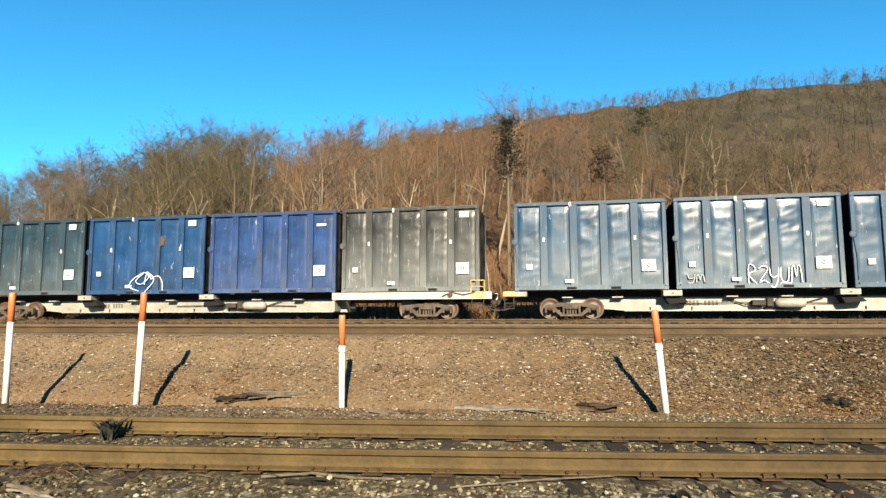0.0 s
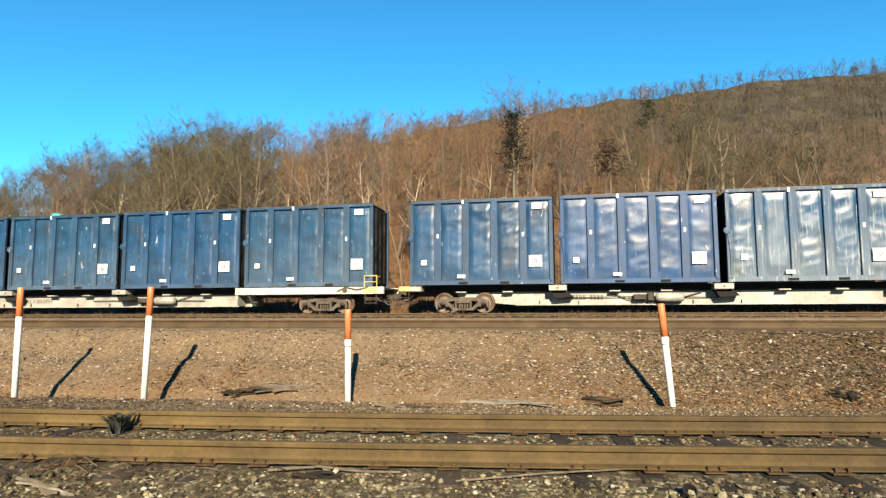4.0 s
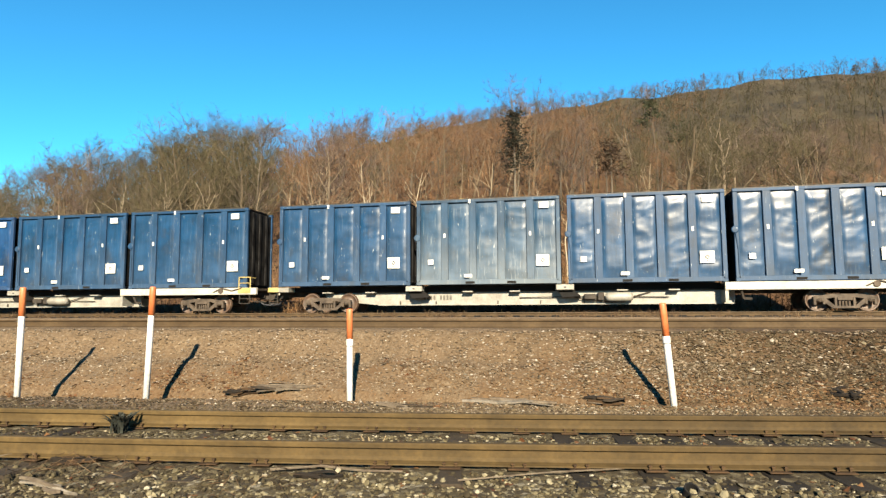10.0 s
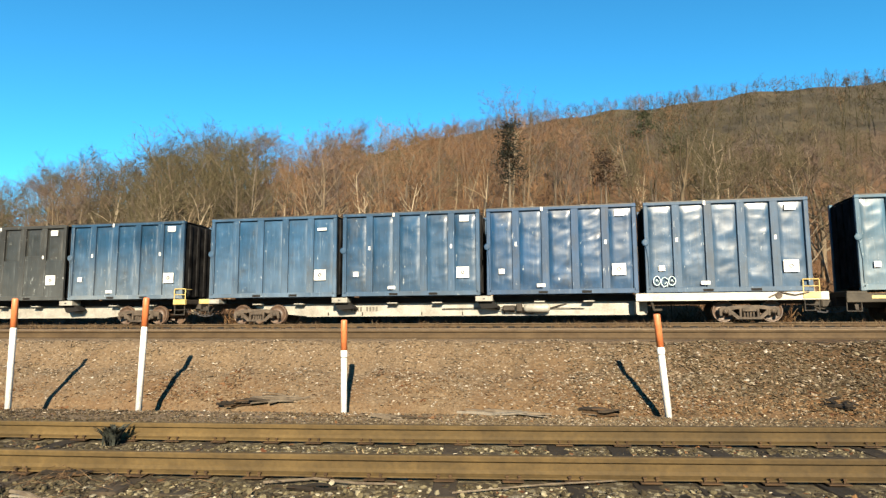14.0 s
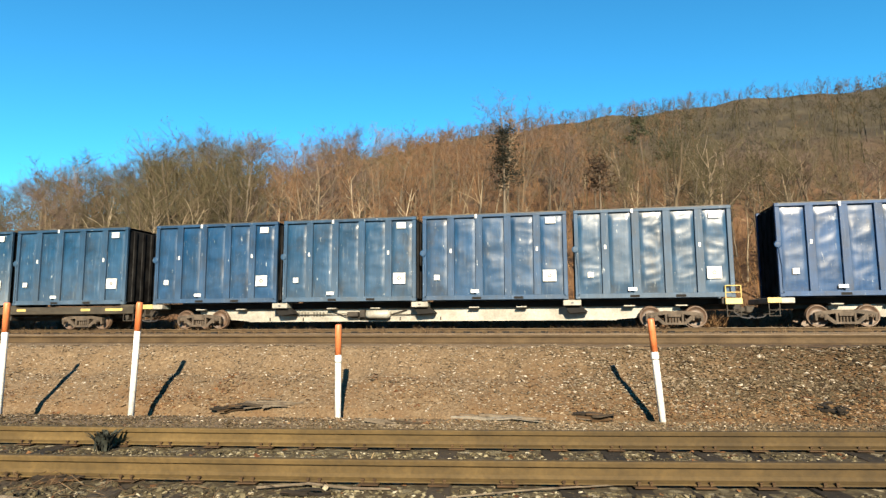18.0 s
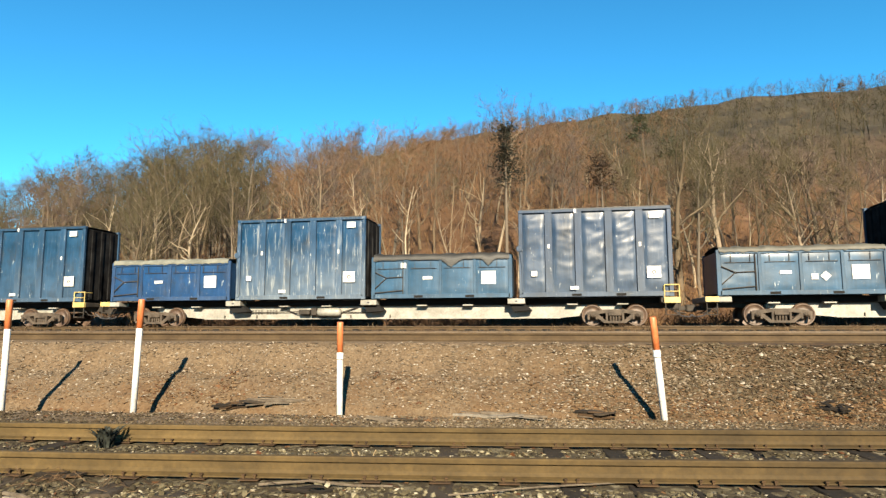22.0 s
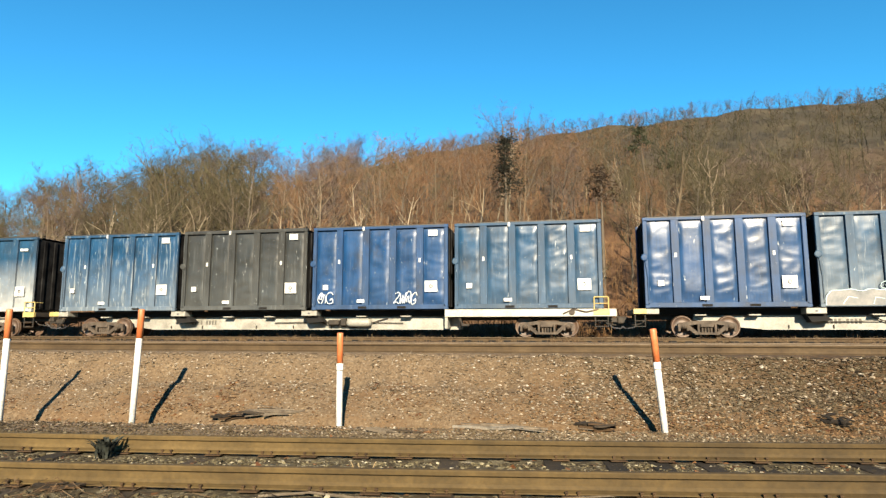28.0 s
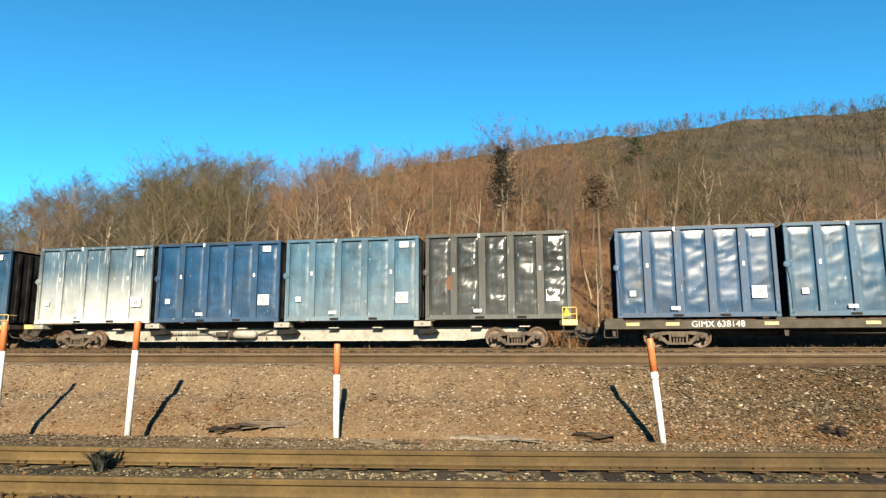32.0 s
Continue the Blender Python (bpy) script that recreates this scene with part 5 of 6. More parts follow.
        hang = Shape().rod([(a + 0.6, -1.1, 0.84), (a + 0.7, -1.0, 0.5), (a + 1.0, -1.0, 0.5)], 0.05, 6)
        part("hanger", hang, STEEL_DARK, ob)
    end_step(ob, -1, YELLOW, tall_left)
    end_step(ob, 1, YELLOW, True)
    coupler(ob)
    run_gear(ob)
    return ob


def dress_number(ob, kind, text):
    px = SLOT[1] - 2.9 if kind == "deck" else SLOT[1] - 2.6
    if text == "NKLX 800515":
        part("number_panel", Shape().box(px - 0.34, px + 1.92, -0.428, -0.42, 0.47, 0.80), TRUCK_GREY, ob, "dusky painted panel behind the car number")
        lettering(text, 0.32, ob, px - 0.2, -0.432, 0.53, WHITE_SILL)
    elif text:
        lettering(text, 0.30, ob, px, -0.425, 0.52, WHITE_SILL if kind == "flat" else STENCIL)
    else:
        number_bars(ob, px, -0.425, 0.54, STENCIL)


def flat_car():
    """A dark flat car with yellow reflector plates along its side sill."""
    ob = thing("flat_car", "grimy brown flat rail car with yellow side reflectors", "rail car", "rail cars of the train")
    e = END_X + 0.55
    part("side_sill", Shape().box(-e, e, -1.3, -1.18, 0.72, 1.06, c=0.02), FLAT_BROWN, ob, "faded brown side sill")
    part("side_sill", Shape().box(-e, e, 1.18, 1.3, 0.72, 1.06, c=0.02), FLAT_BROWN, ob)
    part("deck", Shape().box(-e, e, -1.18, 1.18, 0.96, 1.05), FLAT_BROWN, ob)
    part("centre_sill", Shape().plate([(-e, 0.6), (-TRUCK_X + 1.4, 0.42), (TRUCK_X - 1.4, 0.42), (e, 0.6), (e, 0.95), (-e, 0.95)], -0.4, 0.4), STEEL_DARK, ob)
    for px, w in ((0.3, 0.5), (1.8, 0.5), (5.4, 0.5), (8.9, 0.5), (12.4, 0.5), (15.9, 0.5), (19.4, 0.5), (22.9, 0.5), (24.2, 0.9)):
        part("reflector", Shape().box(px - END_X, px - END_X + w, -1.306, -1.298, 0.86, 0.98), YELLOW, ob, "yellow reflector plate")
    for i in range(5):
        px = SLOT[0] - HALF - BOX_GAP / 2 + i * (L_BOX + BOX_GAP)
        part("box_pedestal", Shape().box(max(-e, px - 0.35), min(e, px + 0.35), -1.2, 1.2, 1.05, 1.15, c=0.01), FLAT_BROWN, ob)
        part("cross_brace", Shape().plate([(px - 0.1, 0.72), (px + 0.1, 0.72), (px + 0.06, 0.45), (px - 0.06, 0.45)], -1.15, -0.4), STEEL_DARK, ob)
    pipe = Shape().rod([(-TRUCK_X + 1.4, -0.9, 0.62), (0, -0.9, 0.5), (TRUCK_X - 1.4, -0.9, 0.62)], 0.03, 6)
    part("train_pipe", pipe, STEEL_DARK, ob)
    for ee in (-1, 1):
        x0, x1 = sorted((ee * (e - 0.5), ee * e))
        part("end_step", Shape().rod([(x0, -1.27, 0.72), (x0, -1.27, 0.4), (x1, -1.27, 0.4), (x1, -1.27, 0.72)], 0.022, 5), STEEL_DARK, ob, "steel side step")
    coupler(ob)
    run_gear(ob)
    return ob


# each car: kind, number that can be read, its four boxes (paint, shape, extras)
CARS = (
    ("deck", "", ("slate", "deep+a", "violet/smooth", "ash")),
    ("spine", "", ("dusty", "dusty+b", "mid", "blue")),
    ("deck", "NKLX 800494", ("blue", "mid+t", "blue", "mid")),
    ("spine", "", ("blue", "deep", "streaky", "foot/smooth")),
    ("deck", "", ("mid/smooth", "blue", "blue", "mid")),
    ("deck", "NKLX 800475", ("blue+c", "deep+d", "blue", "blue")),
    ("deck", "", ("blue", "dusty", "blue", "blue")),
    ("spine", "", ("olive+k", "blue+e", "grey/seamed", "dusty")),
    ("deck", "", ("steel/smooth", "mid", "blue", "mid+f")),
    ("flat", "GIMX 638035", ("pale", "streaky", "dusty", "mid")),
    ("spine", "", ("blue", "mid", "blue", "mid")),
    ("spine", "NKLX 800515", ("deep", "blue", "olive", "mid")),
    ("spine", "", ("deep/covered", "streaky", "teal/sagging", "dusk")),
    ("deck", "", ("teal/diamond", "mid", "deep/low", "steel/torn")),
    ("spine", "NKLX 800458", ("blue/turned", "mid", "blue", "foot/smooth")),
    ("deck", "", ("streaky", "grey", "deep+g", "mid")),
    ("spine", "", ("deep", "dusty/smooth+h", "blue+i", "mid")),
    ("spine", "", ("chalky", "blue", "pale", "black/wrinkled+j")),
    ("flat", "GIMX 638148", ("blue", "teal", "mid", "mid")),
)
WORDS = {"deep": "deep blue", "violet": "plain violet-blue", "dusk": "dull slate-violet", "blue": "worn blue", "mid": "faded mid-blue", "pale": "pale weathered blue", "dusty": "dust-caked blue", "slate": "dark slate-blue",
         "teal": "greenish blue", "grey": "dark grey", "ash": "chalk-dusted grey", "olive": "dull olive-grey", "black": "black buckled", "chalky": "chalk-white dusted blue", "foot": "blue chalk-footed", "streaky": "white-streaked blue", "steel": "light steel-blue"}
NOTES = {"a": " with white graffiti", "b": " with looping white graffiti", "c": " with white bubble graffiti", "d": " with a small white tag", "e": " with sprayed white letters", "f": " with a pale sprayed patch",
         "g": " with two white tags", "h": " with a silver graffiti piece", "i": " with teal scribble and yellow rag", "j": " with a rust-orange patch", "t": " with a teal rag on its roof", "k": " with a yellow corner sticker"}
OFFSETS = (-0.00, 26.55, 53.26, 80.02, 106.68, 133.40, 160.06, 186.71, 213.21, 239.92, 266.52, 293.21, 319.88, 346.59, 373.24, 399.90, 426.62, 453.37, 480.27)
CLOCK = (-28.50, -43.06, -57.62, -72.16, -86.67, -101.13, -115.54, -129.90, -144.22, -158.53, -172.82, -187.10, -201.28, -215.21, -229.08, -242.99, -256.93, -270.92, -284.91, -298.87, -312.80, -326.72, -340.60, -354.41, -368.19, -381.97, -395.74, -409.54, -423.31, -437.04, -450.72, -464.33, -477.92)   # how far the train has gone, second by second
MOVERS, WHEELS = [], []
protos = {}


def dress_box(ob, note):
    if note == "a":
        scrawl(ob, -0.77, 0.16, 1.83, 0.95, "@", GRAFFITI, 0.024)
        part("rust_patch", Shape().plate([(0.52, 2.28), (0.70, 2.22), (0.92, 2.3), (1.0, 2.52), (0.86, 2.72), (0.62, 2.66), (0.5, 2.46)], FRONT + 0.03, FRONT + 0.07), ORANGE_TAG, ob)
    elif note == "b":
        scrawl(ob, -0.42, 0.16, 1.95, 0.68, "RZYUM", GRAFFITI, 0.022, 2)
        scrawl(ob, -2.62, 0.26, 0.66, 0.32, "YM", GRAFFITI_GREY, 0.018, 22)
    elif note == "c":
        scrawl(ob, -0.50, 0.24, 2.55, 0.72, "SnYocR", GRAFFITI, 0.024, 3)
        scrawl(ob, -0.40, 0.30, 2.50, 0.55, "conwon", GRAFFITI, 0.018, 33)
        scrawl(ob, 0.95, 0.85, 0.32, 0.42, "o", GRAFFITI, 0.024, 34)
    elif note == "d":
        scrawl(ob, -0.37, 0.2, 1.45, 0.62, "nncn", GRAFFITI, 0.022, 4)
    elif note == "e":
        scrawl(ob, 0.62, 0.22, 0.80, 0.42, "RST", GRAFFITI, 0.034, 5, 0.15)
    elif note == "f":
        scrawl(ob, -2.75, 0.28, 0.85, 0.36, "oco", GRAFFITI_PALE, 0.024, 15)
    elif note == "g":
        scrawl(ob, -2.75, 0.25, 0.75, 0.5, "@c", GRAFFITI, 0.020, 6)
        scrawl(ob, 0.65, 0.25, 1.0, 0.5, "Zwnc", GRAFFITI, 0.022, 7, 0.2)
    elif note == "h":
        big_piece(ob)
        scrawl(ob, 2.15, 0.42, 0.7, 0.24, "wooS", GRAFFITI, 0.016, 8)
        scrawl(ob, 2.15, 0.10, 0.75, 0.24, "cnwo", GRAFFITI, 0.016, 9)
        scrawl(ob, -0.38, 0.42, 0.5, 0.22, "wn", GRAFFITI, 0.016, 10)
    elif note == "i":
        scrawl(ob, -2.4, 0.75, 0.6, 0.65, "Mc", GRAFFITI_TEAL, 0.026, 9)
        scrawl(ob, -2.35, 0.80, 0.5, 0.5, "ow", GRAFFITI_TEAL, 0.024, 19)
        part("rag", Shape().plate([(-0.35, H_BOX), (0.25, H_BOX - 0.02), (0.35, H_BOX + 0.1), (0.0, H_BOX + 0.2), (-0.3, H_BOX + 0.08)], FRONT - 0.02, FRONT + 0.25), RAG, ob, "crumpled yellow rag")
    elif note == "j":
        part("rust_patch", Shape().plate([(-2.3, 1.25), (-1.85, 1.25), (-1.85, 1.85), (-2.3, 1.85)], FRONT + 0.0, FRONT + 0.05), ORANGE_TAG, ob)
        part("hazard_flag", Shape().plate([(2.7, 0.1), (3.0, 0.14), (2.82, 0.5)], FRONT - 0.012, FRONT + 0.0), RAG, ob)
    elif note == "k":
        part("hazard_flag", Shape().plate([(2.68, 0.24), (3.0, 0.26), (2.96, 0.46)], FRONT - 0.012, FRONT + 0.0), RAG, ob, "yellow corner of a sticker")
    elif note == "t":
        part("rag", Shape().plate([(-0.7, H_BOX), (-0.2, H_BOX), (-0.3, H_BOX + 0.1), (-0.6, H_BOX + 0.12)], FRONT - 0.01, FRONT + 0.2), GRAFFITI_TEAL, ob, "teal rag")


def repaint(ob, colour):
    for o in ob.children_recursive:
        for sl in o.material_slots:
            for stock in (PAINT, FRAME):
                if sl.material == stock["mid"]:
                    sl.link = "OBJECT"
                    sl.material = stock[colour]


def make_train():
    rr = random.Random(11)
    for k, (kind, text, boxes) in enumerate(CARS):
        key = "car_" + kind
        if key not in protos:
            protos[key] = flat_car() if kind == "flat" else spine_car(kind, text)
            car = protos[key]
        else:
            car = copy_thing(protos[key], Matrix.Identity(4))
        MOVERS.append((car, OFFSETS[k] + END_X, TRAIN_Y, MAIN_Z))
        WHEELS.extend((o, car, OFFSETS[k] + END_X + o.matrix_basis.translation.x) for o in car.children if o.name.startswith("wheelset"))
        for i, spec in enumerate(boxes):
            colour, _, note = spec.partition("+")
            colour, _, shape = colour.partition("/")
            if shape in ("low", "sagging", "diamond", "torn", "covered"):
                key = "low_" + shape
            elif shape:
                key = "box_" + shape
            else:
                key = ("box_a", "box_b", "box_c")[(k + 2 * i) % 3]
            if key not in protos:
                if key.startswith("low"):
                    protos[key] = low_container(shape, 60 + len(protos))
                else:
                    protos[key] = container(shape or ("buckled" if key != "box_c" else "plain"), 20 * len(protos))
                ob, fresh = protos[key], True
                protos[key + "_m"] = [o for o in ob.children_recursive]
            else:
                ob, fresh = copy_thing(protos[key], Matrix.Identity(4)), False
                for o in [o for o in ob.children_recursive if "extra" in o]:
                    bpy.data.objects.remove(o)
                for o in ob.children_recursive:
                    for sl in o.material_slots:
                        if sl.link == "OBJECT":
                            sl.link = "DATA"
            repaint(ob, colour)
            have = set(ob.children_recursive)
            dress_box(ob, note)
            for o in set(ob.children_recursive) - have:
                o["extra"] = True
            low = key.startswith("low")
            tagged(ob, (WORDS[colour] + (" half-height container under a tarpaulin on a rail car" if low else " ribbed steel container") + NOTES.get(note, "")))
            MOVERS.append((ob, OFFSETS[k] + END_X + SLOT[i], TRAIN_Y, BOX_Z))
    for k, (kind, text, boxes) in enumerate(CARS):
        car = [m[0] for m in MOVERS if m[0].name.startswith(("spine_car", "flat_car"))][k]
        if kind == "flat":
            lettering(text, 0.34, car, -END_X + 2.75, -1.304, 0.80, WHITE_TAG)
        else:
            dress_number(car, kind, text)


make_train()


# ---- the wooded hill ----
def limb_mesh(segs, sides):
    """Tapered limbs: rows of (start, end, radius, radius)."""
    p0, p1 = np.array([s[0] for s in segs]), np.array([s[1] for s in segs])
    r0, r1 = np.array([s[2] for s in segs]), np.array([s[3] for s in segs])
    d = p1 - p0
    d = d / (np.linalg.norm(d, axis=1, keepdims=True) + 1e-9)
    ref = np.where(np.abs(d[:, 2:]) > 0.8, np.array([[1.0, 0, 0]]), np.array([[0, 0, 1.0]]))
    a = np.cross(d, ref)
    a /= np.linalg.norm(a, axis=1, keepdims=True) + 1e-9
    b = np.cross(d, a)
    ang = 2 * np.pi * np.arange(sides) / sides
    if sides == 2:
        a = a * np.cos(p0[:, :1] * 9) + b * np.sin(p0[:, :1] * 9)
    ring = np.cos(ang)[None, :, None] * a[:, None] + np.sin(ang)[None, :, None] * b[:, None]
    v = np.concatenate([p0[:, None] + ring * r0[:, None, None], p1[:, None] + ring * r1[:, None, None]], 1)
    i = np.arange(sides)
    j = (i + 1) % sides
    f = np.concatenate([np.stack([i, j, sides + j], 1), np.stack([i, sides + j, sides + i], 1)])
    if sides == 2:
        f = np.array([(0, 1, 3), (0, 3, 2)])
    f = (f[None] + (np.arange(len(segs)) * 2 * sides)[:, None, None]).reshape(-1, 3)
    return v.reshape(-1, 3), f


def grow(seed, high, limbs, spread, base_r, bole, sprays=7, twigs=7, crook=0.10):
    """A bare deciduous tree as (trunk and limbs, fine branches), rows of segments.

    bole: the share of its height that is clear of limbs; spread: how far the limbs lean out."""
    r = random.Random(seed)
    wood, fine = [], []

    def run(p, d, length, r0, r1, n, jit, lift, out):
        """A wandering shoot; returns its points with the direction at each."""
        q, d, pts = Vector(p), Vector(d).normalized(), []
        pts.append((q.copy(), d.copy(), r0))
        for i in range(n):
            d = (d + Vector((r.gauss(0, jit), r.gauss(0, jit), r.gauss(0, jit * 0.5) + lift))).normalized()
            nq = q + d * (length / n)
            ra, rb = r0 + (r1 - r0) * i / n, r0 + (r1 - r0) * (i + 1) / n
            out.append((tuple(q), tuple(nq), ra, rb))
            q = nq
            pts.append((q.copy(), d.copy(), rb))
        return pts

    def along(pts, u):
        s = u * (len(pts) - 1)
        i = min(int(s), len(pts) - 2)
        return pts[i][0].lerp(pts[i + 1][0], s - i), pts[i + 1][1], pts[i + 1][2]

    def aside(d, lean):
        az = r.uniform(0, 6.283)
        side = Vector((math.cos(az), math.sin(az), r.uniform(-0.25, 0.25)))
        return (d * (1 - 0.45 * lean) + side * lean).normalized()

    lean = (r.gauss(0, 0.04), r.gauss(0, 0.04), 1)
    trunk = run((0, 0, -0.3), lean, high * 0.9, base_r, base_r * 0.16, 9, crook * 0.6, 0.03, wood)
    for k in range(limbs):
        u = bole + (0.97 - bole) * (k + r.random()) / limbs
        at, d, rad = along(trunk, u)
        shape = math.sin(math.pi * min(1.0, 0.22 + 0.72 * (u - bole) / (1.0 - bole + 1e-6)))      # a rounded crown
        ln = high * spread * (0.35 + 0.65 * shape) * r.uniform(0.7, 1.15)
        limb = run(at, aside(d, r.uniform(0.55, 0.95)), ln, max(0.018, rad * r.uniform(0.42, 0.62)), 0.012, 5, crook * 1.7, 0.085, wood)
        for _ in range(sprays):
            w = r.uniform(0.2, 1.0)
            bt, bd, br = along(limb, w)
            spray = run(bt, aside(bd, r.uniform(0.45, 0.95)), ln * r.uniform(0.26, 0.5), max(0.010, br * 0.55), 0.006, 3, crook * 2.0, 0.07, fine)
            for _ in range(twigs):
                ct, cd, cr = along(spray, r.uniform(0.1, 1.0))
                twig = run(ct, aside(cd, r.uniform(0.35, 0.9)), ln * r.uniform(0.10, 0.24), 0.0058, 0.0035, 2, 0.2, 0.05, fine)
                for _ in range(3):
                    et, ed, er = along(twig, r.uniform(0.2, 1.0))
                    run(et, aside(ed, r.uniform(0.3, 0.8)), ln * r.uniform(0.05, 0.12), 0.0042, 0.003, 1, 0.2, 0.03, fine)
    return wood, fine


def tree_meshes(bark, *spec):
    wood, fine = grow(*spec)
    v, f = limb_mesh(wood, 6)
    trunk = array_mesh("trunk", v, f, [bark], smooth=True)
    v, f = limb_mesh(fine, 2)
    return spec[1], trunk, array_mesh("crown", v, f, [TWIG["olive"]])


# seed, height, limbs, spread, trunk radius, clear bole
ROUND = [tree_meshes(BARK[i % 2], 100 + i, *s) for i, s in enumerate((
    (11.0, 17, 0.34, 0.15, 0.30), (12.0, 19, 0.30, 0.16, 0.36), (10.0, 16, 0.38, 0.15, 0.24), (13.0, 20, 0.28, 0.17, 0.40), (11.5, 18, 0.32, 0.14, 0.33), (9.0, 15, 0.36, 0.12, 0.22)))]
SLENDER = [tree_meshes(BARK[2], 140 + i, *s) for i, s in enumerate((
    (9.0, 8, 0.20, 0.11, 0.52), (10.0, 9, 0.18, 0.12, 0.55), (8.5, 7, 0.22, 0.10, 0.45), (9.5, 9, 0.17, 0.11, 0.60)))]
SNAG = [tree_meshes(BARK[2], 160 + i, h, n, sp, r, b, 3, 2, 0.17) for i, (h, n, sp, r, b) in enumerate((
    (8.0, 7, 0.34, 0.17, 0.25), (9.0, 8, 0.28, 0.18, 0.40), (7.0, 7, 0.40, 0.15, 0.18)))]
BIG = [tree_meshes(BARK[0], 180 + i, h, n, sp, r, b, 9, 8, 0.2) for i, (h, n, sp, r, b) in enumerate((
    (12.0, 13, 0.46, 0.27, 0.16), (12.0, 14, 0.42, 0.25, 0.20)))]


def plant(px, py, kind, high, turn, twig, label):
    """A tree of a given height; its twigs take the tone of its stand."""
    ob = thing("tree", label, "tree", "bare trees on the hill")
    part("trunk", kind[1], None, ob)
    crown = part("crown", kind[2], None, ob)
    crown.material_slots[0].link = "OBJECT"
    crown.material_slots[0].material = TWIG[twig]
    s = high / kind[0]
    ob.matrix_basis = pose(px, py, float(height(px, py)) - 0.1, 0, 0, turn) @ Matrix.Diagonal((s, s, s, 1))
    return ob


# how high the crowns of the wood's edge reach along the line, as rise over distance, against the bearing in degrees
EDGE_AZ = (-52, -46.8, -43.5, -41, -38.4, -35.6, -31.6, -27.1, -25.0, -23.7, -21.6, -18.1, -15.2, -12, -8, -4.7, -2, 2, 8, 14, 26, 34)
EDGE_UP = (0.26, 0.272, 0.322, 0.328, 0.304, 0.358, 0.356, 0.346, 0.318, 0.348, 0.328, 0.350, 0.337, 0.341, 0.347, 0.366, 0.344, 0.325, 0.305, 0.295, 0.292, 0.28)


def stand(az, r):
    """The tone of the stand: olive-grey on the flanks, russet on the steep middle slope."""
    warm = float(np.interp(az + r.gauss(0, 3.5), (-36, -25, -20, -3, 4, 12), (0.05, 0.35, 0.85, 0.85, 0.35, 0.05)))
    if r.random() < warm:
        return "russet"
    return "mauve" if r.random() < 0.22 else "olive"


rw = random.Random(21)
placed = []
tries = 0
while len(placed) < 236 and tries < 9000:
    tries += 1
    y = 35.5 + 62 * rw.random() ** 1.25
    az = rw.uniform(-51, 32)
    x = y * math.tan(radians(az))
    gap = 1.9 + 0.02 * (y - 36)
    if any((x - a) ** 2 + (y - b) ** 2 < gap * gap for a, b in placed):
        continue
    up = float(np.interp(az, EDGE_AZ, EDGE_UP)) * (rw.uniform(0.86, 1.0) if y > 44 else rw.uniform(0.62, 0.97))
    high = 1.5 + up * y - float(height(x, y))
    if high < 4.5 or high > 17:
        continue
    placed.append((x, y))
    slim = y < 52 and rw.random() < (0.55 if -26 < az < 4 else 0.14)
    snag = not slim and y < 56 and rw.random() < (0.16 if az < 8 else 0.06)
    if slim:
        high *= rw.uniform(0.7, 0.95)
        label = "slender pale-trunked bare tree at the hill's foot"
    elif snag:
        high *= rw.uniform(0.6, 0.85)
        label = "pale crooked bare tree with few twigs at the hill's foot"
    else:
        label = "tall bare deciduous tree with a hazy rounded crown"
    kind = rw.choice(SLENDER if slim else SNAG if snag else ROUND)
    tone = stand(az, rw)
    if tone == "russet" and up * y > 0.33 * y and rw.random() < 0.5:
        tone = "mauve"
    plant(x, y, kind, max(4.0, high), rw.uniform(0, 360), tone, label)
for k in range(62):      # the closer stand on the low flank of the hill
    az, y = rw.uniform(-52, -27), rw.uniform(44, 84)
    x = y * math.tan(radians(az))
    high = 1.5 + float(np.interp(az, EDGE_AZ, EDGE_UP)) * rw.uniform(0.70, 0.93) * y - float(height(x, y))
    if 4.5 < high < 17:
        plant(x, y, rw.choice(ROUND), high, rw.uniform(0, 360), "olive" if rw.random() < 0.8 else "mauve", "bare deciduous tree in a close olive-grey stand")
for az, y, up, i, turn in ((10.2, 37.0, 0.312, 0, 20), (13.4, 39.0, 0.300, 1, 130), (20.5, 41.0, 0.27, 0, 200)):
    x = y * math.tan(radians(az))
    plant(x, y, BIG[i], 1.5 + up * y - float(height(x, y)), turn, "olive", "broad old bare tree with thick pale limbs")


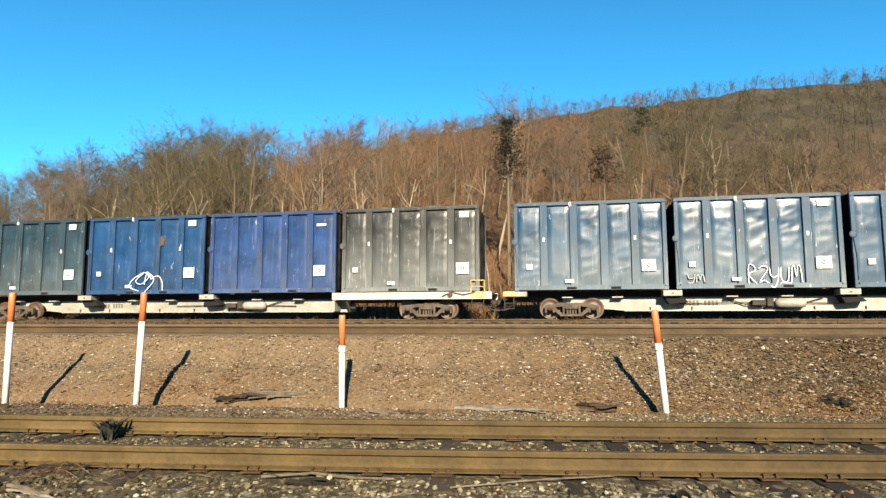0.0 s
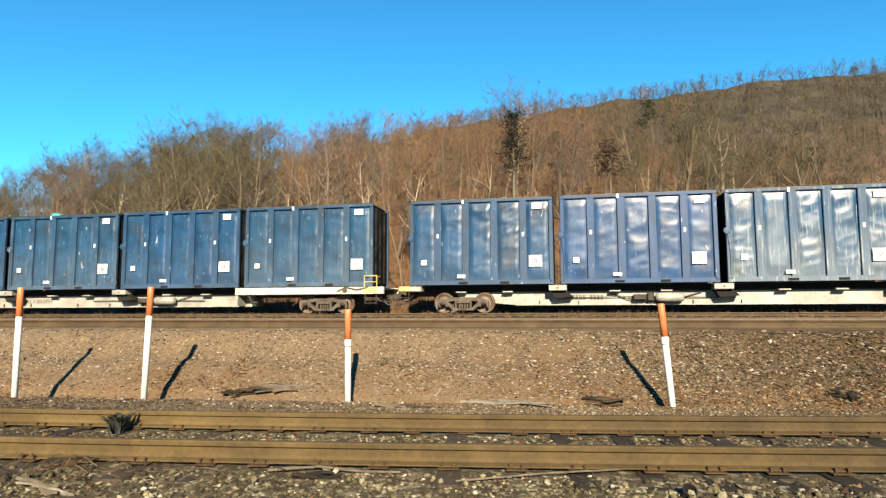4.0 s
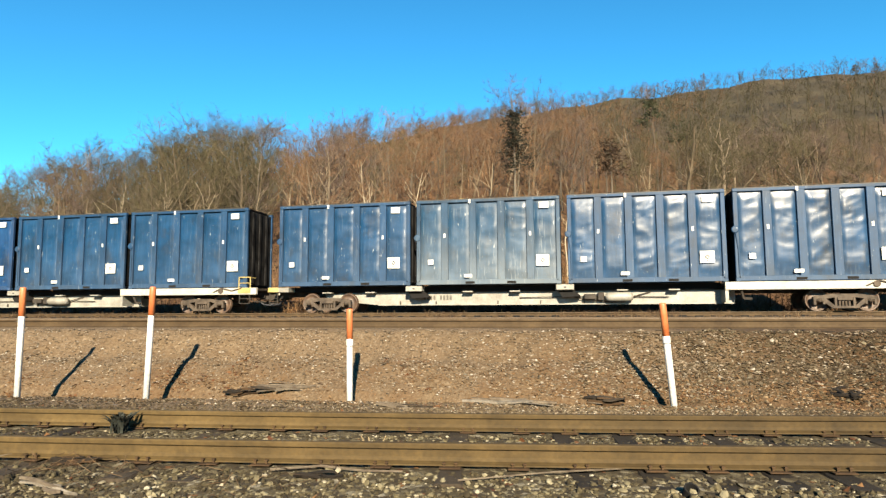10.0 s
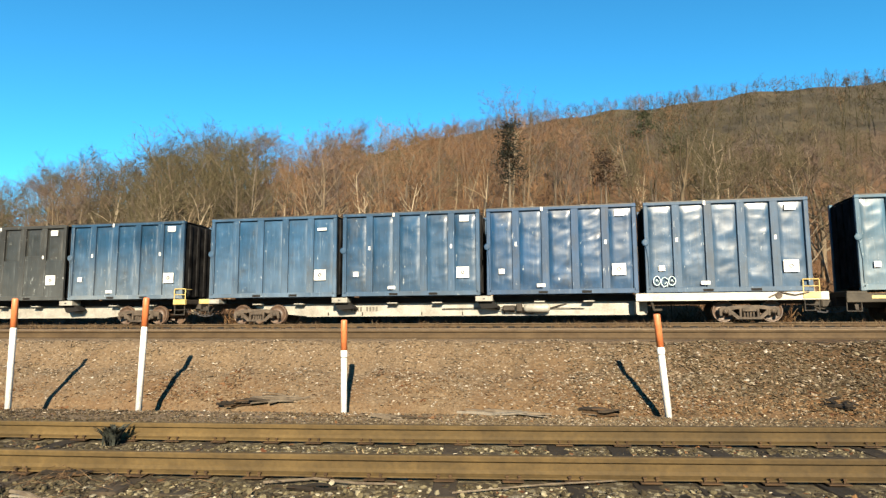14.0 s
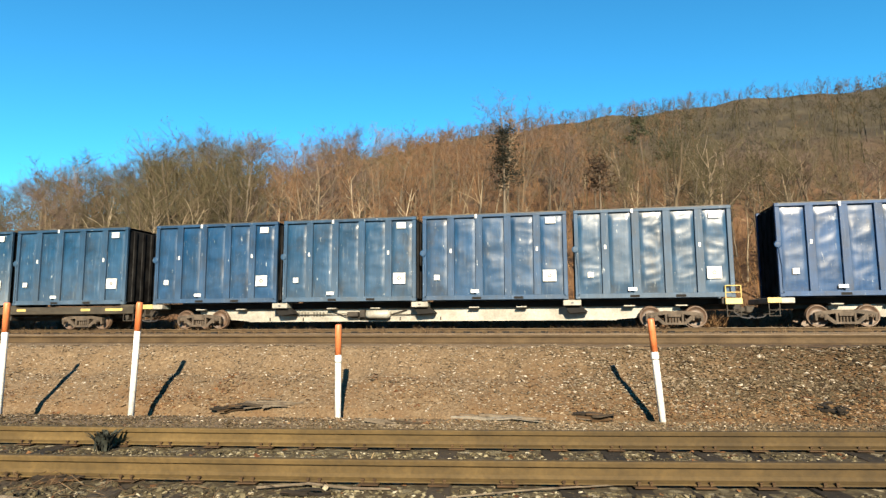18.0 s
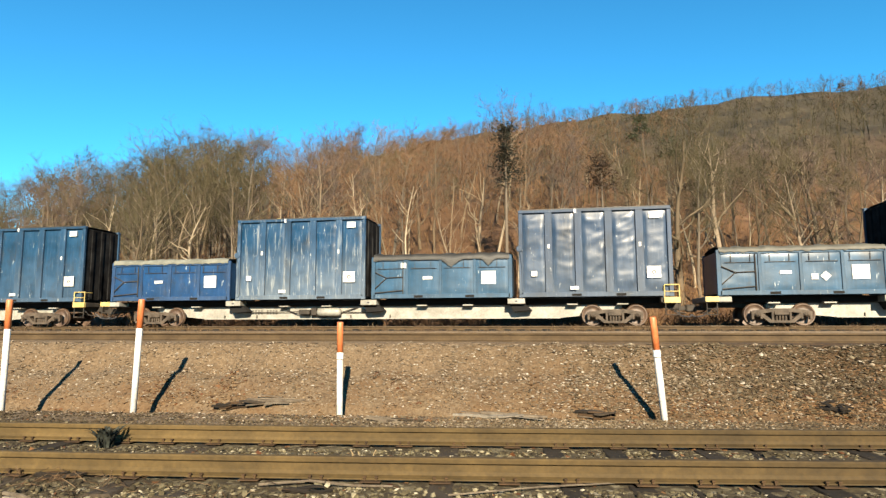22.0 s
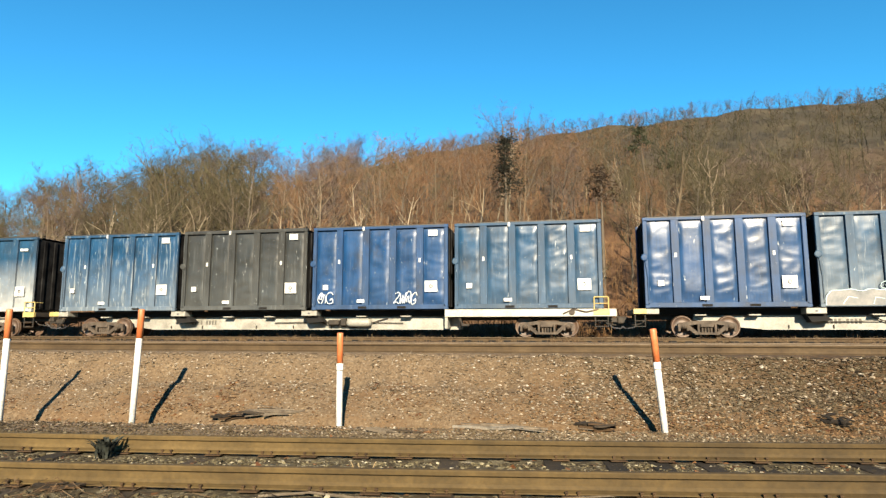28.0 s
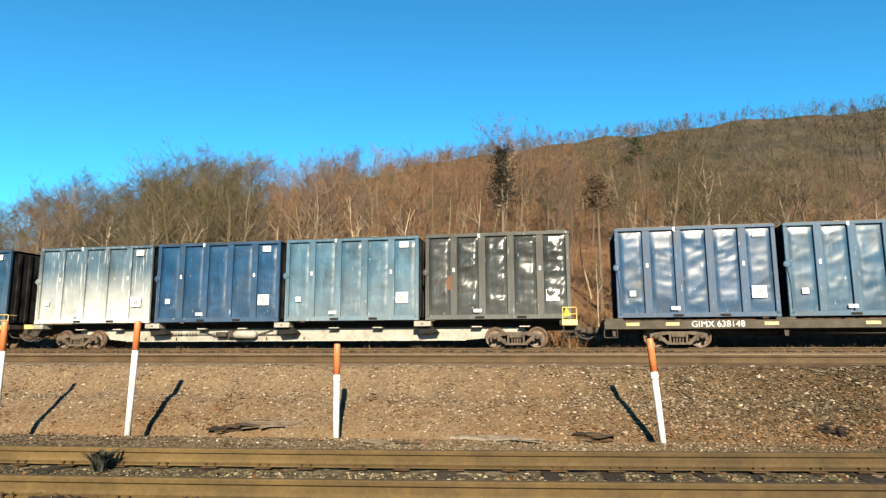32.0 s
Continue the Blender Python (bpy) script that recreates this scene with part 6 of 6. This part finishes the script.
def far_woods(tone, label, count, seed):
    """The closed wood higher on the hill, tree by tree, as one mesh."""
    r, temps, bundles = random.Random(seed), [], []
    for i in range(8):
        wood, fine = grow(300 + 10 * seed + i, 10.0, 9, (0.34, 0.42, 0.28)[i % 3], 0.13, (0.3, 0.2, 0.4)[i % 3], 5, 2)
        segs = [(a, b, max(p, 0.030), max(q, 0.016)) for a, b, p, q in wood] + [(a, b, max(p, 0.013), max(q, 0.010)) for a, b, p, q in fine[:: 2]]
        temps.append(limb_mesh(segs, 2))
        wide = [(a, b, max(p, 0.06), max(q, 0.04)) for a, b, p, q in wood] + [(a, b, 0.034, 0.022) for a, b, p, q in fine[:: 3]]     # twigs in bundles
        bundles.append(limb_mesh(wide, 2))
    vs, fs, n = [], [], 0
    while count:
        y = 58 + 164 * r.random() ** 0.66
        az = r.uniform(-52, 33)
        x = y * math.tan(radians(az))
        kind = stand(az, r) if y < 150 else r.choice(("olive", "mauve", stand(az, r)))
        if kind != tone:
            continue
        count -= 1
        v, f = (temps if y < 115 else bundles)[r.randrange(8)]
        a, s = r.uniform(0, 6.283), r.uniform(0.62, 1.0) * float(np.interp(y, (60, 140, 190, 215, 222), (0.95, 0.85, 0.62, 0.36, 0.22)))
        c, d = math.cos(a) * s, math.sin(a) * s
        vs.append(np.stack([c * v[:, 0] - d * v[:, 1] + x, d * v[:, 0] + c * v[:, 1] + y, v[:, 2] * s + float(height(x, y))], 1))
        fs.append(f + n)
        n += len(v)
    me = array_mesh("far_woods", np.concatenate(vs), np.concatenate(fs), [FAR_WOOD[tone]])
    return tagged(new("far_woods", me), label, "woods", kind="stuff")


far_woods("olive", "olive-grey bare winter woods on the upper hillside", 900, 1)
far_woods("russet", "russet bare winter woods on the steep middle slope", 480, 2)
far_woods("mauve", "mauve-grey bare winter woods along the ridge", 420, 3)


def scrub():
    """Saplings, canes and dead stems along the foot of the hill."""
    segs = []
    for k in range(12500):
        y = 31.5 + 55 * rw.random() ** 1.5 if k < 9500 else rw.uniform(29.2, 31.8)
        x = y * math.tan(radians(rw.uniform(-52, 33)))
        z = float(np.interp(y, BANK_Y, BANK_Z)) + float(hill(x, y))
        h = rw.uniform(0.6, 2.6) * (0.5 if y < 33 else 1)
        lx, ly = rw.gauss(0, 0.25) * h, rw.gauss(0, 0.25) * h
        r = rw.uniform(0.007, 0.020)
        m = (x + lx * 0.4, y + ly * 0.4, z + h * 0.55)
        segs.append(((x, y, z - 0.1), m, r, r * 0.8))
        segs.append((m, (x + lx, y + ly, z + h), r * 0.8, 0.005))
        for _ in range(3):
            a = rw.uniform(0, 6.283)
            segs.append((m, (m[0] + 0.35 * h * math.cos(a), m[1] + 0.35 * h * math.sin(a), m[2] + h * rw.uniform(0.1, 0.4)), r * 0.6, 0.005))
    v, f = limb_mesh(segs, 2)
    return tagged(new("scrub", array_mesh("scrub", v, f, [SCRUB])), "russet brush and saplings at the hill's foot", "brush", kind="stuff")


scrub()


def trackside_weeds():
    """Dry stalks in the cess before the train's track and between its ties."""
    r, segs = random.Random(33), []
    for k in range(2400):
        x = r.uniform(-36, 24)
        if math.sin(0.9 * x) + math.sin(2.3 * x + 1) + r.gauss(0, 0.8) < -0.2:
            continue
        y = r.uniform(24.6, 26.0) if k % 3 else r.uniform(28.0, 29.6)
        z = float(height(x, y))
        h = r.uniform(0.12, 0.42)
        a, b = r.gauss(0, 0.3) * h, r.gauss(0, 0.3) * h
        m = (x + 0.4 * a, y + 0.4 * b, z + 0.55 * h)
        segs.append(((x, y, z - 0.05), m, 0.011, 0.009))
        segs.append((m, (x + a, y + b, z + h), 0.009, 0.004))
        segs.append((m, (x - a, y + b, z + 0.9 * h), 0.008, 0.004))
    v, f = limb_mesh(segs, 3)
    return tagged(new("trackside_weeds", array_mesh("trackside_weeds", v, f, [LITTER_STEM])), "dry grey-brown stalks growing along the main-line track", "weeds", kind="stuff")


trackside_weeds()


def conifer(az, py, top, foot, wide, seed, leaf, label, lean=0.0, clumps=60):
    """An evergreen, or an oak in withered leaf: its foliage hangs on limbs between two heights, thin and gappy."""
    px = py * math.tan(radians(az))
    gz = float(height(px, py))
    high, low = 1.5 + top * py - gz, 1.5 + foot * py - gz
    r, g = random.Random(seed), np.random.default_rng(seed)
    ob = thing("conifer" if leaf is NEEDLE or leaf is PINE else "oak", label, "tree")
    v, f = limb_mesh([((0, 0, -0.3), (lean * 0.3, 0, high * 0.55), 0.13, 0.08), ((lean * 0.3, 0, high * 0.55), (lean, 0, high), 0.08, 0.015)], 7)
    part("trunk", array_mesh("trunk", v, f, [BARK[1]]), None, ob)
    blobs, limbs = [], []
    for i in range(clumps):
        u = r.random()
        z = low + (high - low) * u
        a = r.uniform(0, 6.283)
        out = wide * (1.0 - 0.75 * u ** 1.6) * r.uniform(0.15, 1.0)
        sx = lean * min(1.0, z / high)
        c = np.array((sx + math.cos(a) * out, math.sin(a) * out, z - 0.12 * out))
        n = r.randrange(26, 60)
        size = 0.24 + 0.16 * r.random()
        mid = c + g.normal(0, 1, (n, 3)) * np.array((size, size, size * 0.45))
        d = g.normal(0, 1, (n, 3)) * np.array((1, 1, 0.5))
        d /= np.linalg.norm(d, axis=1, keepdims=True)
        side = np.cross(d, g.normal(0, 1, (n, 3)))
        side /= np.linalg.norm(side, axis=1, keepdims=True) + 1e-9
        tri = np.stack([mid - d * 0.13, mid + d * 0.06 + side * 0.045, mid + d * 0.15 - side * 0.03], 1)
        blobs.append(tri.reshape(-1, 3))
        limbs.append(((sx * 0.95, 0, z + 0.1 * out), tuple(c), 0.022, 0.008))
    pts = np.concatenate(blobs)
    part("crown", array_mesh("crown", pts, np.arange(len(pts)).reshape(-1, 3), [leaf]), None, ob)
    for seg in limbs[:14]:
        v, f = limb_mesh([seg], 3)
        part("limb", array_mesh("limb", v, f, [BARK[1]]), None, ob)
    ob.matrix_basis = pose(px, py, gz)
    return ob


conifer(-4.8, 41.0, 0.322, 0.215, 0.95, 5, NEEDLE, "dark narrow conifer among the bare trees", clumps=40)
conifer(7.9, 58.0, 0.326, 0.285, 1.25, 6, PINE, "green pine top above the bare trees", lean=-0.6, clumps=22)
conifer(9.6, 56.0, 0.283, 0.255, 1.0, 8, PINE, "small dark green pine among the bare trees", clumps=16)
conifer(3.9, 40.0, 0.262, 0.212, 1.2, 12, OAK_LEAF, "dark oak that kept its withered leaves", clumps=20)
conifer(22.9, 205.0, 0.356, 0.318, 3.0, 14, OAK_LEAF, "dark tree standing on the ridge", clumps=70)
conifer(24.3, 208.0, 0.356, 0.325, 2.4, 15, OAK_LEAF, "dark tree standing on the ridge", clumps=50)


# ---- small things by the siding ----
def dark_weed(px, py):
    """A bushy rosette: broad curled blades standing up and folding over at their tips."""
    r, s = random.Random(4), Shape()
    for i in range(150):
        a, ln = r.uniform(0, 6.283), r.uniform(0.10, 0.33)
        out, wide = r.uniform(0.04, 0.34), r.uniform(0.010, 0.024)
        side = Vector((-math.sin(a), math.cos(a), r.uniform(-0.3, 0.3))).normalized()
        base = Vector((r.gauss(0, 0.025), r.gauss(0, 0.025), 0))
        ring = []
        for j in range(6):
            t = j / 5
            reach = ln * out * (t + 0.9 * t * t)
            p = base + Vector((math.cos(a) * reach, math.sin(a) * reach, ln * (t - 0.34 * t ** 3)))
            w = wide * math.sin(math.pi * (0.12 + 0.86 * t)) * (1 + 0.25 * math.sin(9 * t + i))
            ring += [p - side * w, p + Vector((0, 0, -0.25 * w)), p + side * w]
        s.add(ring, [(3 * j + q, 3 * j + q + 1, 3 * j + q + 4, 3 * j + q + 3) for j in range(5) for q in (0, 1)])
    ob = thing("weed", "dark grey-green curled weed tuft beside the rail", "plant", shape=s, material=WEED)
    ob.matrix_basis = pose(px, py, float(height(px, py)) + 0.01)


def dry_weed(px, py):
    r = random.Random(9)
    ob = thing("dry_weed", "pale dry weed stalks against the rail", "plant")
    for i in range(12):
        a, ln = r.uniform(0, 6.283), r.uniform(0.10, 0.26)
        q = Vector((math.cos(a) * ln * 0.5, math.sin(a) * ln * 0.5, ln))
        part("stalk", Shape().rod([(0, 0, 0), q * 0.5 + Vector((0, 0, 0.02)), q], 0.005, 4), DRY_STEM, ob)
    ob.matrix_basis = pose(px, py, float(height(px, py)))


def splinters(name, px, py, ln, w, n, label, mat, seed, turn=0.0, high=0.5):
    """A broken board or tie: long tapered slivers lying over one another."""
    r = random.Random(seed)
    ob = thing(name, label, "wood")
    for i in range(n):
        a = r.uniform(-0.55, 0.1) * ln
        b = min(0.6 * ln, a + r.uniform(0.3, 0.75) * ln)
        y0, wide, thick = r.uniform(-0.5, 0.35) * w, r.uniform(0.14, 0.32) * w, r.uniform(0.006, 0.02)
        s, m = Shape(), 5
        verts = []
        for j in range(m + 1):
            t = j / m
            k = (0.35 + 0.65 * math.sin(math.pi * min(1.0, 0.18 + 0.8 * t))) * r.uniform(0.75, 1.1)
            x, yy, z = a + (b - a) * t, y0 + 0.12 * w * math.sin(3 * t + i), 0.01 * math.sin(4 * t + i)
            verts += [(x, yy - wide * k / 2, z - thick), (x, yy + wide * k / 2, z - thick), (x, yy + wide * k / 2, z + thick * k), (x, yy - wide * k / 2, z + thick * k * 0.7)]
        faces = [(4 * j + q, 4 * j + (q + 1) % 4, 4 * j + 4 + (q + 1) % 4, 4 * j + 4 + q) for j in range(m) for q in range(4)] + [(3, 2, 1, 0), (4 * m, 4 * m + 1, 4 * m + 2, 4 * m + 3)]
        s.add(verts, faces)
        p = part("splinter", s, mat[i % len(mat)], ob)
        p.matrix_basis = pose(r.uniform(-0.08, 0.08) * ln, 0, r.uniform(0.0, high) * w, r.uniform(-16, 16), r.uniform(-6, 6), r.uniform(-17, 17))
    ob.matrix_basis = pose(px, py, float(height(px, py)) + 0.03, 8, 0, turn)


def stick(pts, r, label):
    s = Shape()
    zs = [(px, py, float(height(px, py)) + dz) for px, py, dz in pts]
    for a, b in zip(zs, zs[1:]):
        s.tube(a, b, r, r * 0.75, 6)
    thing("stick", label, "branch", shape=s, material=DEADWOOD)


dark_weed(-4.92, 6.16)
dry_weed(-1.72, 5.36)
splinters("board", -0.98, 8.92, 1.25, 0.26, 9, "grey split board lying at the bank's foot", (DEADWOOD, DEADWOOD_PALE), 2, -2, 0.15)
splinters("rotten_board", -5.28, 9.46, 0.50, 0.22, 7, "brown rotten board lying at the bank's foot", (PLATE, TIE), 5, 8, 0.4)
splinters("board", -4.62, 9.50, 0.95, 0.24, 9, "grey-brown splintered board lying at the bank's foot", (DEADWOOD, TIE_GREY, DEADWOOD), 8, 16, 0.5)
splinters("tie_butt", 0.38, 9.02, 0.58, 0.30, 12, "dark rotten tie butt at the bank's foot", (TIE, TIE_GREY, PLATE), 3, 4, 0.32)
splinters("tie_butt", 3.71, 9.66, 0.34, 0.26, 9, "dark lump of rotten wood on the bank", (TIE,), 4, -28, 0.3)
splinters("bark_scraps", -7.35, 8.75, 0.50, 0.20, 6, "dark scraps of bark by the marker post", (TIE, PLATE), 6, 10, 0.3)
splinters("board", -2.4, 8.35, 0.9, 0.10, 4, "sunken grey board beside the siding", (DEADWOOD, TIE_GREY), 11, 1, 0.1)
splinters("broken_tie", -2.05, 4.90, 0.34, 0.12, 6, "broken black tie end in the ballast", (TIE,), 12, 14, 0.2)
splinters("broken_wood", -4.35, 4.92, 0.45, 0.12, 7, "rust-brown broken wood by the rail", (PLATE, TIE), 13, 12, 0.3)
stick([(-2.5, 4.95, 0.03), (-2.1, 5.06, 0.05), (-1.7, 5.05, 0.03), (-1.4, 5.12, 0.02)], 0.012, "pale bent stick on the ballast")
stick([(-0.9, 4.92, 0.03), (-0.2, 5.2, 0.05), (0.44, 5.52, 0.03)], 0.008, "long thin dead branch on the ballast")
splinters("split_log", -4.0, 4.24, 0.62, 0.12, 5, "weathered split log on the ballast", (DEADWOOD_PALE, DEADWOOD), 14, 3, 0.3)


def dead_stems():
    """Broken stems and leaf stalks blown against the siding."""
    segs = []
    for _ in range(150):
        px, py = rw.gauss(-4.6, 1.3), rw.gauss(4.75, 0.35)
        a, ln = rw.uniform(0, 6.283), rw.uniform(0.08, 0.3)
        z = float(height(px, py)) + 0.02
        up = rw.uniform(0.0, 0.09)
        mid = (px + 0.5 * ln * math.cos(a), py + 0.5 * ln * math.sin(a), z + up)
        segs.append(((px, py, z), mid, 0.003, 0.003))
        segs.append((mid, (px + ln * math.cos(a + 0.3), py + ln * math.sin(a + 0.3), z + 0.5 * up), 0.003, 0.002))
    v, f = limb_mesh(segs, 3)
    return tagged(new("dead_stems", array_mesh("dead_stems", v, f, [LITTER_STEM])), "russet dead stems blown against the siding", "twigs", kind="stuff")


dead_stems()
stub = thing("pipe_stub", "short black pipe end standing in the ballast", "pipe", shape=Shape().lathe([(0.055, 0.0), (0.055, 0.16), (0.045, 0.16), (0.042, 0.03)], 18, axis="z"), material=SHADE)
stub.matrix_basis = pose(0.80, 5.0, 0.06, 35, 12, 0)
stick([(-5.4, 4.7, 0.03), (-5.0, 4.95, 0.06), (-4.4, 5.0, 0.03)], 0.012, "russet dead stem by the rail")
stick([(-6.2, 5.1, 0.02), (-5.5, 4.75, 0.08), (-5.1, 4.8, 0.02)], 0.010, "russet bent twig by the rail")
stick([(-6.1, 8.7, 0.02), (-5.6, 8.82, 0.03), (-5.0, 8.9, 0.02)], 0.018, "dead branch among the leaves")
stick([(0.2, 9.45, 0.03), (0.9, 9.3, 0.03), (1.2, 9.2, 0.02)], 0.016, "dead branch beside the marker post")


# ---- what moves ----
def run_of(t):
    i = min(int(t), len(CLOCK) - 2)
    u = t - i
    g = [CLOCK[j] for j in (max(i - 1, 0), i, i + 1, min(i + 2, len(CLOCK) - 1))]
    m0, m1 = (g[2] - g[0]) / (2 if i else 1), (g[3] - g[1]) / (2 if i + 2 < len(CLOCK) else 1)
    return (2 * u**3 - 3 * u**2 + 1) * g[1] + (u**3 - 2 * u**2 + u) * m0 + (3 * u**2 - 2 * u**3) * g[2] + (u**3 - u**2) * m1


def motions():
    for ob, px, py, pz in MOVERS:
        walk(ob, [(t, pose(px + CLOCK[t], py, pz)) for t in range(33)])
    for ob, car, px in WHEELS:
        base = ob.matrix_basis.translation.copy()
        seen = [n for n in range(961) if -46 < px + run_of(n / 30) < 40]
        keys = sorted({0, 960, *seen})
        first = seen[0] if seen else 0
        last = seen[-1] if seen else 0
        rows = []
        for n in keys:
            gone = run_of(min(max(n, first), last) / 30)
            rows.append((n / 30, pose(base.x, base.y, base.z, 0, math.degrees(gone / WHEEL_R) % 360, 0)))
        walk(ob, rows)


motions()
